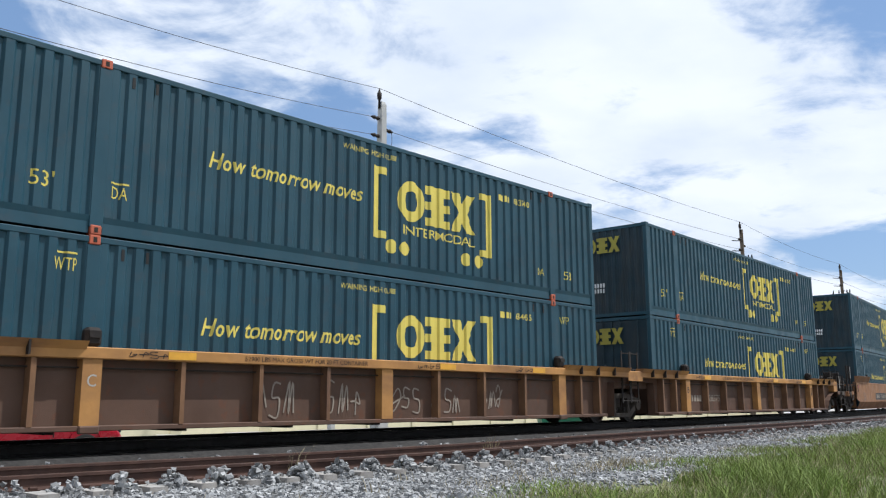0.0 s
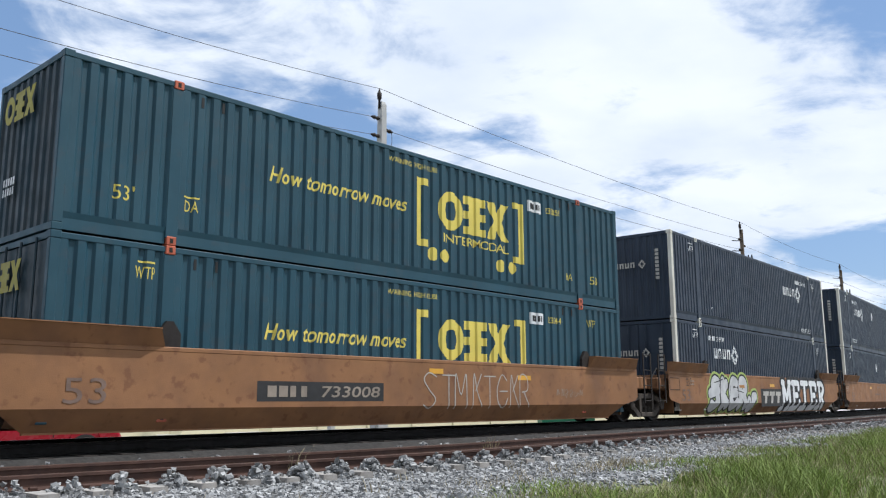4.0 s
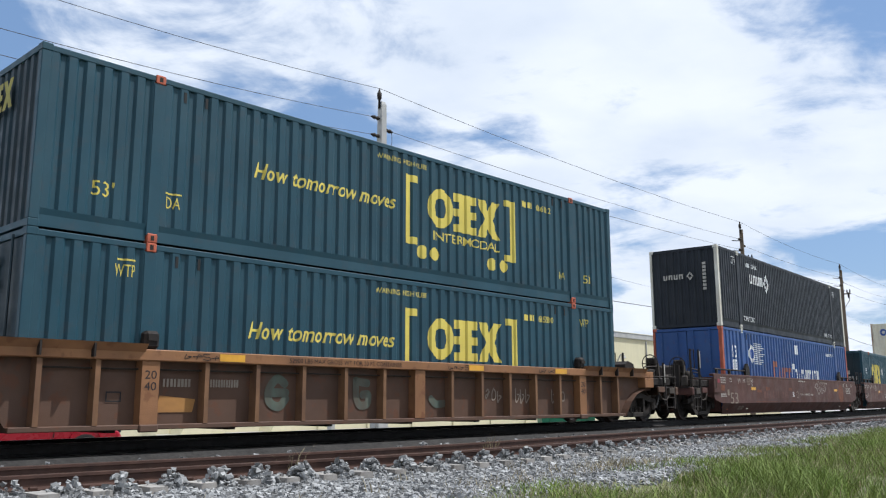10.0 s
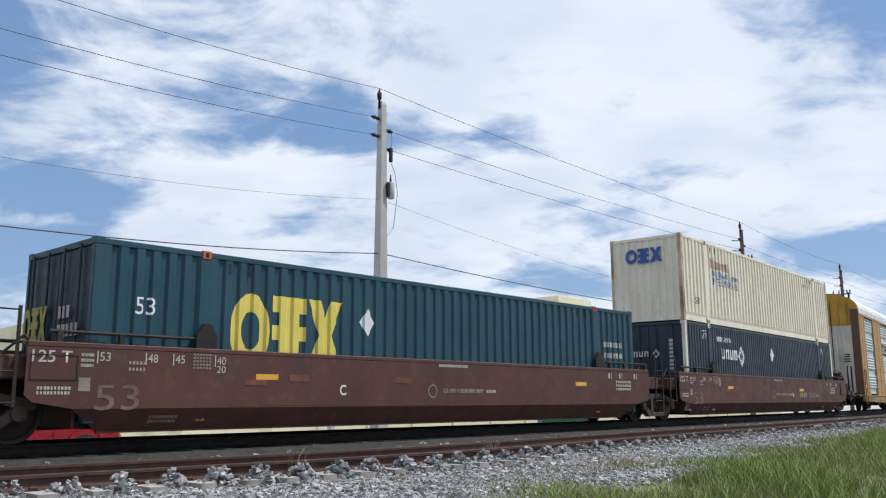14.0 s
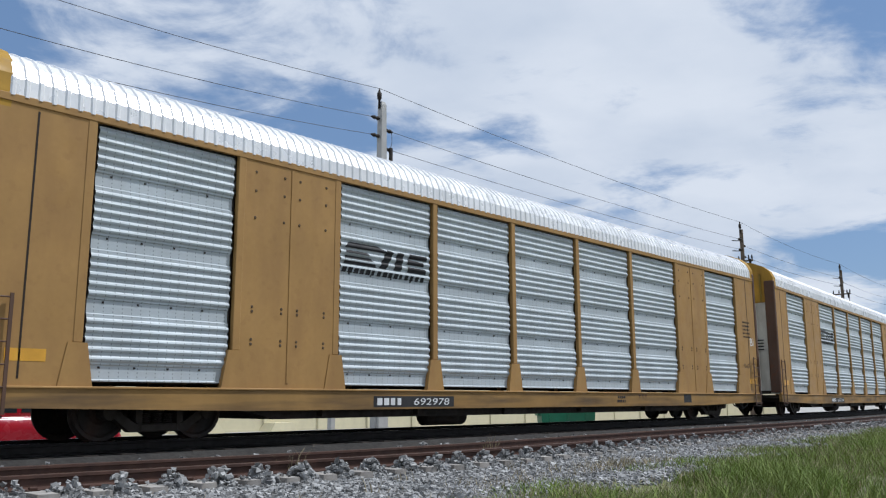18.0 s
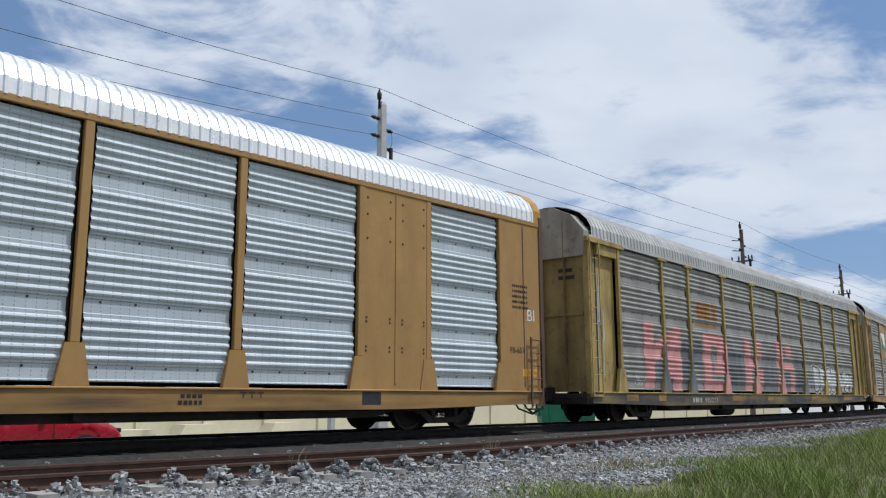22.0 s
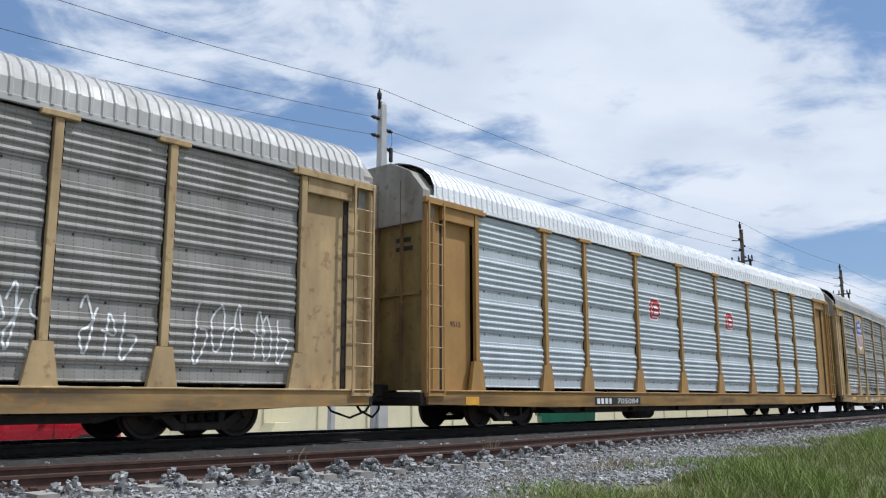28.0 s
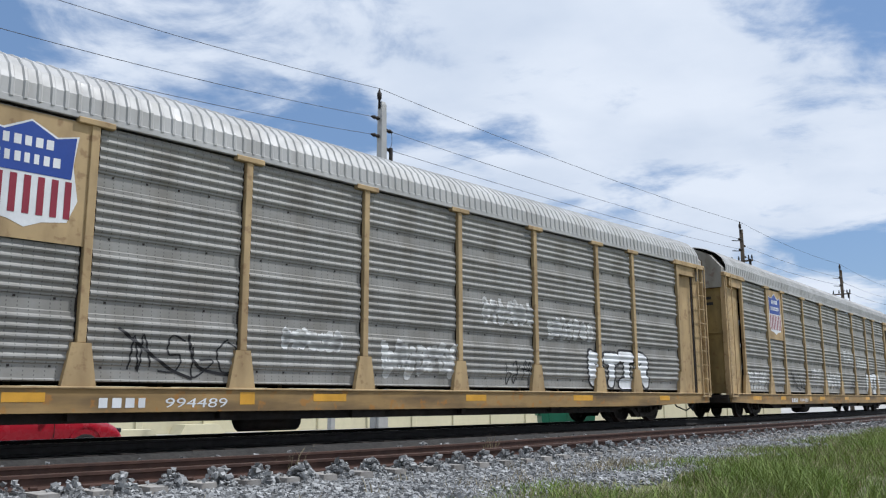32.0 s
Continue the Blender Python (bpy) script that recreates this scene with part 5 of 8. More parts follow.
# blue container: long white wordmark as strokes, globe of bars, number
W = M_WHITE
mark(blue_box, blue_folds, letters("53", 0.44, 0.42, bold=0.02), 0.92, 1.84, W)
mark(blue_box, blue_folds, flat([rect(0.91, 1.36, 1.4, 1.76)]), 0, 0, W, "placard")
mark(blue_box, blue_folds, letters("110", 0.3, 0.24), 0.98, 1.46, M_BLUELET, "number", "", 0.003)
mark(blue_box, blue_folds, flat([[(2.55, 2.03), (2.91, 2.45), (3.27, 2.03), (2.91, 1.61)]]), 0, 0, W, "emblem", "white diamond emblem")
mark(blue_box, blue_folds, flat([disc(2.91, 2.03, 0.2, 18)]), 0, 0, M_BLUELET, "emblem_disc", "blue globe disc", 0.003)
mark(blue_box, blue_folds, flat([rect(2.86, 2.96, 1.9, 2.15)]), 0, 0, M_FADEBLUE, "emblem_stroke", "", 0.006)
for k in range(11):     # streaks running out of the diamond
    z = 1.66 + k * 0.075
    mark(blue_box, blue_folds, flat([rect(3.06 + 0.75 * abs(z - 2.03) * 0.3, 3.95 + 0.12 * math.sin(k * 1.7) + 0.12 * (k % 3), z, z + 0.03)]), 0, 0, W, "emblem_band")


def plain_glyph(x, z, w, h, kind):
    """One stroke group of a wordmark that is drawn without its letters."""
    t = 0.3 * w
    if kind == 0:
        return [rect(x, x + t, z, z + h), rect(x + t, x + w, z + h - 0.28 * h, z + h)]
    if kind == 1:
        return [[(x, z), (x + t, z), (x + 0.6 * w + t * 0.5, z + h), (x + 0.6 * w - t * 0.5, z + h)], rect(x + t, x + w, z + 0.2 * h, z + 0.38 * h)]
    if kind == 2:
        return [rect(x + 0.5 * (w - t), x + 0.5 * (w + t), z, z + h), rect(x, x + w, z + h - 0.2 * h, z + h)]
    return [rect(x, x + t, z, z + h), rect(x + w - t, x + w, z, z + h), [(x + t, z + h), (x + t, z + 0.7 * h), (x + w - t, z), (x + w - t, z + 0.3 * h)]]


for i in range(5):
    big = i == 0
    for p in plain_glyph(5.22 + (0.0 if big else 0.16) + i * 0.43, 1.02, 0.46 if big else 0.33, 0.82 if big else 0.6, (0, 1, 3, 0, 0)[i]):
        mark(blue_box, blue_folds, flat([p]), 0, 0, M_GHOST, "wordmark", "" if i else "faded orange wordmark strokes")
for i in range(10):
    big = i == 0
    for p in plain_glyph(7.55 + (0.0 if big else 0.12) + i * 0.365, 0.98, 0.4 if big else 0.29, 0.83 if big else 0.62, (0, 2, 1, 0, 3, 2, 0, 1, 2, 3)[i]):
        mark(blue_box, blue_folds, flat([p]), 0, 0, W, "wordmark", "" if i else "white wordmark strokes")
mark(blue_box, blue_folds, flat([rect(8.06, 8.46, 2.22, 2.6)]), 0, 0, W, "placard")
serial(blue_box, blue_folds, 13.0 - 0.25, 2.3, 0.13, "889759", W)
# single teal container
put_rail_mark(lone_box, lone_folds, 2.55, 1.35, 2.52, 0.9, M_YELLOW)
mark(lone_box, lone_folds, letters("INTERMODAL", 2.5, 0.26), 2.52, 0.52, M_YELLOW)
mark(lone_box, lone_folds, letters("53", 0.34, 0.28), 0.73, 1.72, M_WHITE)
mark(lone_box, lone_folds, flat([[(5.75, 1.62), (5.95, 1.9), (5.75, 2.18), (5.55, 1.9)]]), 0, 0, M_WHITE, "placard")
mark(lone_box, lone_folds, flat(bars(14.6, 1.8, 1.0, 0.14, 10, 3) + bars(14.6, 1.5, 1.0, 0.14, 10, 4)), 0, 0, M_PALE, "number")
end_rail_mark(lone_box, 0.95, 0.6, 1.15, 1.3, M_OLDYELLOW)
end_mark(lone_box, flat(bars(0, 0, 0.8, 0.2, 5, 6) + bars(0, 0.3, 0.45, 0.2, 3, 7)), -0.25, 1.35, M_PALE, "number", "", 0.03)
# cream container
mark(cream_top, cream_folds, flat([[(2.5, 1.72), (4.92, 1.72), (4.92, 1.86), (4.5, 1.9), (4.2, 1.8), (3.9, 1.95), (3.6, 1.82), (3.2, 1.97), (2.9, 1.84), (2.6, 1.98)]]), 0, 0, M_FADEBLUE, "stripe", "faded blue torn lettering")
mark(cream_top, cream_folds, flat([[(2.4, 1.98), (4.1, 1.98), (4.1, 2.3), (3.4, 2.24), (2.4, 2.34)]]), 0, 0, M_CREAMRUST, "patch", "rust-stained patch")
mark(cream_top, cream_folds, letters("INTERMODAL", 2.36, 0.26), 2.55, 1.42, M_BLUELET)
mark(cream_top, cream_folds, letters("53", 0.36, 0.2), 15.0, 0.62, M_PALE)
mark(cream_top, cream_folds, letters("53'", 0.42, 0.22), 0.98, 0.62, M_BLACKLET)
mark(cream_top, cream_folds, flat(bars(12.6, 2.35, 1.1, 0.12, 10, 23)), 0, 0, M_PALE, "number")
end_rail_mark(cream_top, 1.35, 0.5, 0.7, 2.0, M_BLUELET, 0.01)


LOW, HIGH = 0.295, 3.2


def loaded(box, u, z, pitch_rows=(-1.6, BL + 1.6)):
    RIDERS.append((box, riding(u, *pitch_rows, z)))


U_CAR = {"A": -11.3, "B": 7.93, "C": 31.2, "D": 50.75, "E": 69.92, "F": 93.37, "G": 116.85, "H": 136.45, "I": 156.0}
TEAL_NUMBERS = {"A": ("633740", "634455"), "B": ("631945", "634531"), "C": ("233058", "233441"), "F": ("636112", "635580")}
teal_numbers = []
for k in "ABCF":
    first = k == "A"
    pair = (teal_base, teal_low) if first else (copy_thing(teal_base, Matrix()), copy_thing(teal_low, Matrix()))
    for box, z, digits in zip(pair, (HIGH, LOW), TEAL_NUMBERS[k]):
        loaded(box, U_CAR[k], z)
        teal_numbers.append((box, digits, k == "C"))
loaded(lat_d, U_CAR["D"], HIGH); loaded(lat_d_low, U_CAR["D"], LOW)
loaded(lat_e, U_CAR["E"], HIGH); loaded(lat_e_low, U_CAR["E"], LOW)
loaded(slate_top, U_CAR["G"], HIGH); loaded(blue_box, U_CAR["G"], LOW)
loaded(lone_box, U_CAR["H"], LOW)
loaded(cream_top, U_CAR["I"], HIGH); loaded(lat_low, U_CAR["I"], LOW)

for box, digits, repainted in teal_numbers:      # each teal container has a number of its own
    serial(box, teal_folds, 12.0, 2.3, 0.15, digits, M_YELLOW, repainted)

# ---- bogies and well cars: origin at the front end of the load, on the rail top ----
WHEEL_R, TUCK = 0.457, 0.26


def side_frame_geo(y0, y1):
    """A cast bogie side frame: arched top, two openings, spring seat."""
    g = Geo()
    g.prism([(-1.12, 0.52), (-1.08, 0.66), (-0.62, 0.74), (-0.3, 0.82), (0.3, 0.82), (0.62, 0.74), (1.08, 0.66), (1.12, 0.52), (0.98, 0.5), (0.6, 0.6), (0.34, 0.68), (-0.34, 0.68), (-0.6, 0.6), (-0.98, 0.5)], y0, y1)
    for s in (-1, 1):
        leg = [(s * 0.98, 0.52), (s * 0.82, 0.55), (s * 0.42, 0.28), (s * 0.3, 0.26), (s * 0.3, 0.14), (s * 0.5, 0.14)]
        g.prism(leg if s > 0 else leg[::-1], y0, y1)
        col = [(s * 0.42, 0.7), (s * 0.31, 0.7), (s * 0.31, 0.26), (s * 0.42, 0.3)]
        g.prism(col if s > 0 else col[::-1], y0 - 0.015, y1 + 0.01)
        g.lathe([(y0 - 0.06, 0.07), (y0 - 0.05, 0.12), (y1 + 0.02, 0.13)], 12, at=(s * 0.865, 0, WHEEL_R))
    g.box(-0.34, 0.34, y0 - 0.02, y1 + 0.02, 0.14, 0.27, 0.02)
    return g


BOGIE_MESHES = {}


def bogie_mesh(key, make, smooth=False):
    if key not in BOGIE_MESHES:
        me = make().mesh(key, smooth)
        BOGIE_MESHES[key] = me
    return BOGIE_MESHES[key]


def wheelset_geo():
    g = Geo()
    g.lathe([(-0.98, 0.05), (-0.98, 0.075), (-0.7, 0.085), (0.7, 0.085), (0.98, 0.075), (0.98, 0.05)], 12)
    for s in (-1, 1):
        prof = [(s * 0.795, 0.09), (s * 0.8, 0.16), (s * 0.765, 0.2), (s * 0.75, 0.36), (s * 0.79, 0.395), (s * 0.795, 0.45), (s * 0.785, 0.457), (s * 0.71, 0.46), (s * 0.69, 0.487), (s * 0.665, 0.487), (s * 0.66, 0.4), (s * 0.7, 0.36), (s * 0.7, 0.12)]
        g.lathe(prof, 28)
    return g


def bogie(car, x, name="bogie"):
    """A two-axle bogie under a car, with turning wheelsets."""
    ob = part(name, bogie_mesh("bolster", lambda: Geo().box(-0.16, 0.16, -0.95, 0.95, 0.42, 0.72, 0.03).box(-0.3, 0.3, -0.3, 0.3, 0.66, 0.82, 0.03)), M_DARK, car)
    ob.matrix_basis = pose(x, 0, 0)
    for s in (-1, 1):
        y0, y1 = (-1.07, -0.9) if s < 0 else (0.9, 1.07)
        dusty = name == "shared_bogie"
        part("side_frame", bogie_mesh("side_frame%d%s" % (s, name), lambda: side_frame_geo(y0, y1)), M_DUSTY if dusty else M_BOGIE, ob, "dusty cast steel side frame" if dusty else "grimy cast steel side frame")
        for q in (-0.2, 0.0, 0.2):
            def spring():
                g = Geo()
                for i in range(5):
                    z = 0.28 + i * 0.032
                    g.lathe([(z, 0.05), (z + 0.008, 0.075), (z + 0.02, 0.075), (z + 0.028, 0.05)], 10, axis="z")
                return g
            sp = part("spring", bogie_mesh("spring", spring, True), M_BOGIE, ob)
            sp.matrix_basis = pose(q, s * 0.985, 0)
    for q in (-0.865, 0.865):
        w = part("wheelset", bogie_mesh("wheelset", wheelset_geo), M_WHEEL, ob)
        w.matrix_basis = pose(q, 0, WHEEL_R)
        ROLLERS.append((w, q, 0.0, WHEEL_R, WHEEL_R))
    part("brake_beam", bogie_mesh("brake_beam", lambda: Geo().box(-0.42, -0.36, -0.8, 0.8, 0.34, 0.44).box(0.36, 0.42, -0.8, 0.8, 0.34, 0.44)), M_DARK, ob)
    return ob


def ladder(car, x, y, z0, z1, w, material, rungs=5, name="ladder"):
    lad = part(name, Geo().box(x - 0.025, x + 0.025, y - 0.012, y + 0.012, z0, z1), material, car)
    part("stile", Geo().box(x + w - 0.025, x + w + 0.025, y - 0.012, y + 0.012, z0, z1), material, lad)
    for i in range(rungs):
        z = z0 + 0.06 + (z1 - z0 - 0.12) * i / max(1, rungs - 1)
        part("rung", Geo().tube([(x, y, z), (x + w, y, z)], 0.013, 5), material, lad)
    return lad


def handbrake(car, x, y, z, material):
    g = Geo()
    ring = [(x, y + 0.27 * math.cos(a), z + 0.27 * math.sin(a)) for a in np.linspace(0, 2 * math.pi, 21)]
    g.tube(ring, 0.016, 5)
    for k in range(6):
        a = k * math.pi / 3
        g.tube([(x, y, z), (x, y + 0.27 * math.cos(a), z + 0.27 * math.sin(a))], 0.012, 4)
    hb = part("handbrake_wheel", g, material, car, "spoked handbrake wheel")
    part("gear_box", Geo().box(x + 0.03, x + 0.2, y - 0.17, y + 0.17, z - 0.3, z + 0.18, 0.03), material, hb)


def coupler(car, x, d):
    """Shank and knuckle beyond the end sill; d is -1 in front, 1 behind."""
    g = Geo().box(min(x, x + d * 0.75), max(x, x + d * 0.75), -0.07, 0.07, 0.75, 0.9, 0.02)
    g.box(min(x + d * 0.7, x + d * 1.02), max(x + d * 0.7, x + d * 1.02), -0.17, 0.17, 0.68, 0.98, 0.05)
    part("coupler", g, M_DARK, car)
    hose = [(x + d * 0.1, -0.35, 0.75), (x + d * 0.4, -0.37, 0.42), (x + d * 0.8, -0.3, 0.28), (x + d * 1.15, -0.12, 0.42), (x + d * 1.25, -0.05, 0.6)]
    part("brake_hose", Geo().tube(hose, 0.025, 6), M_BLACK, car)


def open_end(car, x, d, paint, tall, wheel):
    """The platform, sill, stanchions and steps of a car end that is coupled; x is the body's end."""
    def bx(a, b, *r, c=0.0):
        return Geo().box(min(x + d * a, x + d * b), max(x + d * a, x + d * b), *r, c)
    part("draft_sill", bx(-0.3, 1.75, -0.28, 0.28, 0.62, 1.0, c=0.02), M_DARK, car)
    part("bolster_shroud", bx(-0.2, 0.9, -0.95, 0.95, 0.9, 1.06, c=0.02), paint, car)
    part("end_platform", bx(0.6, 1.75, -1.3, 1.3, 1.0, 1.05), M_DARK, car, "grimy open-grate platform")
    part("end_sill", bx(1.55, 1.72, -1.42, 1.42, 0.78, 1.02, c=0.02), paint, car)
    part("walkway_bracket", bx(0.0, 1.5, -1.28, -0.95, 1.06, 1.28, c=0.02), M_DARK, car)
    part("equipment_tank", Geo().lathe([(-0.4, 0.1), (-0.36, 0.2), (0.36, 0.2), (0.4, 0.1)], 12, at=(x + d * 0.75, -0.35, 1.28), axis="x"), M_DARK, car, smooth=True)
    part("valve_body", bx(0.2, 0.55, -0.2, 0.25, 1.05, 1.4, c=0.04), M_DARK, car)
    part("brake_cylinder", Geo().lathe([(-0.3, 0.06), (-0.28, 0.15), (0.1, 0.15), (0.14, 0.07), (0.5, 0.03)], 12, at=(x + d * 0.9, -0.95, 1.42), axis="x"), M_BOGIE, car, smooth=True)
    part("brake_lever", Geo().prism([(x + d * 1.3, 1.05), (x + d * 1.4, 1.05), (x + d * 1.33, 1.75), (x + d * 1.27, 1.75)], -1.02, -0.98), M_DUSTY, car)
    for k, (y, z) in enumerate(((-1.12, 1.5), (-1.05, 1.62), (-0.6, 1.55))):
        part("air_pipe", Geo().tube([(x + d * 0.15, y, 1.1), (x + d * 0.25, y, z - 0.08), (x + d * 0.4, y, z), (x + d * (0.9 + 0.2 * k), y, z + 0.03), (x + d * (1.05 + 0.2 * k), y + 0.06, z - 0.35)], 0.02, 6), M_DUSTY if k == 1 else M_BOGIE, car)
    part("retainer_valve", bx(1.45, 1.6, -1.2, -1.0, 1.06, 1.4, c=0.04), M_DUSTY, car)
    part("sill_plate", bx(1.15, 1.45, -1.44, -1.36, 0.82, 1.0, c=0.01), M_DUSTY, car, "dusty bolted plate")
    part("sill_plate", bx(0.5, 0.9, -1.42, -1.36, 0.86, 1.02, c=0.01), paint, car)
    part("safety_chain", Geo().tube([(x + d * 0.5, -1.4, 0.86), (x + d * 0.7, -1.42, 0.66), (x + d * 0.95, -1.42, 0.62), (x + d * 1.2, -1.4, 0.8)], 0.018, 5), M_DUSTY, car)
    part("hatch_cover", Geo().prism([(x + d * 0.05, 1.28), (x + d * 0.75, 1.28), (x + d * 0.6, 1.72), (x + d * 0.3, 1.8), (x + d * 0.1, 1.7)], -0.55, 0.5), M_DARK, car)
    for y in (-1.4, 1.4):
        part("reflector", bx(0.93, 0.97, y - 0.008, y + 0.008, tall - 0.6, tall - 0.05), M_PALE, car, "pale reflective strip")
    for q, y in ((1.62, -1.36), (0.95, -1.36), (1.62, 1.36), (0.95, 1.36)):
        part("stanchion", Geo().tube([(x + d * q, y, 0.5), (x + d * q, y, tall)], 0.04, 6), M_DARK, car)
    a = x + d * 1.0
    for y in (-1.4, 1.4):
        ladder(car, min(a, a + d * 0.55), y, 0.35, 1.05, 0.5, M_DARK, 3, "step_ladder")
        part("grab_iron", Geo().tube([(x + d * 1.62, y, tall - 0.05), (x + d * 1.42, y, tall - 0.02), (x + d * 1.42, y, tall - 0.62), (x + d * 1.62, y, tall - 0.6)], 0.016, 5), M_DARK, car)
        part("hand_rail", Geo().tube([(x + d * 0.1, y, 1.32), (x + d * 1.62, y, 1.32)], 0.018, 5), M_DARK, car)
    if wheel:
        handbrake(car, x + d * 1.25, -0.75, 1.75, M_DARK)
        part("brake_stand", bx(1.28, 1.4, -0.85, -0.65, 1.05, 1.75), M_DARK, car)
    coupler(car, x + d * 1.75, d)


def joint_end(car, x, d, paint):
    """The low end of a unit that rests on a shared bogie, with grab irons and a ladder."""
    def bx(a, b, *r, c=0.0):
        return Geo().box(min(x + d * a, x + d * b), max(x + d * a, x + d * b), *r, c)
    part("bogie_saddle", bx(-0.25, 1.35, -0.5, 0.5, 0.72, 1.12, c=0.03), M_DARK, car)
    part("end_arm", bx(-0.2, 1.05, -1.3, -0.9, 0.95, 1.3, c=0.03), paint, car)
    part("end_arm", bx(-0.2, 1.05, 0.9, 1.3, 0.95, 1.3, c=0.03), paint, car)
    part("end_walkway", bx(-0.1, 1.2, -0.9, 0.9, 1.12, 1.18), M_DARK, car)
    part("air_hose", Geo().tube([(x + d * 0.2, -0.9, 1.35), (x + d * 0.5, -1.0, 1.6), (x + d * 0.9, -0.95, 1.2), (x + d * 1.2, -0.7, 0.95)], 0.025, 6), M_BLACK, car)
    for y in (-1.38, 1.38):
        a = x + d * 0.72
        ladder(car, min(a, a + d * 0.42), y, 0.55, 2.0, 0.42, M_DARK, 4)


def smooth_side(car, paint, s, raised, x_front, x_back):
    """One plain side of a well unit: plate, tucked lower plate, top chord, raised chord at the ends."""
    y = s * 1.44
    e0, e1 = x_front, x_back
    plate = [(e0, 0.72), (e0 + 0.12, 0.62), (e0 + 0.7, 0.52), (e1 - 0.7, 0.52), (e1 - 0.12, 0.62), (e1, 0.72), (e1, 1.42), (e0, 1.42)]
    part("side_plate", Geo().prism(plate, min(y, y - s * 0.012), max(y, y - s * 0.012)), paint, car)
    low = [(e0 + 0.7, e1 - 0.7), (e0 + 1.2, e1 - 1.2)]
    g = Geo()
    g.strip([(low[0][0], y - s * 0.002, 0.52), (low[0][1], y - s * 0.002, 0.52)], [(low[1][0], y - s * TUCK, 0.17), (low[1][1], y - s * TUCK, 0.17)])
    g.strip([(low[1][0], y - s * TUCK, 0.17), (low[1][1], y - s * TUCK, 0.17)], [(low[1][0], y - s * 0.5, 0.16), (low[1][1], y - s * 0.5, 0.16)])
    part("lower_plate", g, paint, car, "tucked-in lower side plate")
    part("top_chord", Geo().box(e0, e1, min(y, y - s * 0.14) - 0.004, max(y, y - s * 0.14) + 0.004, 1.42, 1.5, 0.012), paint, car)
    part("bottom_lip", Geo().box(low[1][0], low[1][1], min(y - s * (TUCK - 0.03), y - s * (TUCK + 0.03)), max(y - s * (TUCK - 0.03), y - s * (TUCK + 0.03)), 0.145, 0.175), paint, car)
    for a, b in ((e0 + 0.02, 1.9), (BL - 1.9, e1 - 0.02)):
        if raised:
            lean = Geo().add([(a, y, 1.5), (b, y, 1.5), (b - 0.16, y + s * 0.16, 1.77), (a + 0.05, y + s * 0.16, 1.77), (a, y - s * 0.05, 1.5), (b, y - s * 0.05, 1.5), (b - 0.16, y - s * 0.05, 1.77), (a + 0.05, y - s * 0.05, 1.77)], [(0, 1, 2, 3), (4, 5, 6, 7), (0, 1, 5, 4), (3, 2, 6, 7), (0, 3, 7, 4), (1, 2, 6, 5)])
            part("raised_chord", lean, paint, car, "outward-leaning raised chord")
            part("chord_flange", Geo().box(a + 0.04, b - 0.16, min(y + s * 0.18, y - s * 0.06), max(y + s * 0.18, y - s * 0.06), 1.774, 1.79), paint, car)
        else:
            part("guard_bar", Geo().tube([(a + 0.3, y - s * 0.08, 1.66), (b, y - s * 0.08, 1.66)], 0.03, 6), M_BOGIE, car)
            for q in (a + 0.45, (a + b) / 2, b - 0.05):
                part("bar_bracket", Geo().box(q - 0.04, q + 0.04, min(y - s * 0.1, y - s * 0.03), max(y - s * 0.1, y - s * 0.03), 1.5, 1.66), M_BOGIE, car)
    for x in (POST, BL - POST):
        g = Geo().prism([(x - 0.2, 1.5), (x + 0.2, 1.5), (x + 0.2, 1.72), (x + 0.06, 1.92), (x - 0.06, 1.92), (x - 0.2, 1.72)], min(y - s * 0.02, y - s * 0.1), max(y - s * 0.02, y - s * 0.1))
        part("load_guide", g, M_DARK, car, "black steel load guide")


def well_floor(car, paint):
    part("well_floor", Geo().box(-0.05, BL + 0.05, -1.1, 1.1, 0.22, 0.33, 0.01), M_DARK, car)
    for x in (-0.12, BL + 0.06):
        part("bulkhead", Geo().box(x, x + 0.06, -1.15, 1.15, 0.22, 1.42, 0.01), paint, car)
    for x in np.arange(1.5, BL - 1, 2.2):
        part("cross_member", Geo().box(x, x + 0.14, -1.12, 1.12, 0.14, 0.2), M_DARK, car)


def side_mark(car, me, x, z, material, name="lettering", label="", y=-1.446):
    bm = bmesh.new()
    bm.from_mesh(me)
    for v in bm.verts:
        v.co = (v.co.x + x, y, v.co.z + z)
    bm.to_mesh(me)
    bm.free()
    o = part(name, me, material, car, label)
    if name in SMALL_MARKS:
        tagged(o, kind="stuff")


def low_mark(car, me, x, z, material, name="spray_paint", label=""):
    """Paint that runs down over the tucked-in lower plate."""
    part(name, bent_z(me, x, z, lambda q: -1.44 if q > 0.52 else -1.44 + TUCK * (0.52 - q) / 0.35, [0.52]), material, car, label)


LOOPS = ([(0.1, 0.7), (0.4, 0.95), (0.6, 0.6), (0.3, 0.1), (0.08, 0.35), (0.5, 0.5), (0.9, 0.75)], [(0.15, 0.1), (0.3, 0.95), (0.45, 0.1), (0.6, 0.9), (0.85, 0.15)],
         [(0.8, 0.85), (0.3, 0.9), (0.25, 0.55), (0.75, 0.45), (0.7, 0.08), (0.15, 0.12)], [(0.5, 0.95), (0.15, 0.6), (0.3, 0.1), (0.75, 0.2), (0.8, 0.7), (0.5, 0.93)],
         [(0.15, 0.95), (0.2, 0.08), (0.5, 0.15), (0.85, 0.5), (0.4, 0.55)], [(0.1, 0.5), (0.45, 0.55), (0.9, 0.5), (0.6, 0.9), (0.45, 0.05)])


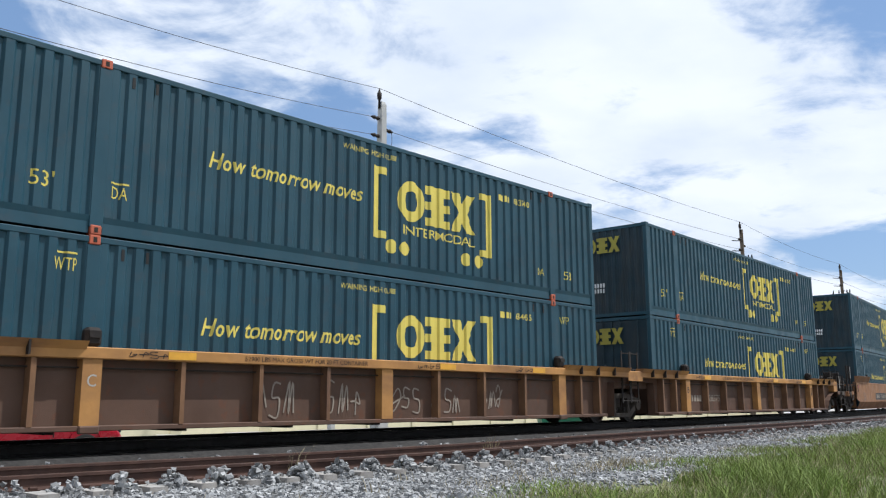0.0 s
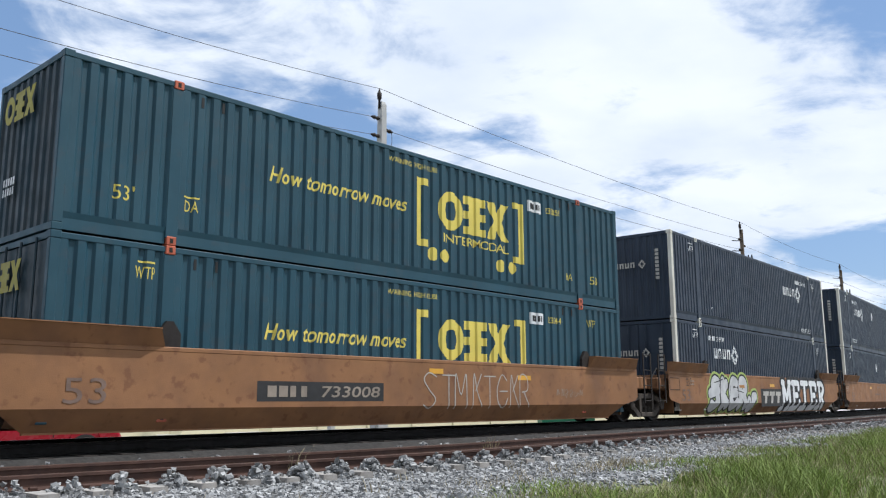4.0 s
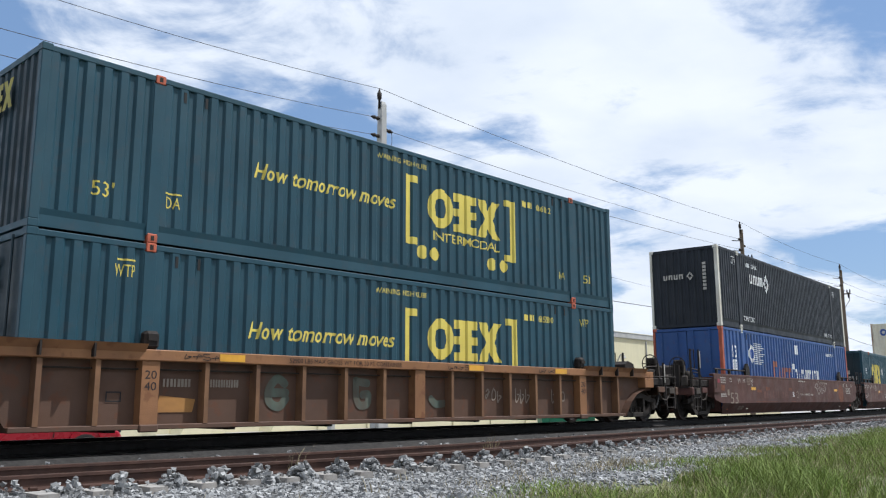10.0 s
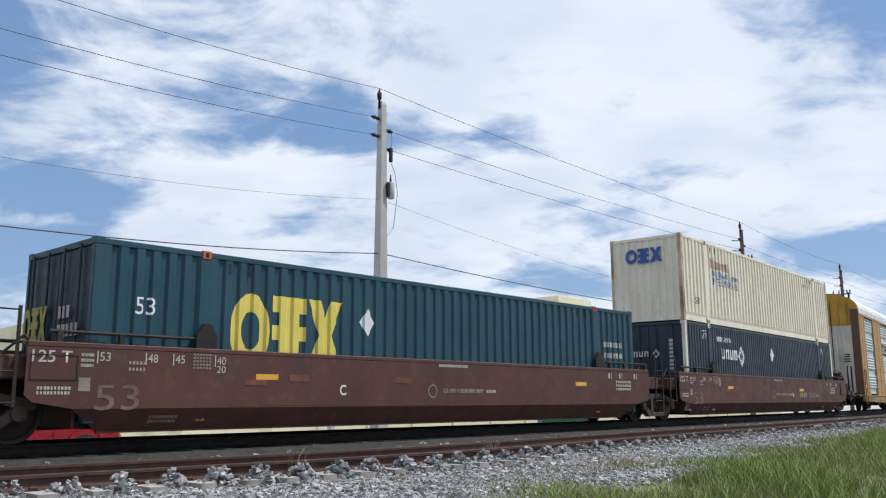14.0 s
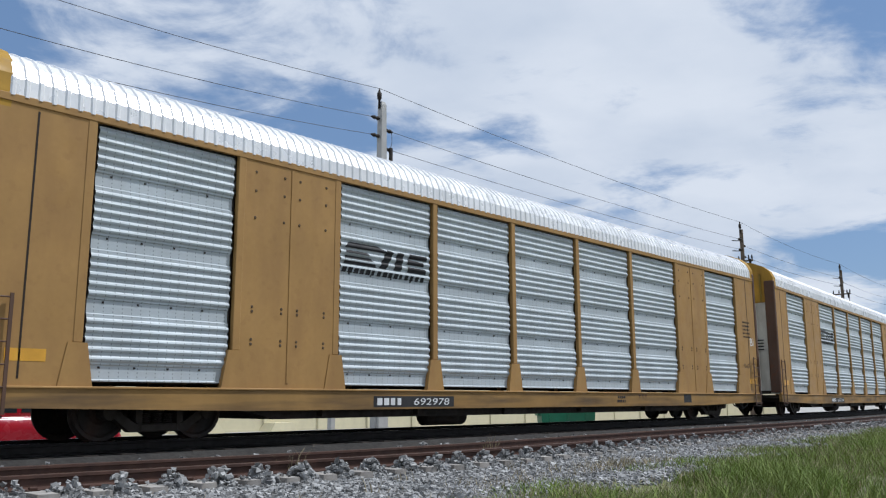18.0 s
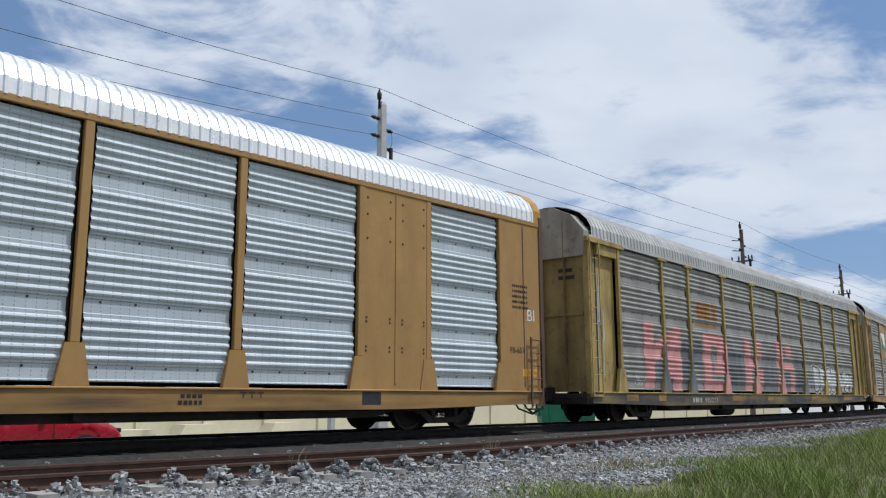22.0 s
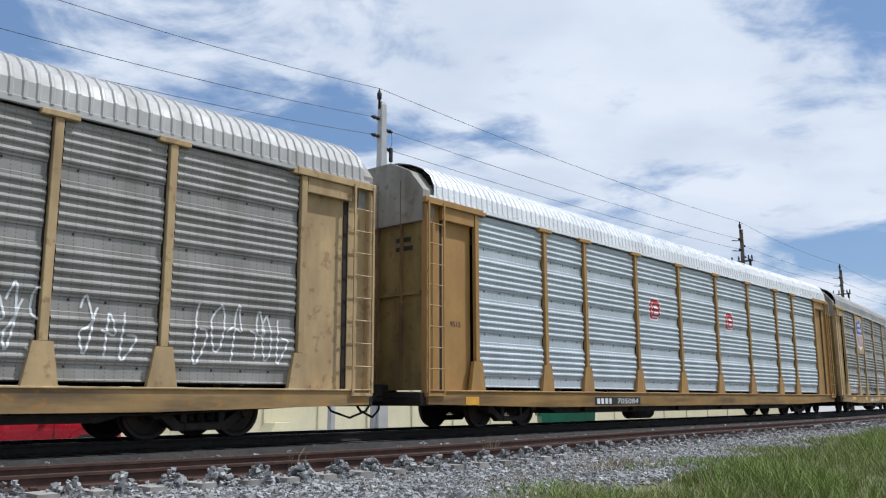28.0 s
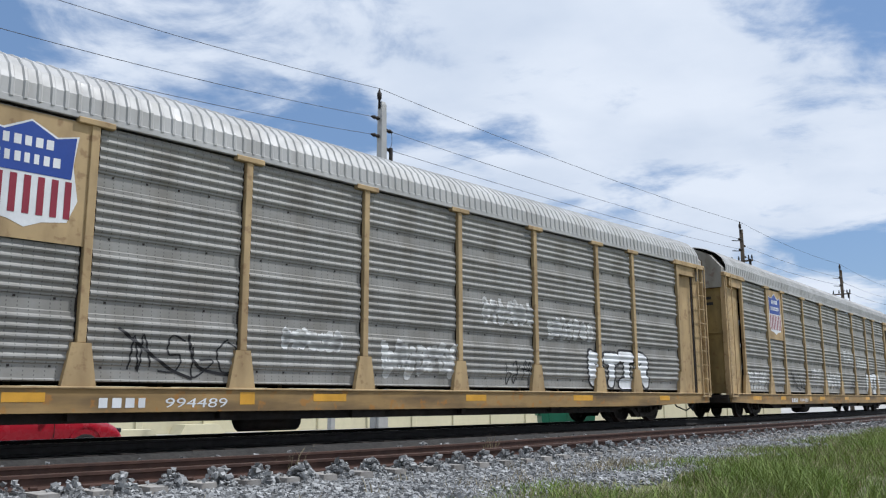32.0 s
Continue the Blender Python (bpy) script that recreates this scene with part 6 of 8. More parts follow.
def scrawl(seed, w, h, strokes, thick=0.03):
    """Spray-can tags: rows of looping figures drawn in one thin line each."""
    rnd = random.Random(seed)
    g = Geo()
    cell = w / strokes
    for k in range(strokes):
        fig = rnd.choice(LOOPS)
        sx, sz, lean = cell * rnd.uniform(0.9, 1.25), h * rnd.uniform(0.6, 1.0), rnd.uniform(-0.15, 0.3)
        z0 = rnd.uniform(0, h - sz)
        pts = [Vector((k * cell + sx * (a + rnd.uniform(-0.06, 0.06) + lean * b), z0 + sz * (b + rnd.uniform(-0.05, 0.05)))) for a, b in fig]
        fine = []
        for i in range(len(pts) - 1):
            p0, p1, p2, p3 = pts[max(i - 1, 0)], pts[i], pts[i + 1], pts[min(i + 2, len(pts) - 1)]
            for t in np.arange(0, 1, 0.2):
                fine.append(0.5 * ((2 * p1) + (p2 - p0) * t + (2 * p0 - 5 * p1 + 4 * p2 - p3) * t * t + (3 * p1 - p0 - 3 * p2 + p3) * t ** 3))
        fine.append(pts[-1])
        left, right = [], []
        for i, p in enumerate(fine):
            d = (fine[min(i + 1, len(fine) - 1)] - fine[max(i - 1, 0)]).normalized()
            q = Vector((-d.y, d.x)) * thick / 2
            left.append((p.x + q.x, 0, p.y + q.y))
            right.append((p.x - q.x, 0, p.y - q.y))
        g.strip(left, right)
    return g.mesh("spray_line")


def smooth_unit(key, paint, raised, front_open, rear_open, gap_rear, label):
    car = thing("well_car", label, "freight car", "well cars of the train")
    for s in (-1, 1):
        smooth_side(car, paint, s, raised, -1.35 if front_open else -0.95, BL + (1.35 if rear_open else 0.57))
    well_floor(car, paint)
    if front_open:
        open_end(car, -1.35, -1, paint, 2.25, True)
        bogie(car, -1.55)
        plate = part("side_box", Geo().box(-1.4, -0.84, -1.48, -1.44, 0.88, 1.46, 0.025), paint, car, "bolted side plate")
        part("placard", Geo().box(-1.1, -0.9, -1.485, -1.481, 1.2, 1.32), M_MAROON, plate)
        part("grab_iron", Geo().tube([(-1.36, -1.48, 1.0), (-1.36, -1.53, 1.02), (-1.36, -1.53, 1.3), (-1.36, -1.48, 1.32)], 0.014, 5), M_DUSTY, plate)
    else:
        joint_end(car, -0.35, -1, paint)
    if rear_open:
        open_end(car, BL + 1.35, 1, paint, 2.25, True)
        bogie(car, BL + 1.55)
        part("side_box", Geo().box(BL + 0.45, BL + 1.35, -1.475, -1.44, 0.85, 1.38, 0.01), paint, car)
    else:
        joint_end(car, BL + 0.35, 1, paint)
        bogie(car, BL + gap_rear / 2, "shared_bogie")
    RIDERS.append((car, riding(U_CAR[key], -1.6, BL + 1.6)))
    return car


def ribbed_unit(key, front_open, rear_open, gap_rear, label, between):
    """A well car with upright side ribs under an orange-brown chord."""
    car = thing("well_car", label, "freight car", "well cars of the train")
    e0, e1 = -1.67, BL + 1.67
    chord = M_CHORD if between == 3 else M_TAN
    arc = [(e0 + 0.25, 0.95), (-1.15, 0.92), (-0.75, 0.8), (-0.45, 0.6), (-0.25, 0.38), (-0.12, 0.2)]
    step = [(-1.3, 1.15), (-0.45, 1.12), (-0.4, 0.2)]
    arc0 = arc if front_open else step
    arc1 = [(BL - x, z) for x, z in (arc if rear_open else step)[::-1]]
    for s in (-1, 1):
        y = s * 1.316
        # set back under the chord; some of its shadow is in the paint colour
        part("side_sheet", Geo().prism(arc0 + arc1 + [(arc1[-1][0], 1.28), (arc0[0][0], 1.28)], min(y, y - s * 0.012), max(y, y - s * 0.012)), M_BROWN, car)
        yo = s * 1.55
        part("top_chord", Geo().box(e0, e1, min(yo, yo - s * 0.18), max(yo, yo - s * 0.18), 1.26, 1.44, 0.015), chord, car, "faded orange top chord")
        part("bottom_chord", Geo().box(-0.12, BL + 0.12, min(yo - s * 0.04, yo - s * 0.3), max(yo - s * 0.04, yo - s * 0.3), 0.19, 0.27, 0.012), M_BROWN, car)
        for pts in (arc0, arc1):
            g = Geo().strip([(x, y, z) for x, z in pts], [(x, yo - s * 0.02, z) for x, z in pts])
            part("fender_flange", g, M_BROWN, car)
        wide = (POST, BL / 2, BL - POST)
        slim = [wide[k] + (wide[k + 1] - wide[k]) * (i + 1) / (between + 1) for k in (0, 1) for i in range(between)] + [0.25, 1.12, BL - 1.12, BL - 0.25]
        for x, w in [(x, 0.15) for x in wide] + [(x, 0.04) for x in slim]:
            a = [(x - w, 0.27), (x + w, 0.27), (x + w, 1.26), (x - w, 1.26)]
            part("side_rib", Geo().prism(a, min(y, yo - s * 0.035), max(y, yo - s * 0.035)), chord if w > 0.1 else M_RIB, car)
        for a, b in ((e0 + 0.45, 1.85), (BL - 1.85, e1 - 0.45)):
            lean = Geo().add([(a, yo - s * 0.1, 1.27), (b, yo - s * 0.1, 1.27), (b, yo + s * 0.1, 1.52), (a, yo + s * 0.1, 1.52), (a, yo - s * 0.17, 1.27), (b, yo - s * 0.17, 1.27), (b, yo - s * 0.17, 1.52), (a, yo - s * 0.17, 1.52)], [(0, 1, 2, 3), (4, 5, 6, 7), (0, 1, 5, 4), (3, 2, 6, 7), (0, 3, 7, 4), (1, 2, 6, 5)])
            part("raised_chord", lean, chord, car)
            for q in np.arange(a + 0.6, b - 0.2, 0.8):
                part("plate_seam", Geo().prism([(q, 1.29), (q + 0.03, 1.29), (q + 0.03, 1.5), (q, 1.5)], min(yo + s * 0.0, yo + s * 0.1), max(yo + s * 0.0, yo + s * 0.1)), M_DARK, car)
        for x in (POST, BL - POST):
            part("load_guide", Geo().box(x - 0.13, x + 0.13, min(y, yo - s * 0.03), max(y, yo - s * 0.03), 1.446, 1.74, 0.05).box(x - 0.09, x + 0.09, min(yo - s * 0.035, yo), max(yo - s * 0.035, yo), 1.58, 1.66), M_DARK, car, "black steel load guide")
            part("bottom_pocket", Geo().box(x - 0.16, x + 0.16, min(yo, yo - s * 0.08), max(yo, yo - s * 0.08), 0.15, 0.27, 0.02), M_BROWN, car)
        for x in (3.2, 9.6, 12.9):
            part("reflector", Geo().box(x, x + 0.5, min(yo, yo + s * 0.006), max(yo, yo + s * 0.006), 1.29, 1.41), M_AMBER, car, "amber reflective strip")
        for q, is_open in ((e0, front_open), (e1 - 0.5, rear_open)):
            if is_open:
                part("jacking_pad", Geo().box(q, q + 0.5, min(yo, yo - s * 0.5), max(yo, yo - s * 0.5), 0.98, 1.255, 0.015), chord, car)
            else:
                part("end_plate", Geo().box(q, q + 0.5, min(yo + s * 0.002, yo + s * 0.01), max(yo + s * 0.002, yo + s * 0.01), 1.16, 1.42), chord, car, "faded orange end plate")
        part("side_rod", Geo().tube([(0.3, y + s * 0.07, 1.13), (BL - 0.3, y + s * 0.07, 1.13)], 0.014, 5), M_BOGIE, car)
    well_floor(car, M_BROWN)
    if front_open:
        open_end(car, -1.67, -1, M_BROWN, 1.75, False)
        bogie(car, -1.5)
    else:
        joint_end(car, -0.4, -1, M_BROWN)
    if rear_open:
        open_end(car, BL + 1.67, 1, M_BROWN, 1.75, True)
        bogie(car, BL + 1.5)
    else:
        joint_end(car, BL + 0.4, 1, M_BROWN)
        bogie(car, BL + gap_rear / 2, "shared_bogie")
    side_mark(car, letters("52900 LBS MAX GROSS WT FOR 20 FT CONTAINER", 2.85, 0.08), 4.65, 1.31, M_DARK, y=-1.557)
    for x, seed in ((2.5, 33), (8.9, 34), (12.2, 35)):
        side_mark(car, scrawl(seed, 0.7, 0.12, 4, 0.014), x, 1.29, M_DARK, "spray_line", "", -1.557)
    RIDERS.append((car, riding(U_CAR[key], -1.7, BL + 1.7)))
    return car


RIB_LABEL = "rust-brown ribbed well car with faded orange top chord"
car_a = ribbed_unit("A", False, False, U_CAR["B"] - U_CAR["A"] - BL, RIB_LABEL + " and graffiti", 3)
car_b = ribbed_unit("B", False, True, 0, RIB_LABEL + "", 3)
car_f = ribbed_unit("F", True, True, 0, "rust-brown ribbed well car with tan top chord", 5)
TAN_LABEL = "tan-brown plain-sided well car with worn paint"
car_c = smooth_unit("C", M_TAN, True, True, False, U_CAR["D"] - U_CAR["C"] - BL, TAN_LABEL)
car_d = smooth_unit("D", M_TAN, True, False, False, U_CAR["E"] - U_CAR["D"] - BL, TAN_LABEL + " and big silver graffiti")
car_e = smooth_unit("E", M_TAN, True, False, True, 0, TAN_LABEL + " and white line graffiti")
OXIDE_LABEL = "dark oxide-red plain-sided well car with white stencils"
car_g = smooth_unit("G", M_OXIDE, False, True, False, U_CAR["H"] - U_CAR["G"] - BL, OXIDE_LABEL)
car_h = smooth_unit("H", M_OXIDE, False, False, False, U_CAR["I"] - U_CAR["H"] - BL, OXIDE_LABEL + "")
car_i = smooth_unit("I", M_OXIDE, False, False, True, 0, OXIDE_LABEL + "")


def lifted(me, e):
    for v in me.vertices:
        v.co.y -= e
    return me


def fat_line(pts, r):
    """A thick line with a round head and tail, as one outline."""
    pts = [Vector((x, z)) for x, z in pts]
    fine = []
    for i in range(len(pts) - 1):        # smooth the bends
        p0, p1, p2, p3 = pts[max(i - 1, 0)], pts[i], pts[i + 1], pts[min(i + 2, len(pts) - 1)]
        for t in np.arange(0, 1, 0.125):
            fine.append(0.5 * ((2 * p1) + (p2 - p0) * t + (2 * p0 - 5 * p1 + 4 * p2 - p3) * t * t + (3 * p1 - p0 - 3 * p2 + p3) * t ** 3))
    fine.append(pts[-1])
    left, right = [], []
    for i, p in enumerate(fine):
        d = (fine[min(i + 1, len(fine) - 1)] - fine[max(i - 1, 0)]).normalized()
        m = Vector((-d.y, d.x)) * r
        left.append(p + m)
        right.append(p - m)
    g = Geo()
    n = n0 = len(fine)
    g.add([(v.x, -0.00003 * (i % n0), v.y) for i, v in enumerate(left + right)], [(i, i + 1, n + i + 1, n + i) for i in range(n - 1)])
    for p, m in ((fine[0], left[0]), (fine[-1], left[-1])):
        a0 = math.atan2(m.y - p.y, m.x - p.x)
        sg = 1 if p is fine[0] else -1
        fan = [(p.x + r * math.cos(a0 + sg * math.pi * i / 8), -0.00003 * n if sg < 0 else 0.00004, p.y + r * math.sin(a0 + sg * math.pi * i / 8)) for i in range(9)]
        g.add(fan, [tuple(range(9))])
    return g.mesh("fat_stroke")


# thick strokes in a unit cell, each figure a few of them
FIGURES = {"curl": [[(0.9, 0.86), (0.45, 0.95), (0.15, 0.78), (0.5, 0.5), (0.85, 0.28), (0.5, 0.06), (0.1, 0.14)]],
           "hook": [[(0.2, 0.95), (0.22, 0.4), (0.4, 0.08), (0.8, 0.12), (0.85, 0.45), (0.55, 0.45)], [(0.25, 0.92), (0.8, 0.86)]],
           "fork": [[(0.15, 0.05), (0.2, 0.92), (0.7, 0.9), (0.75, 0.55), (0.3, 0.48)], [(0.45, 0.5), (0.9, 0.06)]],
           "peaks": [[(0.1, 0.04), (0.16, 0.94), (0.5, 0.4), (0.84, 0.94), (0.9, 0.04)]],
           "comb": [[(0.85, 0.92), (0.2, 0.9), (0.2, 0.08), (0.9, 0.1)], [(0.25, 0.5), (0.75, 0.52)]],
           "mast": [[(0.5, 0.05), (0.5, 0.92)], [(0.1, 0.9), (0.9, 0.9)]],
           "slash": [[(0.2, 0.05), (0.3, 0.95), (0.5, 0.5), (0.85, 0.08)], [(0.4, 0.5), (0.8, 0.95)]],
           "ring": [[(0.85, 0.8), (0.5, 0.95), (0.15, 0.6), (0.2, 0.2), (0.6, 0.05), (0.9, 0.3)], [(0.35, 0.5), (0.9, 0.5)]],
           "swan": [[(0.0, 0.5), (0.3, 0.55), (0.95, 0.62)], [(0.95, 0.9), (0.55, 0.95), (0.35, 0.75), (0.75, 0.5), (0.85, 0.2), (0.45, 0.03), (0.1, 0.12)]],
           "shard": [[(0.35, 0.95), (0.25, 0.5), (0.3, 0.05)], [(0.75, 0.85), (0.35, 0.5), (0.85, 0.1)]],
           "clamp": [[(0.85, 0.9), (0.4, 0.95), (0.1, 0.6), (0.15, 0.2), (0.5, 0.05), (0.9, 0.2)], [(0.3, 0.52), (0.85, 0.55)]],
           "horn": [[(0.15, 0.05), (0.2, 0.9), (0.7, 0.95), (0.85, 0.7), (0.5, 0.5)], [(0.5, 0.5), (0.95, 0.05)]],
           "hook_tail": [[(0.1, 0.25), (0.25, 0.02), (0.6, 0.02), (0.65, 0.35)], [(0.65, 0.38), (0.95, 0.4)]],
           "serif_m": [[(0.12, 0.02), (0.12, 0.5), (0.12, 0.98)], [(0.12, 0.95), (0.3, 0.7), (0.5, 0.4), (0.7, 0.7), (0.88, 0.95)], [(0.88, 0.98), (0.88, 0.5), (0.88, 0.02)], [(0.0, 0.0), (0.26, 0.0)], [(0.74, 0.0), (1.0, 0.0)], [(0.0, 1.0), (0.2, 1.0)], [(0.8, 1.0), (1.0, 1.0)]],
           "serif_e": [[(0.25, 0.02), (0.25, 0.5), (0.25, 0.98)], [(0.08, 0.0), (0.5, 0.0), (0.9, 0.04), (0.92, 0.25)], [(0.08, 1.0), (0.5, 1.0), (0.88, 0.97), (0.9, 0.78)], [(0.25, 0.52), (0.7, 0.52)]],
           "serif_i": [[(0.5, 0.0), (0.5, 0.5), (0.5, 1.0)], [(0.15, 0.0), (0.85, 0.0)], [(0.1, 1.0), (0.9, 1.0)]],
           "serif_r": [[(0.25, 0.0), (0.25, 0.5), (0.25, 1.0)], [(0.1, 1.0), (0.6, 1.0), (0.85, 0.8), (0.6, 0.55), (0.3, 0.52)], [(0.5, 0.5), (0.7, 0.2), (0.95, 0.0)], [(0.05, 0.0), (0.45, 0.0)]],
           "tail": [[(0.1, 0.3), (0.4, 0.1), (0.9, 0.12)]]}


def fat_piece(car, x, z, w, h, figures, r, halo, fill, skin, kinks):
    """A row of fat figures: halo, black outline and fill, each layer a little further out."""
    cell = w / len(figures)
    for layer, (grow, mat, nm) in enumerate(((0.14, halo, "spray_halo"), (0.065, M_BLACKLET, "spray_outline"), (0.0, fill, "spray_fill"))):
        if mat is None:
            continue
        for k, fig in enumerate(figures):
            for j, line in enumerate(FIGURES[fig]):
                pts = [(k * cell + cell * (0.08 + 0.84 * a), r + (h - 2 * r) * b) for a, b in line]
                out = 0.0022 * layer + 0.0007 * ((k * 2 + j) % 3)
                o = part(nm, bent_z(fat_line(pts, r + grow), x, z, lambda q, e=out: skin(q) - e, kinks), mat, car)


def plate_skin(q):
    return -1.44 if q > 0.52 else -1.44 + TUCK * (0.52 - q) / 0.35


fat_piece(car_d, 2.06, 0.2, 4.25, 1.28, ("swan", "shard", "clamp", "horn", "hook_tail"), 0.165, M_GREENSPRAY, M_SILVERSPRAY, plate_skin, [0.52])
for x0, z0, x1, z1 in ((2.47, 1.2, 3.22, 1.32), (3.62, 0.55, 3.87, 1.1), (4.52, 0.95, 5.07, 0.88), (5.37, 0.45, 5.62, 0.62)):     # dark inner lines of the silver figures
    low_mark(car_d, lifted(fat_line([(x0, z0), ((x0 + x1) / 2 + 0.05, (z0 + z1) / 2), (x1, z1)], 0.016), 0.009), 0, 0, M_BLACKLET, "spray_line")
low_mark(car_d, lifted(flat([rect(4.72, 5.2, 1.05, 1.15)]), 0.008), 0, 0, M_CHORD, "reflector", "dull orange strip")
fat_piece(car_d, 9.12, 0.16, 5.65, 1.26, ("serif_m", "serif_e", "serif_i", "serif_e", "serif_r"), 0.115, M_BLACKLET, M_WHITE, plate_skin, [0.52])
side_mark(car_d, flat([rect(6.84, 9.1, 0.38, 1.04)]), 0, 0, M_DARKPANEL, "stencil_panel", "dark painted panel", -1.4415)
for i in range(3):
    x = 7.0 + 0.68 * i
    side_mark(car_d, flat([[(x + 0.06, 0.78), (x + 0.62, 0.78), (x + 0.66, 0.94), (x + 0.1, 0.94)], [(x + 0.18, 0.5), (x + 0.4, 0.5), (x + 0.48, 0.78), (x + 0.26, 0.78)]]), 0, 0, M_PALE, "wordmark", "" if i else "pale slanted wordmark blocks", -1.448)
side_mark(car_d, flat([rect(7.85, 8.35, 1.12, 1.22)]), 0, 0, M_AMBER, "reflector", "amber reflective strip")
for c, p0, p1, digits in ((car_c, 3.7, 6.75, "733008"), (car_e, 9.99, 13.19, "733008")):
    side_mark(c, letters("53", 0.66, 0.38), 0.3, 0.6, M_FAINT, y=-1.448)
    side_mark(c, flat([rect(p0, p1, 0.62, 0.98)]), 0, 0, M_DARKPANEL, "stencil_panel", "dark painted panel", -1.4415)
    side_mark(c, flat(bars(p0 + 0.22, 0.7, 1.0, 0.2, 4, 2)), 0, 0, M_STENCIL, "number", "", -1.448)
    side_mark(c, letters(digits, 1.5, 0.2, shear=0.12, bold=0.012), p0 + 1.45, 0.7, M_STENCIL, "number", "stencilled slanted number", -1.448)
side_mark(car_c, flat([rect(8.08, 8.52, 1.2, 1.31)]), 0, 0, M_AMBER, "reflector", "amber reflective strip")
side_mark(car_c, flat([rect(11.16, 11.67, 1.11, 1.22)]), 0, 0, M_AMBER, "reflector", "amber reflective strip")
side_mark(car_e, flat([rect(4.88, 5.34, 1.18, 1.29)]), 0, 0, M_AMBER, "reflector", "amber reflective strip")
side_mark(car_e, letters("A", 0.2, 0.24), 9.3, 0.7, M_BLUELET)
side_mark(car_e, flat(bars(6.2, 0.86, 1.5, 0.09, 14, 61) + bars(6.9, 1.26, 0.9, 0.07, 12, 62)), 0, 0, M_FAINT, "small_print")
ring = [(8.5 + 0.17 * math.cos(a), 0.82 + 0.17 * math.sin(a)) for a in np.linspace(0, 2 * math.pi, 13)]
low_mark(car_e, fat_line(ring, 0.012), 0, 0, M_FAINT, "stencil_ring")
body = [(13.9, 0.62), (14.5, 0.5), (15.6, 0.48), (16.6, 0.55), (16.9, 0.85), (16.5, 1.05), (15.9, 1.0), (15.9, 1.25), (15.4, 1.3), (15.2, 1.0), (14.6, 1.02), (14.1, 0.92), (13.8, 0.75), (13.9, 0.62)]
low_mark(car_e, fat_line(body, 0.016), 0, 0, M_WHITE, "spray_line", "white line-drawn spray-can figure")
for k, (cx, cz, r) in enumerate(((14.75, 0.76, 0.14), (15.5, 0.82, 0.17), (16.15, 0.76, 0.2))):
    low_mark(car_e, fat_line([(cx + r * math.cos(a + 0.4 * k), cz + r * math.sin(a + 0.4 * k)) for a in np.linspace(0, 5.6, 11)], 0.014), 0, 0, M_WHITE, "spray_line")
low_mark(car_e, fat_line([(15.1, 0.6), (15.6, 0.56), (16.2, 0.6)], 0.014), 0, 0, M_WHITE, "spray_line")
low_mark(car_e, scrawl(8, 0.75, 0.55, 4, 0.022), 13.3, 0.78, M_WHITE, "spray_line")
side_mark(car_e, scrawl(12, 2.0, 0.2, 8, 0.022), 14.3, 1.53, M_PALE, "spray_line", "", -1.446)
side_mark(car_e, letters("125-T", 0.52, 0.2), -0.82, 1.05, M_PALE)
for k, (fig, x) in enumerate((("curl", 7.85), ("mast", 8.45), ("peaks", 8.85), ("slash", 9.4), ("mast", 9.85), ("ring", 10.3), ("slash", 10.75), ("fork", 11.15))):
    for line in FIGURES[fig]:
        low_mark(car_c, fat_line([(0.5 * a, 0.84 * b) for a, b in line], 0.013), x, 0.42, M_PALE, "spray_line", "" if k else "thin pale tall spray-can letters")
low_mark(car_c, scrawl(21, 1.2, 0.25, 6, 0.014), 12.7, 0.68, M_STENCIL, "spray_line")
low_mark(car_d, scrawl(23, 0.42, 0.4, 3, 0.018), 0.25, 1.0, M_BLACKLET, "spray_line")
side_mark(car_d, letters("53", 0.62, 0.36), -0.05, 0.6, M_FAINT, y=-1.448)
for i, (w0, s0) in enumerate(((4.95, 51), (6.6, 52), (8.3, 55), (9.55, 57), (11.1, 58))):
    part("spray_line", bent_z(scrawl(s0, 0.95, 0.75, 3, 0.035), w0, 0.3, lambda q: -1.322, []), M_STENCIL, car_a, "" if i else "pale spray-can lines")
for c in (car_b, car_f):
    side_mark(c, letters("20", 0.2, 0.13), BL - POST - 0.1, 0.98, M_BLACKLET, y=-1.519)
    side_mark(c, letters("40", 0.2, 0.13), BL - POST - 0.1, 0.8, M_BLACKLET, y=-1.519)
side_mark(car_a, letters("C", 0.14, 0.18), POST - 0.07, 0.85, M_PALE, y=-1.519)
side_mark(car_b, letters("B", 0.14, 0.18), POST - 0.07, 0.85, M_BLACKLET, y=-1.519)
tagged(part("number", bent_z(flat(bars(2.6, 0.58, 0.8, 0.2, 4, 14)), 0, 0, lambda q: -1.322, []), M_STENCIL, car_b), kind="stuff")
tagged(part("number", bent_z(letters("728575", 1.14, 0.21, shear=0.14, bold=0.008), 3.75, 0.58, lambda q: -1.322, []), M_STENCIL, car_b, "stencilled number"), kind="stuff")
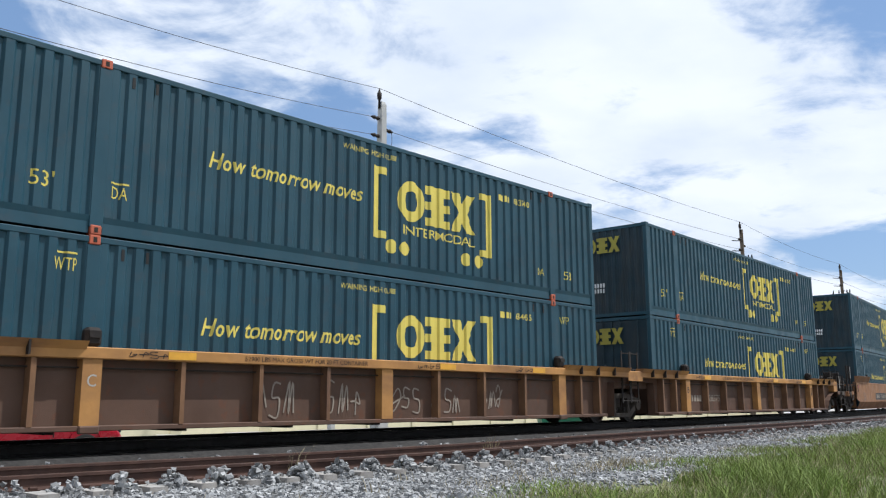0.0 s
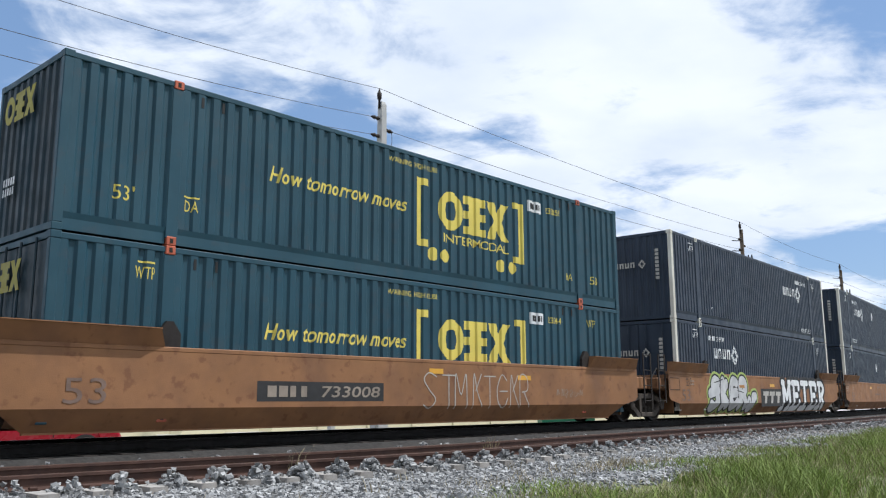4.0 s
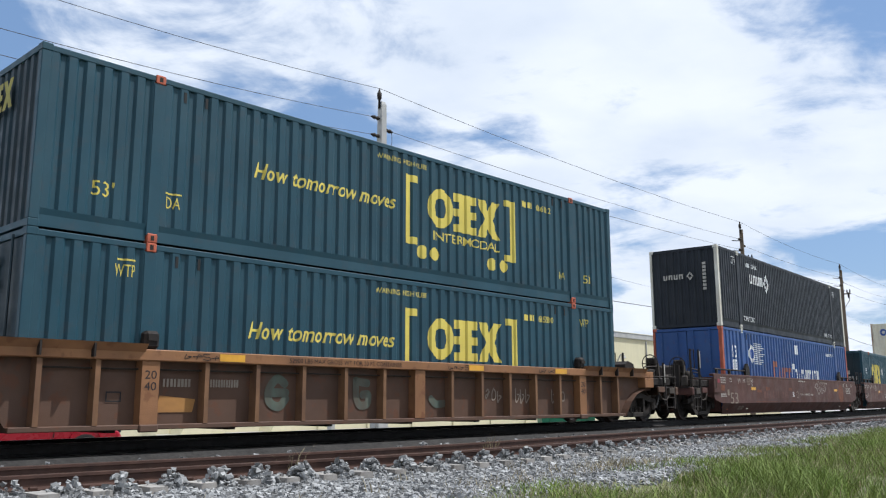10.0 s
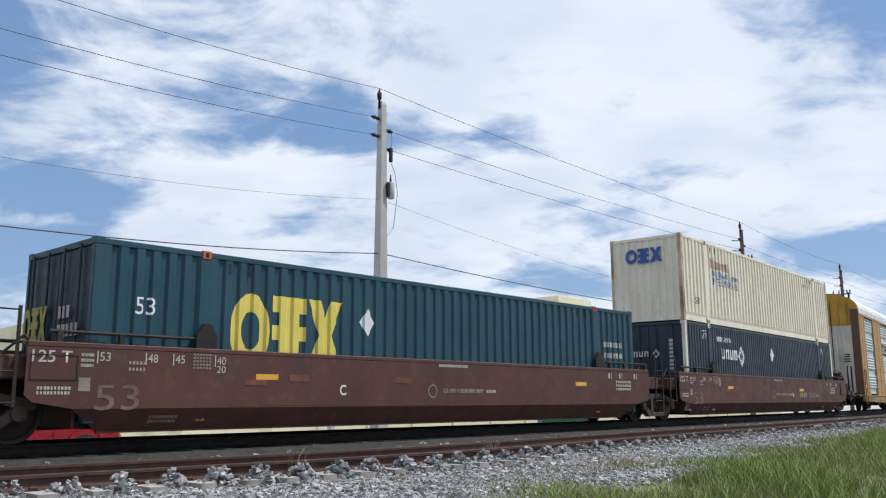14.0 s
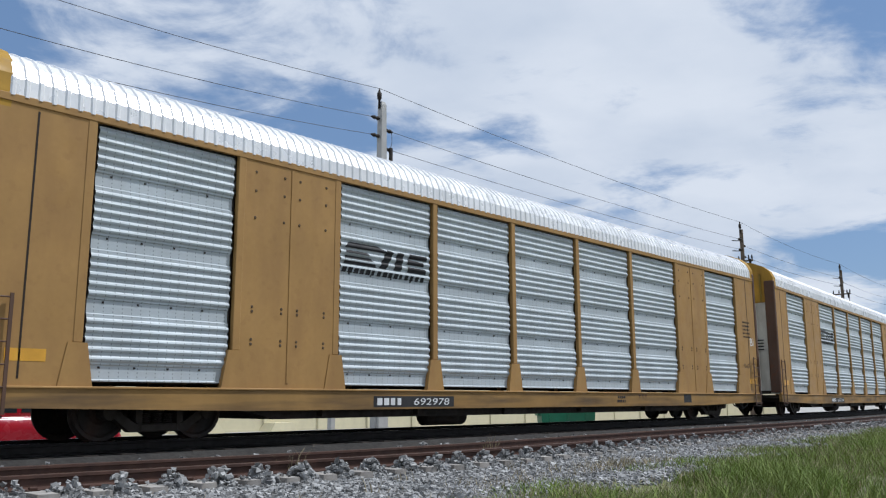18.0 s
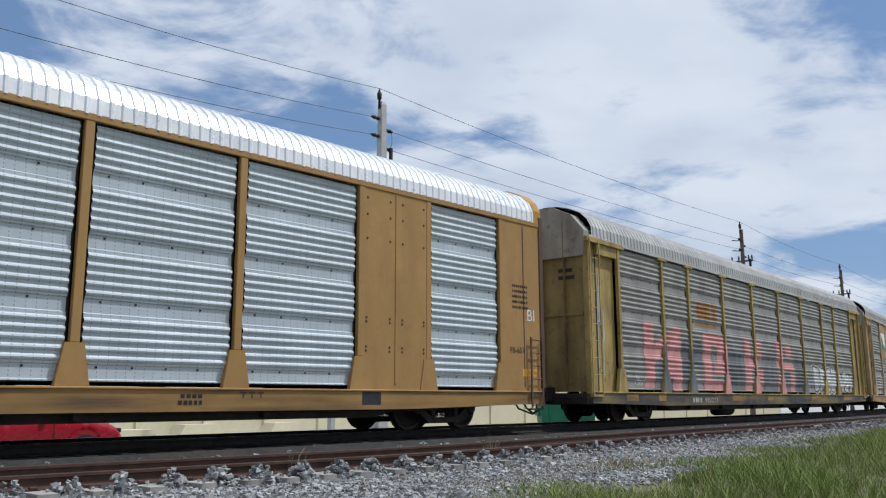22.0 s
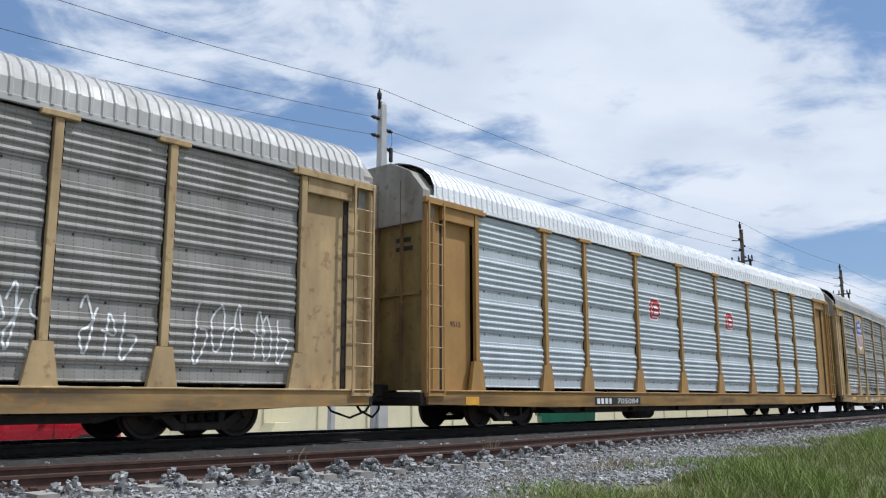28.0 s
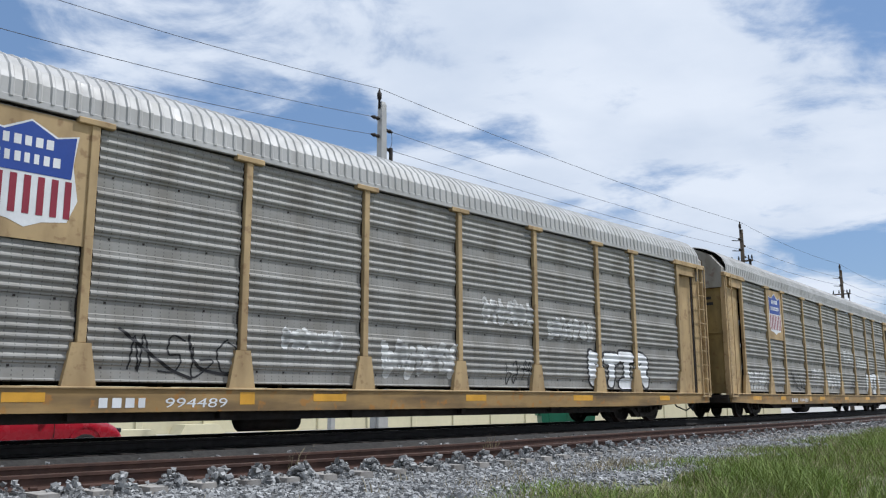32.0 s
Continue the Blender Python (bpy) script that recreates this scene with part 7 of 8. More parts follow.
for c, seed in ((car_g, 61), (car_h, 62), (car_i, 63)):
    side_mark(c, letters("53", 0.72, 0.38), 0.08, 0.5, M_STENCIL if c is car_g else M_FAINT, "lettering", "large faded stencil")
    for x, digits in ((0.08, "53"), (0.87, "48"), (1.35, "45"), (2.13, "40")):
        side_mark(c, flat([rect(x, x + 0.02, 1.2, 1.39)]), 0, 0, M_PALE, "gauge_mark")
        side_mark(c, letters(digits, 0.17, 0.13), x + 0.045, 1.24, M_PALE, "gauge_mark")
    side_mark(c, letters("20", 0.17, 0.12), 2.175, 1.1, M_PALE, "gauge_mark")
    side_mark(c, flat([rect(-0.18, 0.0, 0.78, 0.98)]), 0, 0, M_STENCIL, "placard", "pale square placard")
    ring = [(7.5 + 0.13 * math.cos(a), 0.83 + 0.13 * math.sin(a)) for a in np.linspace(0, 2 * math.pi, 13)]
    low_mark(c, fat_line(ring, 0.012), 0, 0, M_STENCIL, "stencil_ring")
    for x in (0.15, 0.95, 1.5):
        side_mark(c, flat([rect(BL - x, BL - x + 0.025, 1.2, 1.38), rect(BL - x - 0.14, BL - x - 0.06, 1.22, 1.36)]), 0, 0, M_PALE, "gauge_mark")
    side_mark(c, flat([rect(2.15, 2.62, 0.98, 1.08) if c is car_g else rect(2.97, 3.45, 1.0, 1.1)]), 0, 0, M_AMBER, "reflector", "amber reflective strip")
    side_mark(c, flat([rect(12.92, 13.42, 1.0, 1.1) if c is not car_i else rect(10.67, 11.19, 0.97, 1.07)]), 0, 0, M_AMBER, "reflector", "amber reflective strip")
    side_mark(c, flat([rect(2.75, 3.2, 0.9, 1.0)]), 0, 0, M_PATCH, "patch")
    if c is car_i:
        side_mark(c, flat(bars(10.67, 0.73, 1.0, 0.17, 4, seed)), 0, 0, M_STENCIL, "number")
        side_mark(c, letters("211216", 1.25, 0.17, bold=0.01), 11.95, 0.73, M_STENCIL, "number", "pale stencilled number")
    side_mark(c, flat(bars(9.3, 0.8, 0.35, 0.07, 4, seed + 1) + bars(7.7, 1.35, 0.95, 0.06, 16, seed + 2)), 0, 0, M_PALE, "small_print")
    side_mark(c, letters("LD LMT 115500 PER UNIT", 1.33, 0.085), 7.85, 0.8, M_PALE)
    if c is not car_g:
        side_mark(c, letters("125 T", 0.58, 0.17, bold=0.01), -0.88, 1.2, M_PALE)
    side_mark(c, letters({car_g: "B", car_h: "C", car_i: "A"}[c], 0.16, 0.19, bold=0.015), {car_g: 6.9, car_h: 4.9, car_i: 9.72}[c], 0.74, M_WHITE)
    for q in range(2):
        low_mark(c, flat(bars(1.04, 0.36 - 0.07 * q, 0.5, 0.045, 11, seed + 20 + q)), 0, 0, M_STENCIL, "small_print")
        side_mark(c, flat(bars(-0.78, 0.8 - 0.07 * q, 0.5, 0.045, 10, seed + 24 + q)), 0, 0, M_PALE, "small_print")
    for q in range(5):
        side_mark(c, flat(bars(1.72, 1.38 - 0.055 * q, 0.36, 0.03, 6, seed + 30 + q)), 0, 0, M_STENCIL, "small_print")
    side_mark(c, flat([rect(2.5, 5.0, 0.555, 0.57), rect(6.6, 7.8, 0.555, 0.57), rect(12.6, 13.6, 0.555, 0.57)]), 0, 0, M_PATCH, "weld_line")
    for x in (3.7, 6.4):
        side_mark(c, flat([rect(x, x + 0.45, 0.98, 1.1)]), 0, 0, M_PATCH, "patch", "faded orange patch")
    for q in range(3):
        side_mark(c, flat(bars(14.9, 1.1 - 0.1 * q, 0.8, 0.06, 9, seed + 3 + q)), 0, 0, M_PALE, "small_print")
        side_mark(c, flat(bars(*((-0.8, 1.35 - 0.08 * q, 0.52) if c is car_g else (-0.16, 1.3 - 0.08 * q, 0.2)), 0.045, 9, seed + 7 + q)), 0, 0, M_PALE, "small_print")
cloud = [(0.0, 0.3), (0.3, 0.5), (0.42, 0.42), (0.6, 0.58), (0.78, 0.44), (0.95, 0.58), (1.12, 0.44), (1.3, 0.56), (1.42, 0.36), (1.66, 0.3), (1.4, 0.12), (1.2, 0.2), (1.0, 0.04), (0.8, 0.16), (0.55, 0.02), (0.3, 0.16), (0.26, 0.28), (0.0, 0.3)]
side_mark(car_g, flat([[(-0.78, 0.95), (-0.42, 0.93), (-0.4, 1.12), (-0.76, 1.14)]]), 0, 0, M_PATCH, "patch", "burnt-orange paint patch")
side_mark(car_g, flat(bars(3.45, 0.68, 1.25, 0.26, 4, 77)), 0, 0, M_OXIDEGHOST, "number", "ghost of an old number", -1.4445)
side_mark(car_g, letters("211216", 1.55, 0.24), 4.75, 0.7, M_OXIDEGHOST, "number", "", -1.4445)
low_mark(car_g, fat_line(cloud, 0.011), 9.95, 0.84, M_PALE, "spray_line", "pale cloud-shaped spray-can line")
low_mark(car_g, scrawl(72, 1.0, 0.26, 4, 0.014), 10.3, 0.98, M_PALE, "spray_line")
low_mark(car_g, scrawl(73, 0.4, 0.16, 4, 0.014), 11.4, 1.24, M_PALE, "spray_line")
low_mark(car_g, flat([disc(14.0, 0.9, 0.42, 20)]), 0, 0, M_PATCH, "patch", "round rust-brown patch")

# marks on the short-ribbed car: number, patches and faded green figures between the ribs
on_sheet = lambda q: -1.322
for x, n, seed in ((2.3, 8, 91), (3.12, 12, 92)):
    tagged(part("number", bent_z(flat(bars(x, 0.86, 0.52 if n == 8 else 0.62, 0.13, n, seed)), 0, 0, on_sheet, []), M_STENCIL, car_f), kind="stuff")
part("patch", bent_z(flat([[(2.2, 0.45), (2.85, 0.45), (2.9, 0.66), (2.25, 0.72)]]), 0, 0, on_sheet, []), M_CHORD, car_f, "faded yellow paint patch")
part("placard", bent_z(flat([rect(1.35, 1.6, 0.62, 0.64), rect(1.35, 1.6, 0.76, 0.78), rect(1.35, 1.37, 0.64, 0.76), rect(1.58, 1.6, 0.64, 0.76)]), 0, 0, on_sheet, []), M_BLACKLET, car_f)
for i, (fig, x) in enumerate((("ring", 4.15), ("hook", 6.2), ("tail", 8.4))):
    for line in FIGURES[fig]:
        part("spray_paint", bent_z(fat_line([(0.15 + 0.5 * a, 0.1 + 0.55 * b) for a, b in line], 0.08), x, 0.4, lambda q, e=i: -1.322, []), M_TEALSPRAY, car_f, "faded green spray paint")
for i, x in enumerate((10.4, 11.5, 13.0)):
    part("spray_line", bent_z(scrawl(140 + i, 0.6, 0.4, 3, 0.03), x, 0.55, on_sheet, []), M_STENCIL, car_f)
side_mark(car_f, letters("20", 0.2, 0.13), POST - 0.1, 0.98, M_BLACKLET, y=-1.519)
side_mark(car_f, letters("40", 0.2, 0.13), POST - 0.1, 0.8, M_BLACKLET, y=-1.519)
for c in (car_e, car_h, car_i, car_d):
    side_mark(c, flat([rect(-0.9, -0.2, 0.93, 0.95), rect(-0.9, -0.2, 1.29, 1.31), rect(-0.9, -0.88, 0.95, 1.29), rect(-0.22, -0.2, 0.95, 1.29)]), 0, 0, M_DARK, "plate_edge", "", -1.447)
    side_mark(c, flat(bars(0.6, 1.2, 0.3, 0.05, 5, 3) + bars(0.6, 1.1, 0.3, 0.05, 5, 4)), 0, 0, M_STENCIL, "small_print")

# ---- autoracks: origin at the front end of the body, on the rail top ----
EAVE = 5.05
RL = 27.2


def rib_profile(z0, z1, y, sub=4):
    """Heights and depths of a side screen: flat bands between groups of rounded ribs."""
    pts = [(z0, y)]
    hsub = (z1 - z0) / sub
    for k in range(sub):
        b = z0 + k * hsub
        pts += [(b + 0.02, y), (b + 0.035, y + 0.022), (b + 0.24, y + 0.022), (b + 0.255, y)]
        m = 5
        p = (hsub - 0.28) / m
        for i in range(m):
            a = b + 0.27 + i * p
            pts += [(a + 0.1 * p, y), (a + 0.28 * p, y - 0.026), (a + 0.46 * p, y - 0.034), (a + 0.64 * p, y - 0.026), (a + 0.82 * p, y)]
    pts.append((z1, y))
    return pts


ROOF_YZ = [(-1.46, EAVE), (-1.45, 5.3), (-1.33, 5.52), (-1.1, 5.7), (-0.75, 5.84), (-0.38, 5.93), (0.0, 5.96)]
ROOF_YZ = [(y, EAVE + 1.12 * (z - EAVE)) for y, z in ROOF_YZ]
ROOF_YZ = ROOF_YZ + [(-y, z) for y, z in ROOF_YZ[-2::-1]]


def roof_mesh(key, material, x0, x1):
    if key in BOGIE_MESHES:
        return BOGIE_MESHES[key]
    n = int((x1 - x0) / 0.2)
    step = (x1 - x0) / n
    xs = []
    for i in range(n):
        a = x0 + i * step
        xs += [(a, 0.0), (a + 0.06, 0.0), (a + 0.085, 0.022), (a + 0.125, 0.022), (a + 0.15, 0.0)]
    xs.append((x1, 0.0))
    k = len(ROOF_YZ)
    v, f = [], []
    for x, r in xs:
        for y, z in ROOF_YZ:
            h = math.hypot(y / 1.46, (z - 4.6) / 1.36)
            v.append((x, y * (1 + r / 1.46), z + r * max(0.2, (z - EAVE) / 0.9)))
    for i in range(len(xs) - 1):
        f += [(i * k + j, i * k + j + 1, (i + 1) * k + j + 1, (i + 1) * k + j) for j in range(k - 1)]
    me = Geo().add(v, f).mesh("roof_skin")
    me.materials.append(material)
    BOGIE_MESHES[key] = me
    return me


def screen_mesh(w, z0, z1, material):
    """A ribbed side screen w wide, from x = 0."""
    key = "screen%.2f_%.2f_%.2f_%s" % (w, z0, z1, material.name)
    if key not in BOGIE_MESHES:
        pts = rib_profile(z0, z1, -1.38)
        g = Geo()
        g.strip([(0.045, y, z) for z, y in pts], [(w - 0.045, y, z) for z, y in pts])
        plain = len(g.f)
        # dark slot along both edges, and bolts along the flat bands
        g.strip([(0.0, -1.352, z0 - 0.02), (0.0, -1.352, z1 + 0.03)], [(w, -1.352, z0 - 0.02), (w, -1.352, z1 + 0.03)])
        for k in range(4):
            for x in np.arange(0.3, w - 0.2, 0.58):
                z = z0 + k * (z1 - z0) / 4 + 0.21
                g.box(x - 0.016, x + 0.016, -1.37, -1.356, z - 0.016, z + 0.016)
        me = g.mesh("side_screen")
        me.materials.append(material)
        me.materials.append(M_DARK)
        me.polygons.foreach_set("material_index", [0] * plain + [1] * (len(g.f) - plain))
        BOGIE_MESHES[key] = me
    return BOGIE_MESHES[key]


SCREEN_PTS = rib_profile(0.93, 4.93, -1.38)
SCREEN_ZS = [p[0] for p in SCREEN_PTS]


def screen_skin(z):
    return float(np.interp(z, SCREEN_ZS, [p[1] for p in SCREEN_PTS])) - 0.001


def rack_mark(car, me, x, z, material, name="spray_paint", label="", on_screen=True, y=-1.466):
    if on_screen:
        o = part(name, bent_z(me, x, z, screen_skin, SCREEN_ZS), material, car, label)
        if name in SMALL_MARKS:
            tagged(o, kind="stuff")
    else:
        side_mark(car, me, x, z, material, name, label, y)


def both_sides(car, name, make, material, label=""):
    """A part on the near side, and its twin on the far side."""
    a = part(name, make(), material, car, label)
    b = new(name, a.data)
    b.parent = car
    b.matrix_basis = Matrix.Diagonal((1, -1, 1, 1))
    return a


def post_geo(x, w, foot, z1=EAVE):
    g = Geo().box(x - w, x + w, -1.46, -1.36, 1.5, z1, 0.01)
    if foot:
        g.prism([(x - 0.27, 0.82), (x + 0.27, 0.82), (x + 0.15, 1.5), (x - 0.15, 1.5)], -1.465, -1.37)
    else:
        g.box(x - w, x + w, -1.46, -1.36, 0.82, 1.5)
    return g


def autorack(u, style, label):
    """style: enclosed (posts painted to the eaves, solid bays) or open_end (ladder recess at the ends)."""
    car = thing("autorack_car", label, "freight car", "autoracks of the train")
    new_look = style == "solid"
    RL = 26.8 if new_look else 27.2
    yel = {"old": M_RACKYEL_OLD, "plain": M_RACKTAN}.get(style, M_RACKYEL)
    galv = M_GALV if style in ("solid", "bright") else M_GALV_OLD
    roofm = M_ROOF if style in ("solid", "bright") else M_ROOF_OLD
    part("roof_skin", roof_mesh("%s%.1f" % (roofm.name, RL), roofm, 0.25, RL - 0.25), roofm, car, "ribbed galvanised roof sheets")
    # under frame
    both_sides(car, "side_sill", lambda: Geo().prism([(0.05, 0.55), (4.6, 0.46), (RL - 4.6, 0.46), (RL - 0.05, 0.55), (RL - 0.05, 0.82), (0.05, 0.82)], -1.47, -1.36), {"old": M_SILLGRIME, "plain": M_SILLTAN}.get(style, M_SILLYEL))
    both_sides(car, "sill_flange", lambda: Geo().box(0.05, RL - 0.05, -1.5, -1.3, 0.815, 0.85, 0.008), yel)
    part("centre_sill", Geo().prism([(0.6, 0.55), (4.6, 0.5), (5.4, 0.3), (RL - 5.4, 0.3), (RL - 4.6, 0.5), (RL - 0.6, 0.55), (RL - 0.6, 0.71), (0.6, 0.71)], -1.2, 1.2), M_DARK, car)
    part("deck", Geo().box(0.1, RL - 0.1, -1.36, 1.36, 0.72, 0.8), M_DARK, car)
    part("brake_reservoir", Geo().lathe([(-0.7, 0.12), (-0.62, 0.22), (0.62, 0.22), (0.7, 0.12)], 14, at=(10.4, -0.75, 0.3), axis="x"), M_DARK, car, smooth=True)
    part("tool_box", Geo().box(12.0, 12.9, -1.3, -1.2, 0.3, 0.5, 0.01), M_BOGIE, car)
    for q in (6.4, 9.0, 15.2, 18.6):
        part("floor_bracket", Geo().box(q, q + 0.12, -1.34, -1.2, 0.34, 0.71), M_DARK, car)
    part("train_pipe", Geo().tube([(1.0, -1.24, 0.56), (4.4, -1.24, 0.5), (RL - 4.4, -1.24, 0.42), (RL - 1.0, -1.24, 0.56)], 0.02, 5), M_BOGIE, car)
    part("eave_rail", Geo().box(0.1, RL - 0.1, -1.47, -1.4, EAVE - 0.09, EAVE + 0.03, 0.01), yel if new_look else roofm, car)
    part("eave_rail", Geo().box(0.1, RL - 0.1, 1.4, 1.47, EAVE - 0.09, EAVE + 0.03, 0.01), yel if new_look else roofm, car)
    for x in (3.2, RL - 3.2) if new_look else (3.5, RL - 3.5):
        bogie(car, x)
    for x, d in ((0.05, -1), (RL - 0.05, 1)):
        part("draft_box", Geo().box(min(x, x + d * 0.5), max(x, x + d * 0.5), -0.3, 0.3, 0.6, 0.98, 0.02), M_DARK, car)
        coupler(car, x + d * 0.35, d)
        part("uncoupling_lever", Geo().tube([(x + d * 0.15, -1.35, 0.7), (x + d * 0.35, -1.0, 0.72), (x + d * 0.35, -0.3, 0.72)], 0.016, 5), M_DARK, car)
    if new_look:
        wb = 2.83
        cuts = [1.58, 4.35] + [6.6 + wb * k for k in range(6)] + [22.7, 25.2]
        bays = [(0, 1.58, 0), (1.58, 4.35, 1), (4.35, 6.6, 0)] + [(6.6 + wb * k, 6.6 + wb * (k + 1), 1) for k in range(5)] + [(20.75, 22.7, 0), (22.7, 25.2, 1), (25.2, RL, 0)]
        for a, b, screen in bays:
            if screen:
                me = screen_mesh(round(b - a - 0.18, 2), 0.93, 4.93, galv)
                for s in (1, -1):
                    o = part("side_screen", me, galv, car, "bright ribbed galvanised screen" if s > 0 else "")
                    o.matrix_basis = Matrix.Translation((a + 0.09, 0, 0)) @ Matrix.Diagonal((1, s, 1, 1))
            else:
                both_sides(car, "solid_panel", lambda: Geo().box(a + 0.02, b - 0.02, -1.45, -1.4, 0.82, EAVE - 0.08, 0.008), yel, "yellow steel panel")
                m = (a + b) / 2
                if b - a > 1.7:
                    both_sides(car, "panel_seam", lambda: Geo().box(m - 0.03, m + 0.03, -1.462, -1.449, 0.95, EAVE - 0.12), yel)
                    for q in (m - 0.82, m - 0.18, m + 0.18, m + 0.82):
                        for z in (1.62, 1.7, 2.2, 2.28, 3.9, 4.4, 4.75):
                            part("rivet", Geo().lathe([(-1.462, 0.02), (-1.449, 0.03)], 8, at=(q, 0, z)), M_RIVET, car)
        for x in cuts:
            both_sides(car, "side_post", lambda: post_geo(x, 0.075, 1.7 < x < RL - 1.7 or True), yel)
        # end gates: rounded tall doors
        for x, d in ((0.0, -1), (RL, 1)):
            outline = [(-1.4, 0.85), (1.4, 0.85)] + [(y * 0.985, z) for y, z in ROOF_YZ[::-1]]
            lo = [(y, z) for y, z in [(-1.4, 0.85), (1.4, 0.85), (1.4, 4.4), (-1.4, 4.4)]]
            part("end_door", Geo().prism_x(lo, min(x, x - d * 0.1), max(x, x - d * 0.1)), M_ENDGREY, car, "pale grey end door")
            up = [(-1.43, 4.404), (1.43, 4.404)] + [(y, z + 0.05) for y, z in ROOF_YZ[::-1]]
            part("end_hood", Geo().prism_x(up, min(x - d * 0.35, x + d * 0.01), max(x - d * 0.35, x + d * 0.01)), M_HOODYEL, car, "deep yellow end hood")
            for y in (-1.15, -0.7, -0.35, 0.05, 0.5, 0.95):
                part("door_rib", Geo().box(min(x, x + d * 0.05), max(x, x + d * 0.05), y - 0.05, y + 0.05, 0.95, 4.38, 0.012), M_ENDGREY, car)
            part("corner_column", Geo().box(min(x - d * 0.12, x + d * 0.07), max(x - d * 0.12, x + d * 0.07), -1.475, -1.1, 0.9, 5.25, 0.03), M_BROWN, car, "rust-brown corner column")
            both_sides(car, "dark_seam", lambda: Geo().box(min(x - d * 0.74, x - d * 0.77), max(x - d * 0.74, x - d * 0.77), -1.454, -1.44, 0.95, EAVE - 0.15), M_DARK)
            for y in (-0.95, -0.55, -0.15, 0.3, 0.75, 1.15):
                part("hood_rib", Geo().box(min(x + d * 0.012, x + d * 0.045), max(x + d * 0.012, x + d * 0.045), y - 0.035, y + 0.035, 4.42, 5.45 + 0.35 * (1 - abs(y) / 1.3), 0.008), M_MUSTARD, car)
            for k in range(4):
                for yy in (-0.95, 0.15):
                    tagged(part("small_print", Geo().box(min(x + d * 0.052, x + d * 0.056), max(x + d * 0.052, x + d * 0.056), yy, yy + 0.3, 2.9 - 0.12 * k, 2.95 - 0.12 * k), M_DARKPANEL, car), kind="stuff")
            part("door_foot", Geo().box(min(x, x + d * 0.06), max(x, x + d * 0.06), -1.1, 1.4, 0.86, 0.98, 0.01), M_DARK, car)
            part("door_gap", Geo().box(min(x, x + d * 0.056), max(x, x + d * 0.056), -0.17, -0.14, 0.95, 5.6), M_DARK, car)
            for yb in (-0.5, 0.3):
                part("locking_bar", Geo().tube([(x + d * 0.07, yb, 1.0), (x + d * 0.07, yb, 4.2)], 0.022, 6), M_ENDGREY, car)
                part("bar_handle", Geo().box(min(x + d * 0.06, x + d * 0.1), max(x + d * 0.06, x + d * 0.1), yb - 0.03, yb + 0.28, 1.5, 1.55), M_DARK, car)
            a = x - d * 0.12
            ladder(car, min(a, a - d * 0.45), -1.52, 0.45, 2.15, 0.45, M_BROWN, 6)
            part("step_plate", Geo().box(min(a, a - d * 0.45), max(a, a - d * 0.45), -1.52, -1.4, 0.4, 0.44), M_DARK, car)
    else:
        cuts = [1.75, 4.55, 6.48, 9.34, 12.2, 15.06, 17.92, 20.78, 22.7, 25.45]
        for a, b in zip(cuts[:-1], cuts[1:]):
            me = screen_mesh(round(b - a - 0.12, 2), 0.93, 4.93, galv)
            for s in (1, -1):
                o = part("side_screen", me, galv, car, ("ribbed galvanised screen" if galv is M_GALV else "weathered grey ribbed screen") if s > 0 else "")
                o.matrix_basis = Matrix.Translation((a + 0.06, 0, 0)) @ Matrix.Diagonal((1, s, 1, 1))
        for x in cuts:
            both_sides(car, "side_post", lambda: post_geo(x, 0.07, True, EAVE - 0.05), yel)
            both_sides(car, "post_cap", lambda: Geo().box(x - 0.3, x + 0.3, -1.49, -1.36, EAVE - 0.16, EAVE - 0.06, 0.012), yel)
        for x, d in ((0.0, -1), (RL, 1)):
            # recessed end bay with a ladder in front of it
            q0, q1 = (0.55, 1.66) if d < 0 else (RL - 1.66, RL - 0.55)
            both_sides(car, "recess_panel", lambda: Geo().box(q0, q1, -1.3, -1.25, 0.85, EAVE - 0.1), yel, "yellow end bay panel")
            both_sides(car, "gusset", lambda: Geo().prism([(q0, EAVE - 0.45), (q1, EAVE - 0.45), (q1, EAVE - 0.12), (q0, EAVE - 0.12)], -1.44, -1.3), yel)
            both_sides(car, "end_post", lambda: Geo().box(min(x, x - d * 0.1) - (0.35 if d < 0 else -0.35) * 0, max(x, x - d * 0.1), -1.46, -1.3, 0.7, EAVE - 0.1, 0.01), yel)
            both_sides(car, "cant_rail", lambda: Geo().box(min(x - d * 1.95, x + d * 0.06), max(x - d * 1.95, x + d * 0.06), -1.5, -1.38, EAVE - 0.16, EAVE - 0.02, 0.01), yel)
            both_sides(car, "corner_panel", lambda: Geo().box(min(x - d * 0.55, x - d * 0.1), max(x - d * 0.55, x - d * 0.1), -1.34, -1.3, 0.85, EAVE - 0.12), yel)
            # added dark strip that stands for the shade in the gap by the ladder
            part("dark_recess", Geo().box(min(x - d * 0.66, x - d * 0.54), max(x - d * 0.66, x - d * 0.54), -1.318, -1.29, 0.86, EAVE - 0.2), M_DARK, car)
            part("end_beam", Geo().box(min(x - d * 0.4, x + d * 0.12), max(x - d * 0.4, x + d * 0.12), -1.4, 1.4, 0.52, 0.8, 0.02), M_DARK, car)
            a = x - d * 0.02
            ladder(car, min(a, a - d * 0.5), -1.52, 0.78, EAVE - 0.1, 0.5, yel, 10)
            part("end_step", Geo().box(min(x, x - d * 0.55), max(x, x - d * 0.55), -1.52, -1.3, 0.72, 0.78), yel, car)
            lo = [(-1.3, 0.85), (1.3, 0.85), (1.3, 4.5), (-1.3, 4.5)]
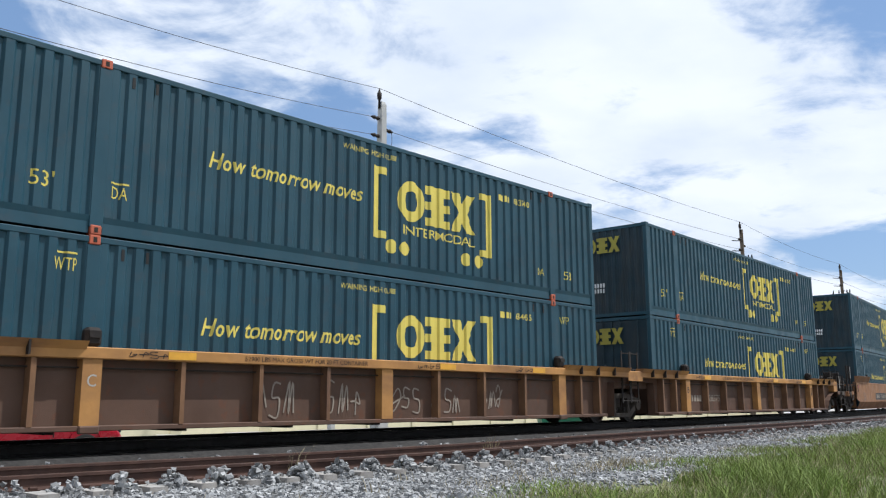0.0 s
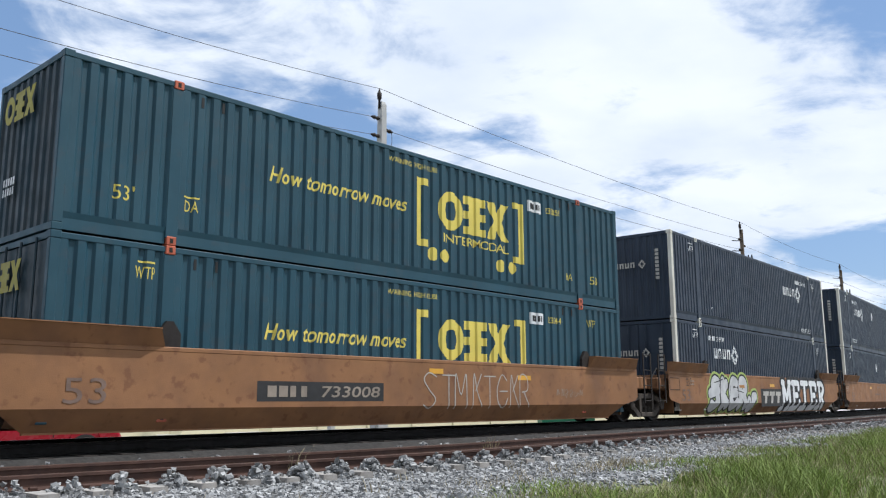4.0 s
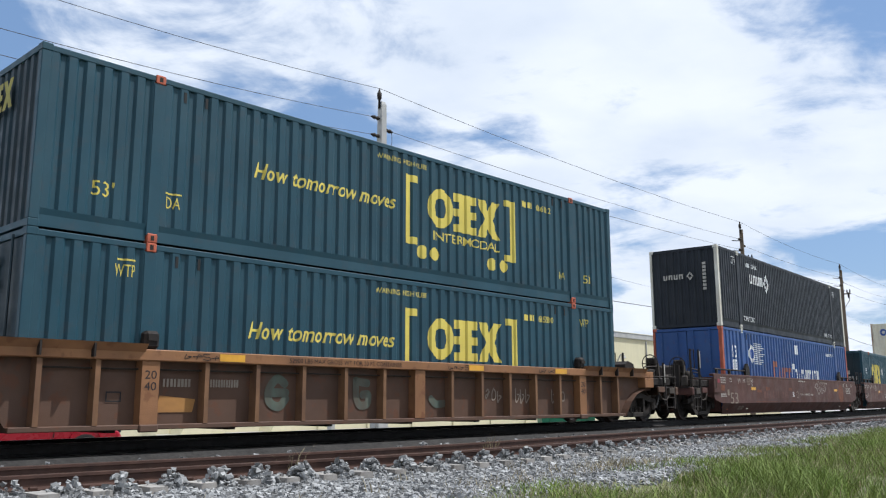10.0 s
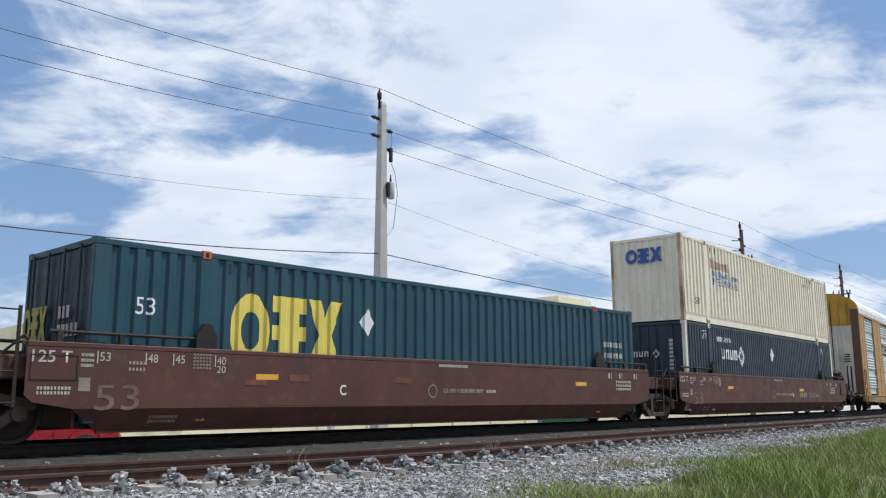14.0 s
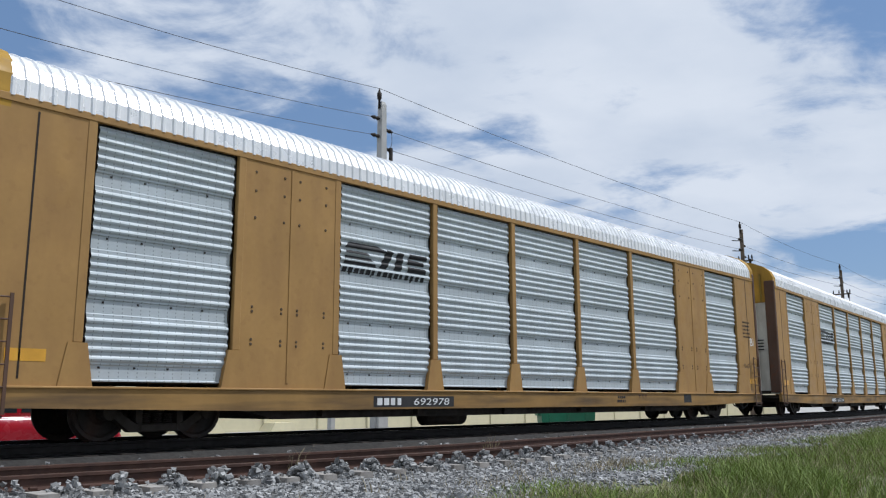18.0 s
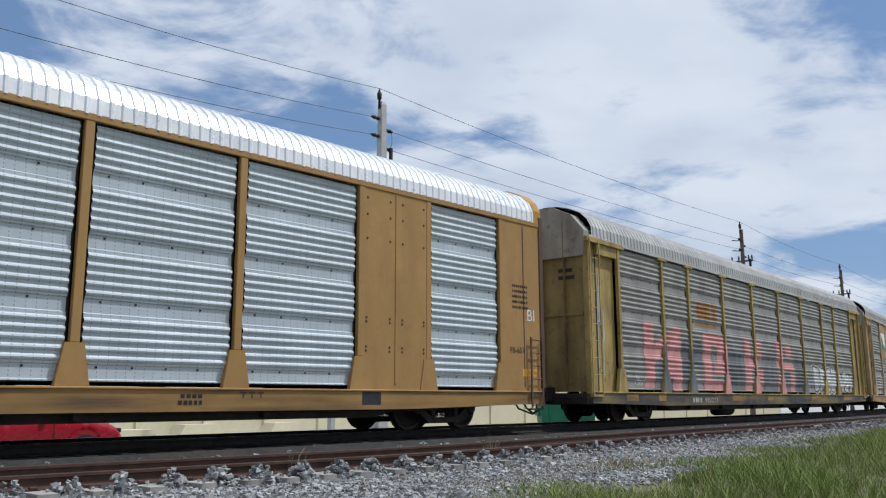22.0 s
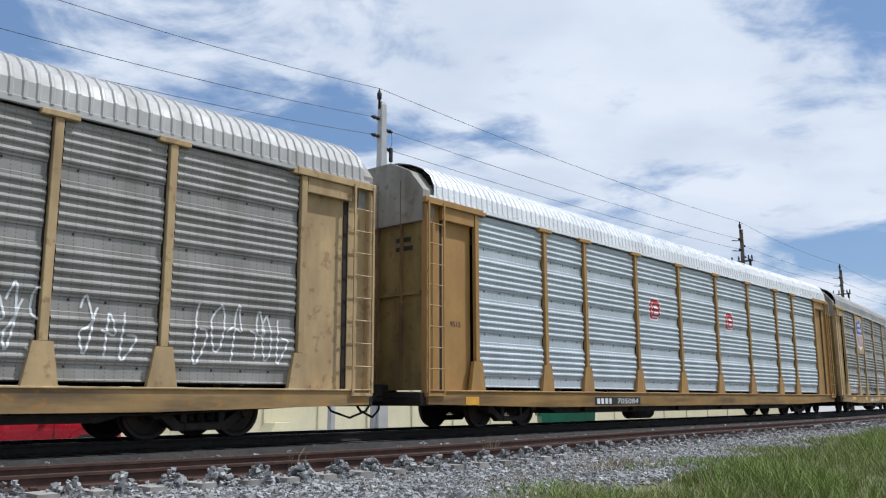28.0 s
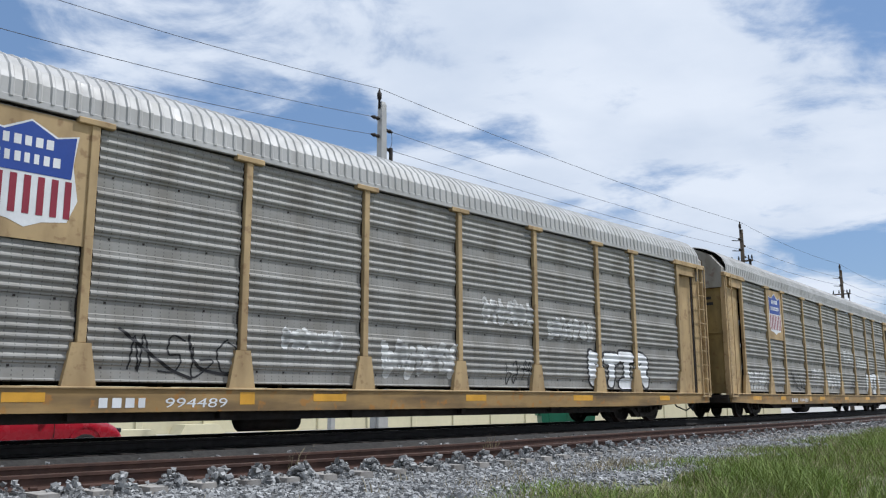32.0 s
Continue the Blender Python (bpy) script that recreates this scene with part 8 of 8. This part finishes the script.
            part("end_door", Geo().prism_x(lo, min(x - d * 0.05, x - d * 0.15), max(x - d * 0.05, x - d * 0.15)), M_DOOROLD, car, "dirty tan end door")
            up = [(-1.36, 4.504), (1.36, 4.504), (1.4, 5.2), (1.0, 5.68), (0.4, 5.96), (-0.4, 5.96), (-1.0, 5.68), (-1.4, 5.2)]
            part("end_hood", Geo().prism_x(up, min(x + d * 0.05, x - d * 0.32), max(x + d * 0.05, x - d * 0.32)), M_HOODOLD, car, "dull grey end hood")
            for y in (-0.72, 0.0, 0.72):
                part("door_seam", Geo().box(min(x + d * 0.055, x - d * 0.06), max(x + d * 0.055, x - d * 0.06), y - 0.012, y + 0.012, 0.9, 5.5), M_ENDRUST, car)
            part("door_band", Geo().box(min(x, x - d * 0.06), max(x, x - d * 0.06), -1.28, 1.28, 2.9, 2.98), M_DOOROLD, car)
            for q in range(2):
                tagged(part("small_print", Geo().box(min(x - d * 0.046, x - d * 0.04), max(x - d * 0.046, x - d * 0.04), -0.95 - 0.06 * q, -0.5, 4.1 - 0.2 * q, 4.2 - 0.2 * q), M_DARKPANEL, car), kind="stuff")
    return car


def rack_texts(car, x, seed, dark=True):
    """Small stencils on an end panel, as bars."""
    m = M_DARK if dark else M_WHITE
    for k in range(5):
        side_mark(car, flat(bars(x, 3.35 - 0.13 * k, 0.62, 0.06, 8, seed + k)), 0, 0, m, "small_print", "", -1.456)


U_RACK = {"J": 176.85, "K": 205.68, "L": 234.33, "M": 263.15, "N": 291.75, "O": 320.38, "P": 349.1, "Q": 377.8}
SOLID = "enclosed autorack with bright ribbed screens and yellow panels"
OLD = "weathered grey autorack with faded yellow posts"
rack = {k: autorack(U_RACK[k], "solid", SOLID) for k in "JK"}
rack["L"] = autorack(U_RACK["L"], "old", OLD + " and pink graffiti")
rack["M"] = autorack(U_RACK["M"], "plain", OLD + " and white line graffiti")
rack["N"] = autorack(U_RACK["N"], "bright", "autorack with bright galvanised screens and yellow posts")
rack["O"] = autorack(U_RACK["O"], "plain", OLD + " and shield emblem")
rack["P"] = autorack(U_RACK["P"], "plain", OLD + " and shield emblem")
rack["Q"] = autorack(U_RACK["Q"], "plain", OLD + "")
for k in "JKLMNOPQ":
    RIDERS.append((rack[k], riding(U_RACK[k], 3.4, 23.6)))

RL = 26.8
for k in "JK":
    c = rack[k]
    hd = [[(6.83, 3.66), (8.05, 3.66), (7.75, 3.78), (6.95, 3.78)], [(6.86, 3.55), (7.5, 3.55), (7.44, 3.61), (6.88, 3.61)], [(6.84, 3.44), (7.62, 3.44), (7.55, 3.5), (6.86, 3.5)], [(6.82, 3.33), (7.72, 3.33), (7.66, 3.39), (6.83, 3.39)],
          [(7.78, 3.33), (7.98, 3.33), (8.2, 3.7), (8.0, 3.74)], [(8.2, 3.33), (8.42, 3.33), (8.5, 3.72), (8.3, 3.72)], [(8.62, 3.33), (9.2, 3.33), (9.14, 3.45), (8.6, 3.45)], [(8.58, 3.5), (9.12, 3.5), (9.08, 3.58), (8.62, 3.62)], [(8.64, 3.63), (9.22, 3.63), (9.18, 3.73), (8.66, 3.73)]]
    for i, p in enumerate(hd):
        rack_mark(c, flat([p]), 0, 0, M_BLACKLET, "emblem", "" if i else "black striped emblem")
    rack_mark(c, flat(bars(6.62, 3.16, 2.55, 0.1, 16, 5)), 0, 0, M_BLACKLET, "small_print")
    side_mark(c, flat([rect(7.6, 10.0, 0.5, 0.72)]), 0, 0, M_DARKPANEL, "stencil_panel", "", -1.472)
    side_mark(c, flat(bars(7.7, 0.54, 0.75, 0.14, 4, 6)), 0, 0, M_WHITE, "number", "", -1.476)
    side_mark(c, letters({"J": "692978", "K": "693019"}[k], 1.1, 0.14, shear=0.1), 8.75, 0.54, M_WHITE, "number", "", -1.476)
    for x in (0.35, RL - 1.05):
        side_mark(c, flat([rect(x + 0.2, x + 0.78, 1.2, 1.38)]), 0, 0, M_AMBER, "placard", "", -1.454)
    rack_texts(c, RL - 1.2, 81)
    side_mark(c, letters("BI", 0.28, 0.28), RL - 0.62, 2.55, M_WHITE, y=-1.456)
    side_mark(c, letters("FB-657", 0.55, 0.14), RL - 1.3, 1.75, M_BLACKLET, y=-1.456)
    side_mark(c, flat([rect(RL - 6.0, RL - 5.5, 0.55, 0.8)]), 0, 0, M_DARKPANEL, "placard", "", -1.474)

DX = 0.5      # the open-ended cars start that much ahead of their first screen
_plain_mark = rack_mark


def side_mark_at(car, dx, me, x, z, *rest):
    side_mark(car, me, x + dx, z, *rest)


def rack_mark(car, dx, me, x, z, *rest):
    _plain_mark(car, me, x + dx, z, *rest)


# faded pink strokes, white blocks and an emblem on the old grey car
c = rack["L"]
for i, p in enumerate((rect(3.85, 6.35, 0.94, 1.75), [(5.8, 1.75), (7.4, 1.75), (7.4, 2.6), (5.8, 2.45)], rect(9.35, 11.1, 0.95, 2.35), rect(13.0, 14.55, 0.95, 2.4), rect(15.25, 16.1, 0.95, 1.72), rect(16.65, 17.8, 0.95, 2.35))):
    rack_mark(c, 0.0, flat([p]), 0, 0, M_SLATESPRAY, "spray_shade", "" if i else "faded slate-grey spray shading")
pink = [rect(3.23, 3.86, 0.98, 2.92), [(3.86, 1.7), (3.86, 2.25), (4.85, 2.75), (4.95, 2.3)], [(4.75, 1.3), (5.1, 1.3), (5.1, 2.75), (4.75, 2.7)], rect(5.1, 5.76, 0.9, 2.9), rect(7.48, 8.12, 0.94, 2.85), rect(8.12, 9.25, 2.42, 2.85),
        rect(8.62, 9.25, 1.85, 2.42), rect(8.3, 9.22, 1.45, 1.85), rect(8.12, 9.2, 0.94, 1.25), rect(11.17, 11.75, 0.95, 2.87), rect(11.75, 12.2, 1.75, 2.1), rect(12.2, 12.95, 0.95, 1.75), rect(12.2, 12.95, 2.1, 2.83),
        rect(14.6, 15.25, 1.85, 2.9), rect(15.6, 16.3, 2.3, 2.85), rect(15.35, 16.62, 1.75, 2.1), rect(16.1, 16.62, 0.95, 1.72), rect(14.6, 15.2, 0.95, 1.6)]
for x, m, z1 in ((4.55, M_SLATESPRAY, 2.35), (6.48, M_SLATESPRAY, 2.2), (9.34, M_PINKSPRAY, 2.55), (12.2, M_PINKSPRAY, 2.1), (15.06, M_PINKSPRAY, 2.7), (17.92, M_SLATESPRAY, 1.5)):     # the paint runs on over the posts
    side_mark(c, flat([rect(x - 0.07, x + 0.07, 1.5, z1)]), 0, 0, m, "spray_shade", "", -1.464)
    side_mark(c, flat([[(x - 0.27, 0.86), (x + 0.27, 0.86), (x + 0.15, 1.5), (x - 0.15, 1.5)]]), 0, 0, m if m is M_SLATESPRAY or x > 9 else M_SLATESPRAY, "spray_shade", "", -1.469)
for i, p in enumerate(pink):
    rack_mark(c, 0.0, lifted(flat([p]), 0.003), 0, 0, M_PINKSPRAY, "spray_paint", "" if i else "faded pink block strokes")
fat_piece(c, 19.1, 0.95, 3.3, 1.15, ("hook", "shard", "peaks", "ring"), 0.17, M_PALE, M_SILVERSPRAY, screen_skin, SCREEN_ZS)
fat_piece(c, 22.55, 0.95, 2.5, 0.95, ("ring", "horn", "peaks"), 0.15, None, M_CHALK, screen_skin, SCREEN_ZS)
for i, p in enumerate(([disc(7.4, 3.58, 0.3, 18)], [rect(7.72, 8.2, 3.3, 3.86)], [[(8.3, 3.3), (8.48, 3.3), (8.8, 3.86), (8.62, 3.86)]], [[(8.3, 3.86), (8.48, 3.86), (8.8, 3.3), (8.62, 3.3)]], [rect(7.05, 8.82, 3.06, 3.13)])):
    rack_mark(c, 0.0, flat(p), 0, 0, M_BURNT, "emblem", "" if i else "burnt-orange block emblem")
rack_mark(c, 0.0, scrawl(171, 0.7, 0.3, 4, 0.025), 2.6, 1.05, M_CHALK, "spray_line")
side_mark(c, flat(bars(6.3, 0.55, 0.75, 0.15, 4, 8)), 0, 0, M_PALE, "number", "", -1.476)
side_mark(c, letters("992273", 1.05, 0.15, shear=0.1), 7.25, 0.55, M_PALE, "number", "", -1.476)
for x, w in ((1.9, 0.7), (3.9, 0.5), (9.6, 0.9), (13.1, 0.6), (18.4, 1.2), (23.2, 1.4)):
    side_mark(c, flat([rect(x, x + w, 0.6, 0.8)]), 0, 0, M_SILLYEL, "patch", "", -1.4735)
part("spray_line", bent_z(scrawl(33, 0.55, 3.4, 4, 0.045), 0.5, 1.0, lambda q: -1.306, []), M_PALE, c, "pale spray-can loops")
# panel with a green peak
c = rack["M"]
rack_mark(c, -0.08, flat([rect(4.72, 6.62, 2.96, 4.86)]), 0, 0, M_RACKYEL, "sign_panel", "tan emblem panel", False, -1.43)
rack_mark(c, -0.08, flat([rect(4.98, 6.25, 3.45, 4.4)]), 0, 0, M_WHITE, "sign_face", "", False, -1.434)
rack_mark(c, -0.08, flat([[(4.98, 3.45), (6.25, 3.45), (5.9, 3.75), (5.7, 3.7), (5.3, 4.25), (5.05, 4.0)]]), 0, 0, M_GREEN, "emblem", "green peak emblem", False, -1.438)
for i, x in enumerate((14.6, 15.6, 18.2, 19.4, 20.8, 22.7, 23.8)):
    rack_mark(c, DX, scrawl(100 + i, 0.9, 1.2, 3, 0.035), x, 1.2, M_WHITE, "spray_line", "" if i else "white spray-can lines")
side_mark_at(c, DX, flat(bars(8.6, 0.6, 2.2, 0.15, 10, 9)), 0, 0, M_BLACKLET, "number", "", -1.476)
for k in "JK":
    side_mark(rack[k], flat(bars(16.87, 0.68, 0.42, 0.06, 4, 5) + bars(16.83, 0.57, 0.48, 0.07, 5, 6)), 0, 0, M_BLACKLET, "small_print", "", -1.476)
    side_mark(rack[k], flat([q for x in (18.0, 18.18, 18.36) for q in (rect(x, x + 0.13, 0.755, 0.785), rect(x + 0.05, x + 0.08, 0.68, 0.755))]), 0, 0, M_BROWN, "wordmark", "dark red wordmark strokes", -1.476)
# red emblems on the bright car
c = rack["N"]
for x in (9.68, 15.32):
    rack_mark(c, DX, lifted(flat([[(0.12, -0.05), (0.54, -0.05), (0.71, 0.12), (0.71, 0.48), (0.54, 0.65), (0.12, 0.65), (-0.05, 0.48), (-0.05, 0.12)]]), -0.002), x, 3.08, M_WHITE, "emblem_border")
    rack_mark(c, DX, flat([[(0.14, 0), (0.52, 0), (0.66, 0.14), (0.66, 0.46), (0.52, 0.6), (0.14, 0.6), (0, 0.46), (0, 0.14)]]), x, 3.08, M_REDLET, "emblem", "red rounded emblem")
    rack_mark(c, DX, lifted(flat([rect(x + 0.12, x + 0.17, 3.2, 3.58), rect(x + 0.26, x + 0.52, 3.4, 3.5), rect(x + 0.26, x + 0.54, 3.22, 3.3), rect(x + 0.22, x + 0.6, 3.13, 3.17)]), 0.002), 0, -0.0, M_WHITE, "emblem_stroke")
side_mark_at(c, 0.0, flat([rect(6.7, 9.22, 0.5, 0.71)]), 0, 0, M_DARKPANEL, "stencil_panel", "", -1.472)
side_mark(c, flat(bars(6.82, 0.535, 0.85, 0.14, 4, 10)), 0, 0, M_WHITE, "number", "", -1.476)
side_mark(c, letters("705084", 1.2, 0.14, shear=0.12), 7.9, 0.535, M_WHITE, "number", "", -1.476)
side_mark(c, flat([rect(1.28, 1.75, 0.53, 0.71)]), 0, 0, M_AMBER, "placard", "", -1.474)
side_mark(c, letters("9515", 0.36, 0.12), 0.95, 2.25, M_BLACKLET, "number", "", -1.306)
# shield emblems
for k in "OP":
    c = rack[k]
    rack_mark(c, 0.19, flat([rect(4.4, 6.24, 2.96, 4.9)]), 0, 0, M_RACKTAN, "sign_panel", "tan emblem panel", False, -1.43)
    cx, z0, z1 = 5.32, 3.14, 4.78
    sh = [(cx - 0.72, z1 - 0.12), (cx - 0.4, z1 - 0.2), (cx, z1), (cx + 0.4, z1 - 0.2), (cx + 0.72, z1 - 0.12), (cx + 0.66, z1 - 0.6), (cx + 0.76, z0 + 0.5), (cx + 0.62, z0 + 0.15), (cx + 0.25, z0 + 0.1), (cx, z0), (cx - 0.25, z0 + 0.1), (cx - 0.62, z0 + 0.15), (cx - 0.76, z0 + 0.5), (cx - 0.66, z1 - 0.6)]
    rack_mark(c, 0.19, flat([sh]), 0, 0, M_WHITE, "shield", "white shield emblem", False, -1.434)
    up = [(x + (cx - x) * 0.05, z - 0.03) for x, z in sh[:5]] + [(cx + 0.64, z1 - 0.82), (cx - 0.64, z1 - 0.82)]
    rack_mark(c, 0.19, flat([up]), 0, 0, M_SHIELDBLUE, "shield_field", "blue upper field", False, -1.438)
    for i in range(7):
        x = cx - 0.6 + 0.2 * i - 0.045
        rack_mark(c, 0.19, flat([rect(x, x + 0.1, z0 + 0.2, z1 - 0.86)]), 0, 0, M_MAROON, "shield_stripe", "", False, -1.438)
    for q, (w, z) in enumerate(((0.78, z1 - 0.42), (0.98, z1 - 0.68))):
        rack_mark(c, 0.19, flat(bars(cx - w / 2, z, w, 0.15, 5 + 2 * q, 3 + q)), 0, 0, M_WHITE, "shield_lettering", "", False, -1.442)
    side_mark(c, flat([rect(9.3, 9.6, 0.57, 0.78)]), 0, 0, M_AMBER, "reflector", "", -1.474)
    side_mark(c, flat(bars(6.8, 0.53, 0.85, 0.15, 4, 12)), 0, 0, M_WHITE, "number", "", -1.476)
    side_mark(c, letters("994489", 1.15, 0.15, shear=0.1), 7.9, 0.53, M_WHITE, "number", "", -1.476)
    for x, w in ((2.2, 0.9), (5.4, 0.6), (10.9, 0.8), (15.2, 0.7), (19.4, 0.9), (23.9, 0.6)):
        side_mark(c, flat([rect(x, x + w, 0.62, 0.76)]), 0, 0, M_AMBER, "reflector", "", -1.4735)
    for i, (x, z, w, h, m) in enumerate(((2.0, 1.0, 2.1, 0.7, M_CHALK), (10.2, 1.55, 1.4, 0.4, M_CHALK), (12.7, 1.1, 2.3, 0.8, M_CHALK), (15.9, 2.4, 1.95, 0.65, M_CHALK), (18.4, 2.15, 2.1, 0.6, M_CHALK), (7.2, 1.0, 2.1, 0.75, M_BLACKLET), (16.7, 0.95, 1.1, 0.7, M_BLACKLET))):
        for q in range(2 if m is M_CHALK else 1):
            rack_mark(c, 0.0, scrawl(120 + i + 7 * q, w, h, 7 if m is M_CHALK else 4, 0.11 if m is M_CHALK else 0.03), x, z, m, "spray_smear", "" if i or q else "pale smeared spray lines")
    for line in ([(7.1, 1.75), (7.9, 1.2), (8.4, 1.0)], [(8.3, 1.7), (8.5, 1.2), (9.3, 1.05)]):
        rack_mark(c, 0.0, fat_line(line, 0.025), 0, 0, M_BLACKLET, "spray_line")
    fat_piece(c, 20.2, 0.94, 3.2, 1.05, ("hook", "mast", "serif_i", "horn"), 0.15, None, M_WHITE, screen_skin, SCREEN_ZS)

# ---- what moves ----


def motions():
    for ob, rows in RIDERS:
        walk(ob, rows)
    for wheel, x, y, z, r in ROLLERS:
        rows = []
        for f in range(0, 961):
            t = f / 30
            rows.append((t, Matrix.Translation((x, y, z)) @ Matrix.Rotation(-gone(t) / r, 4, "Y")))
        walk(wheel, rows)


motions()
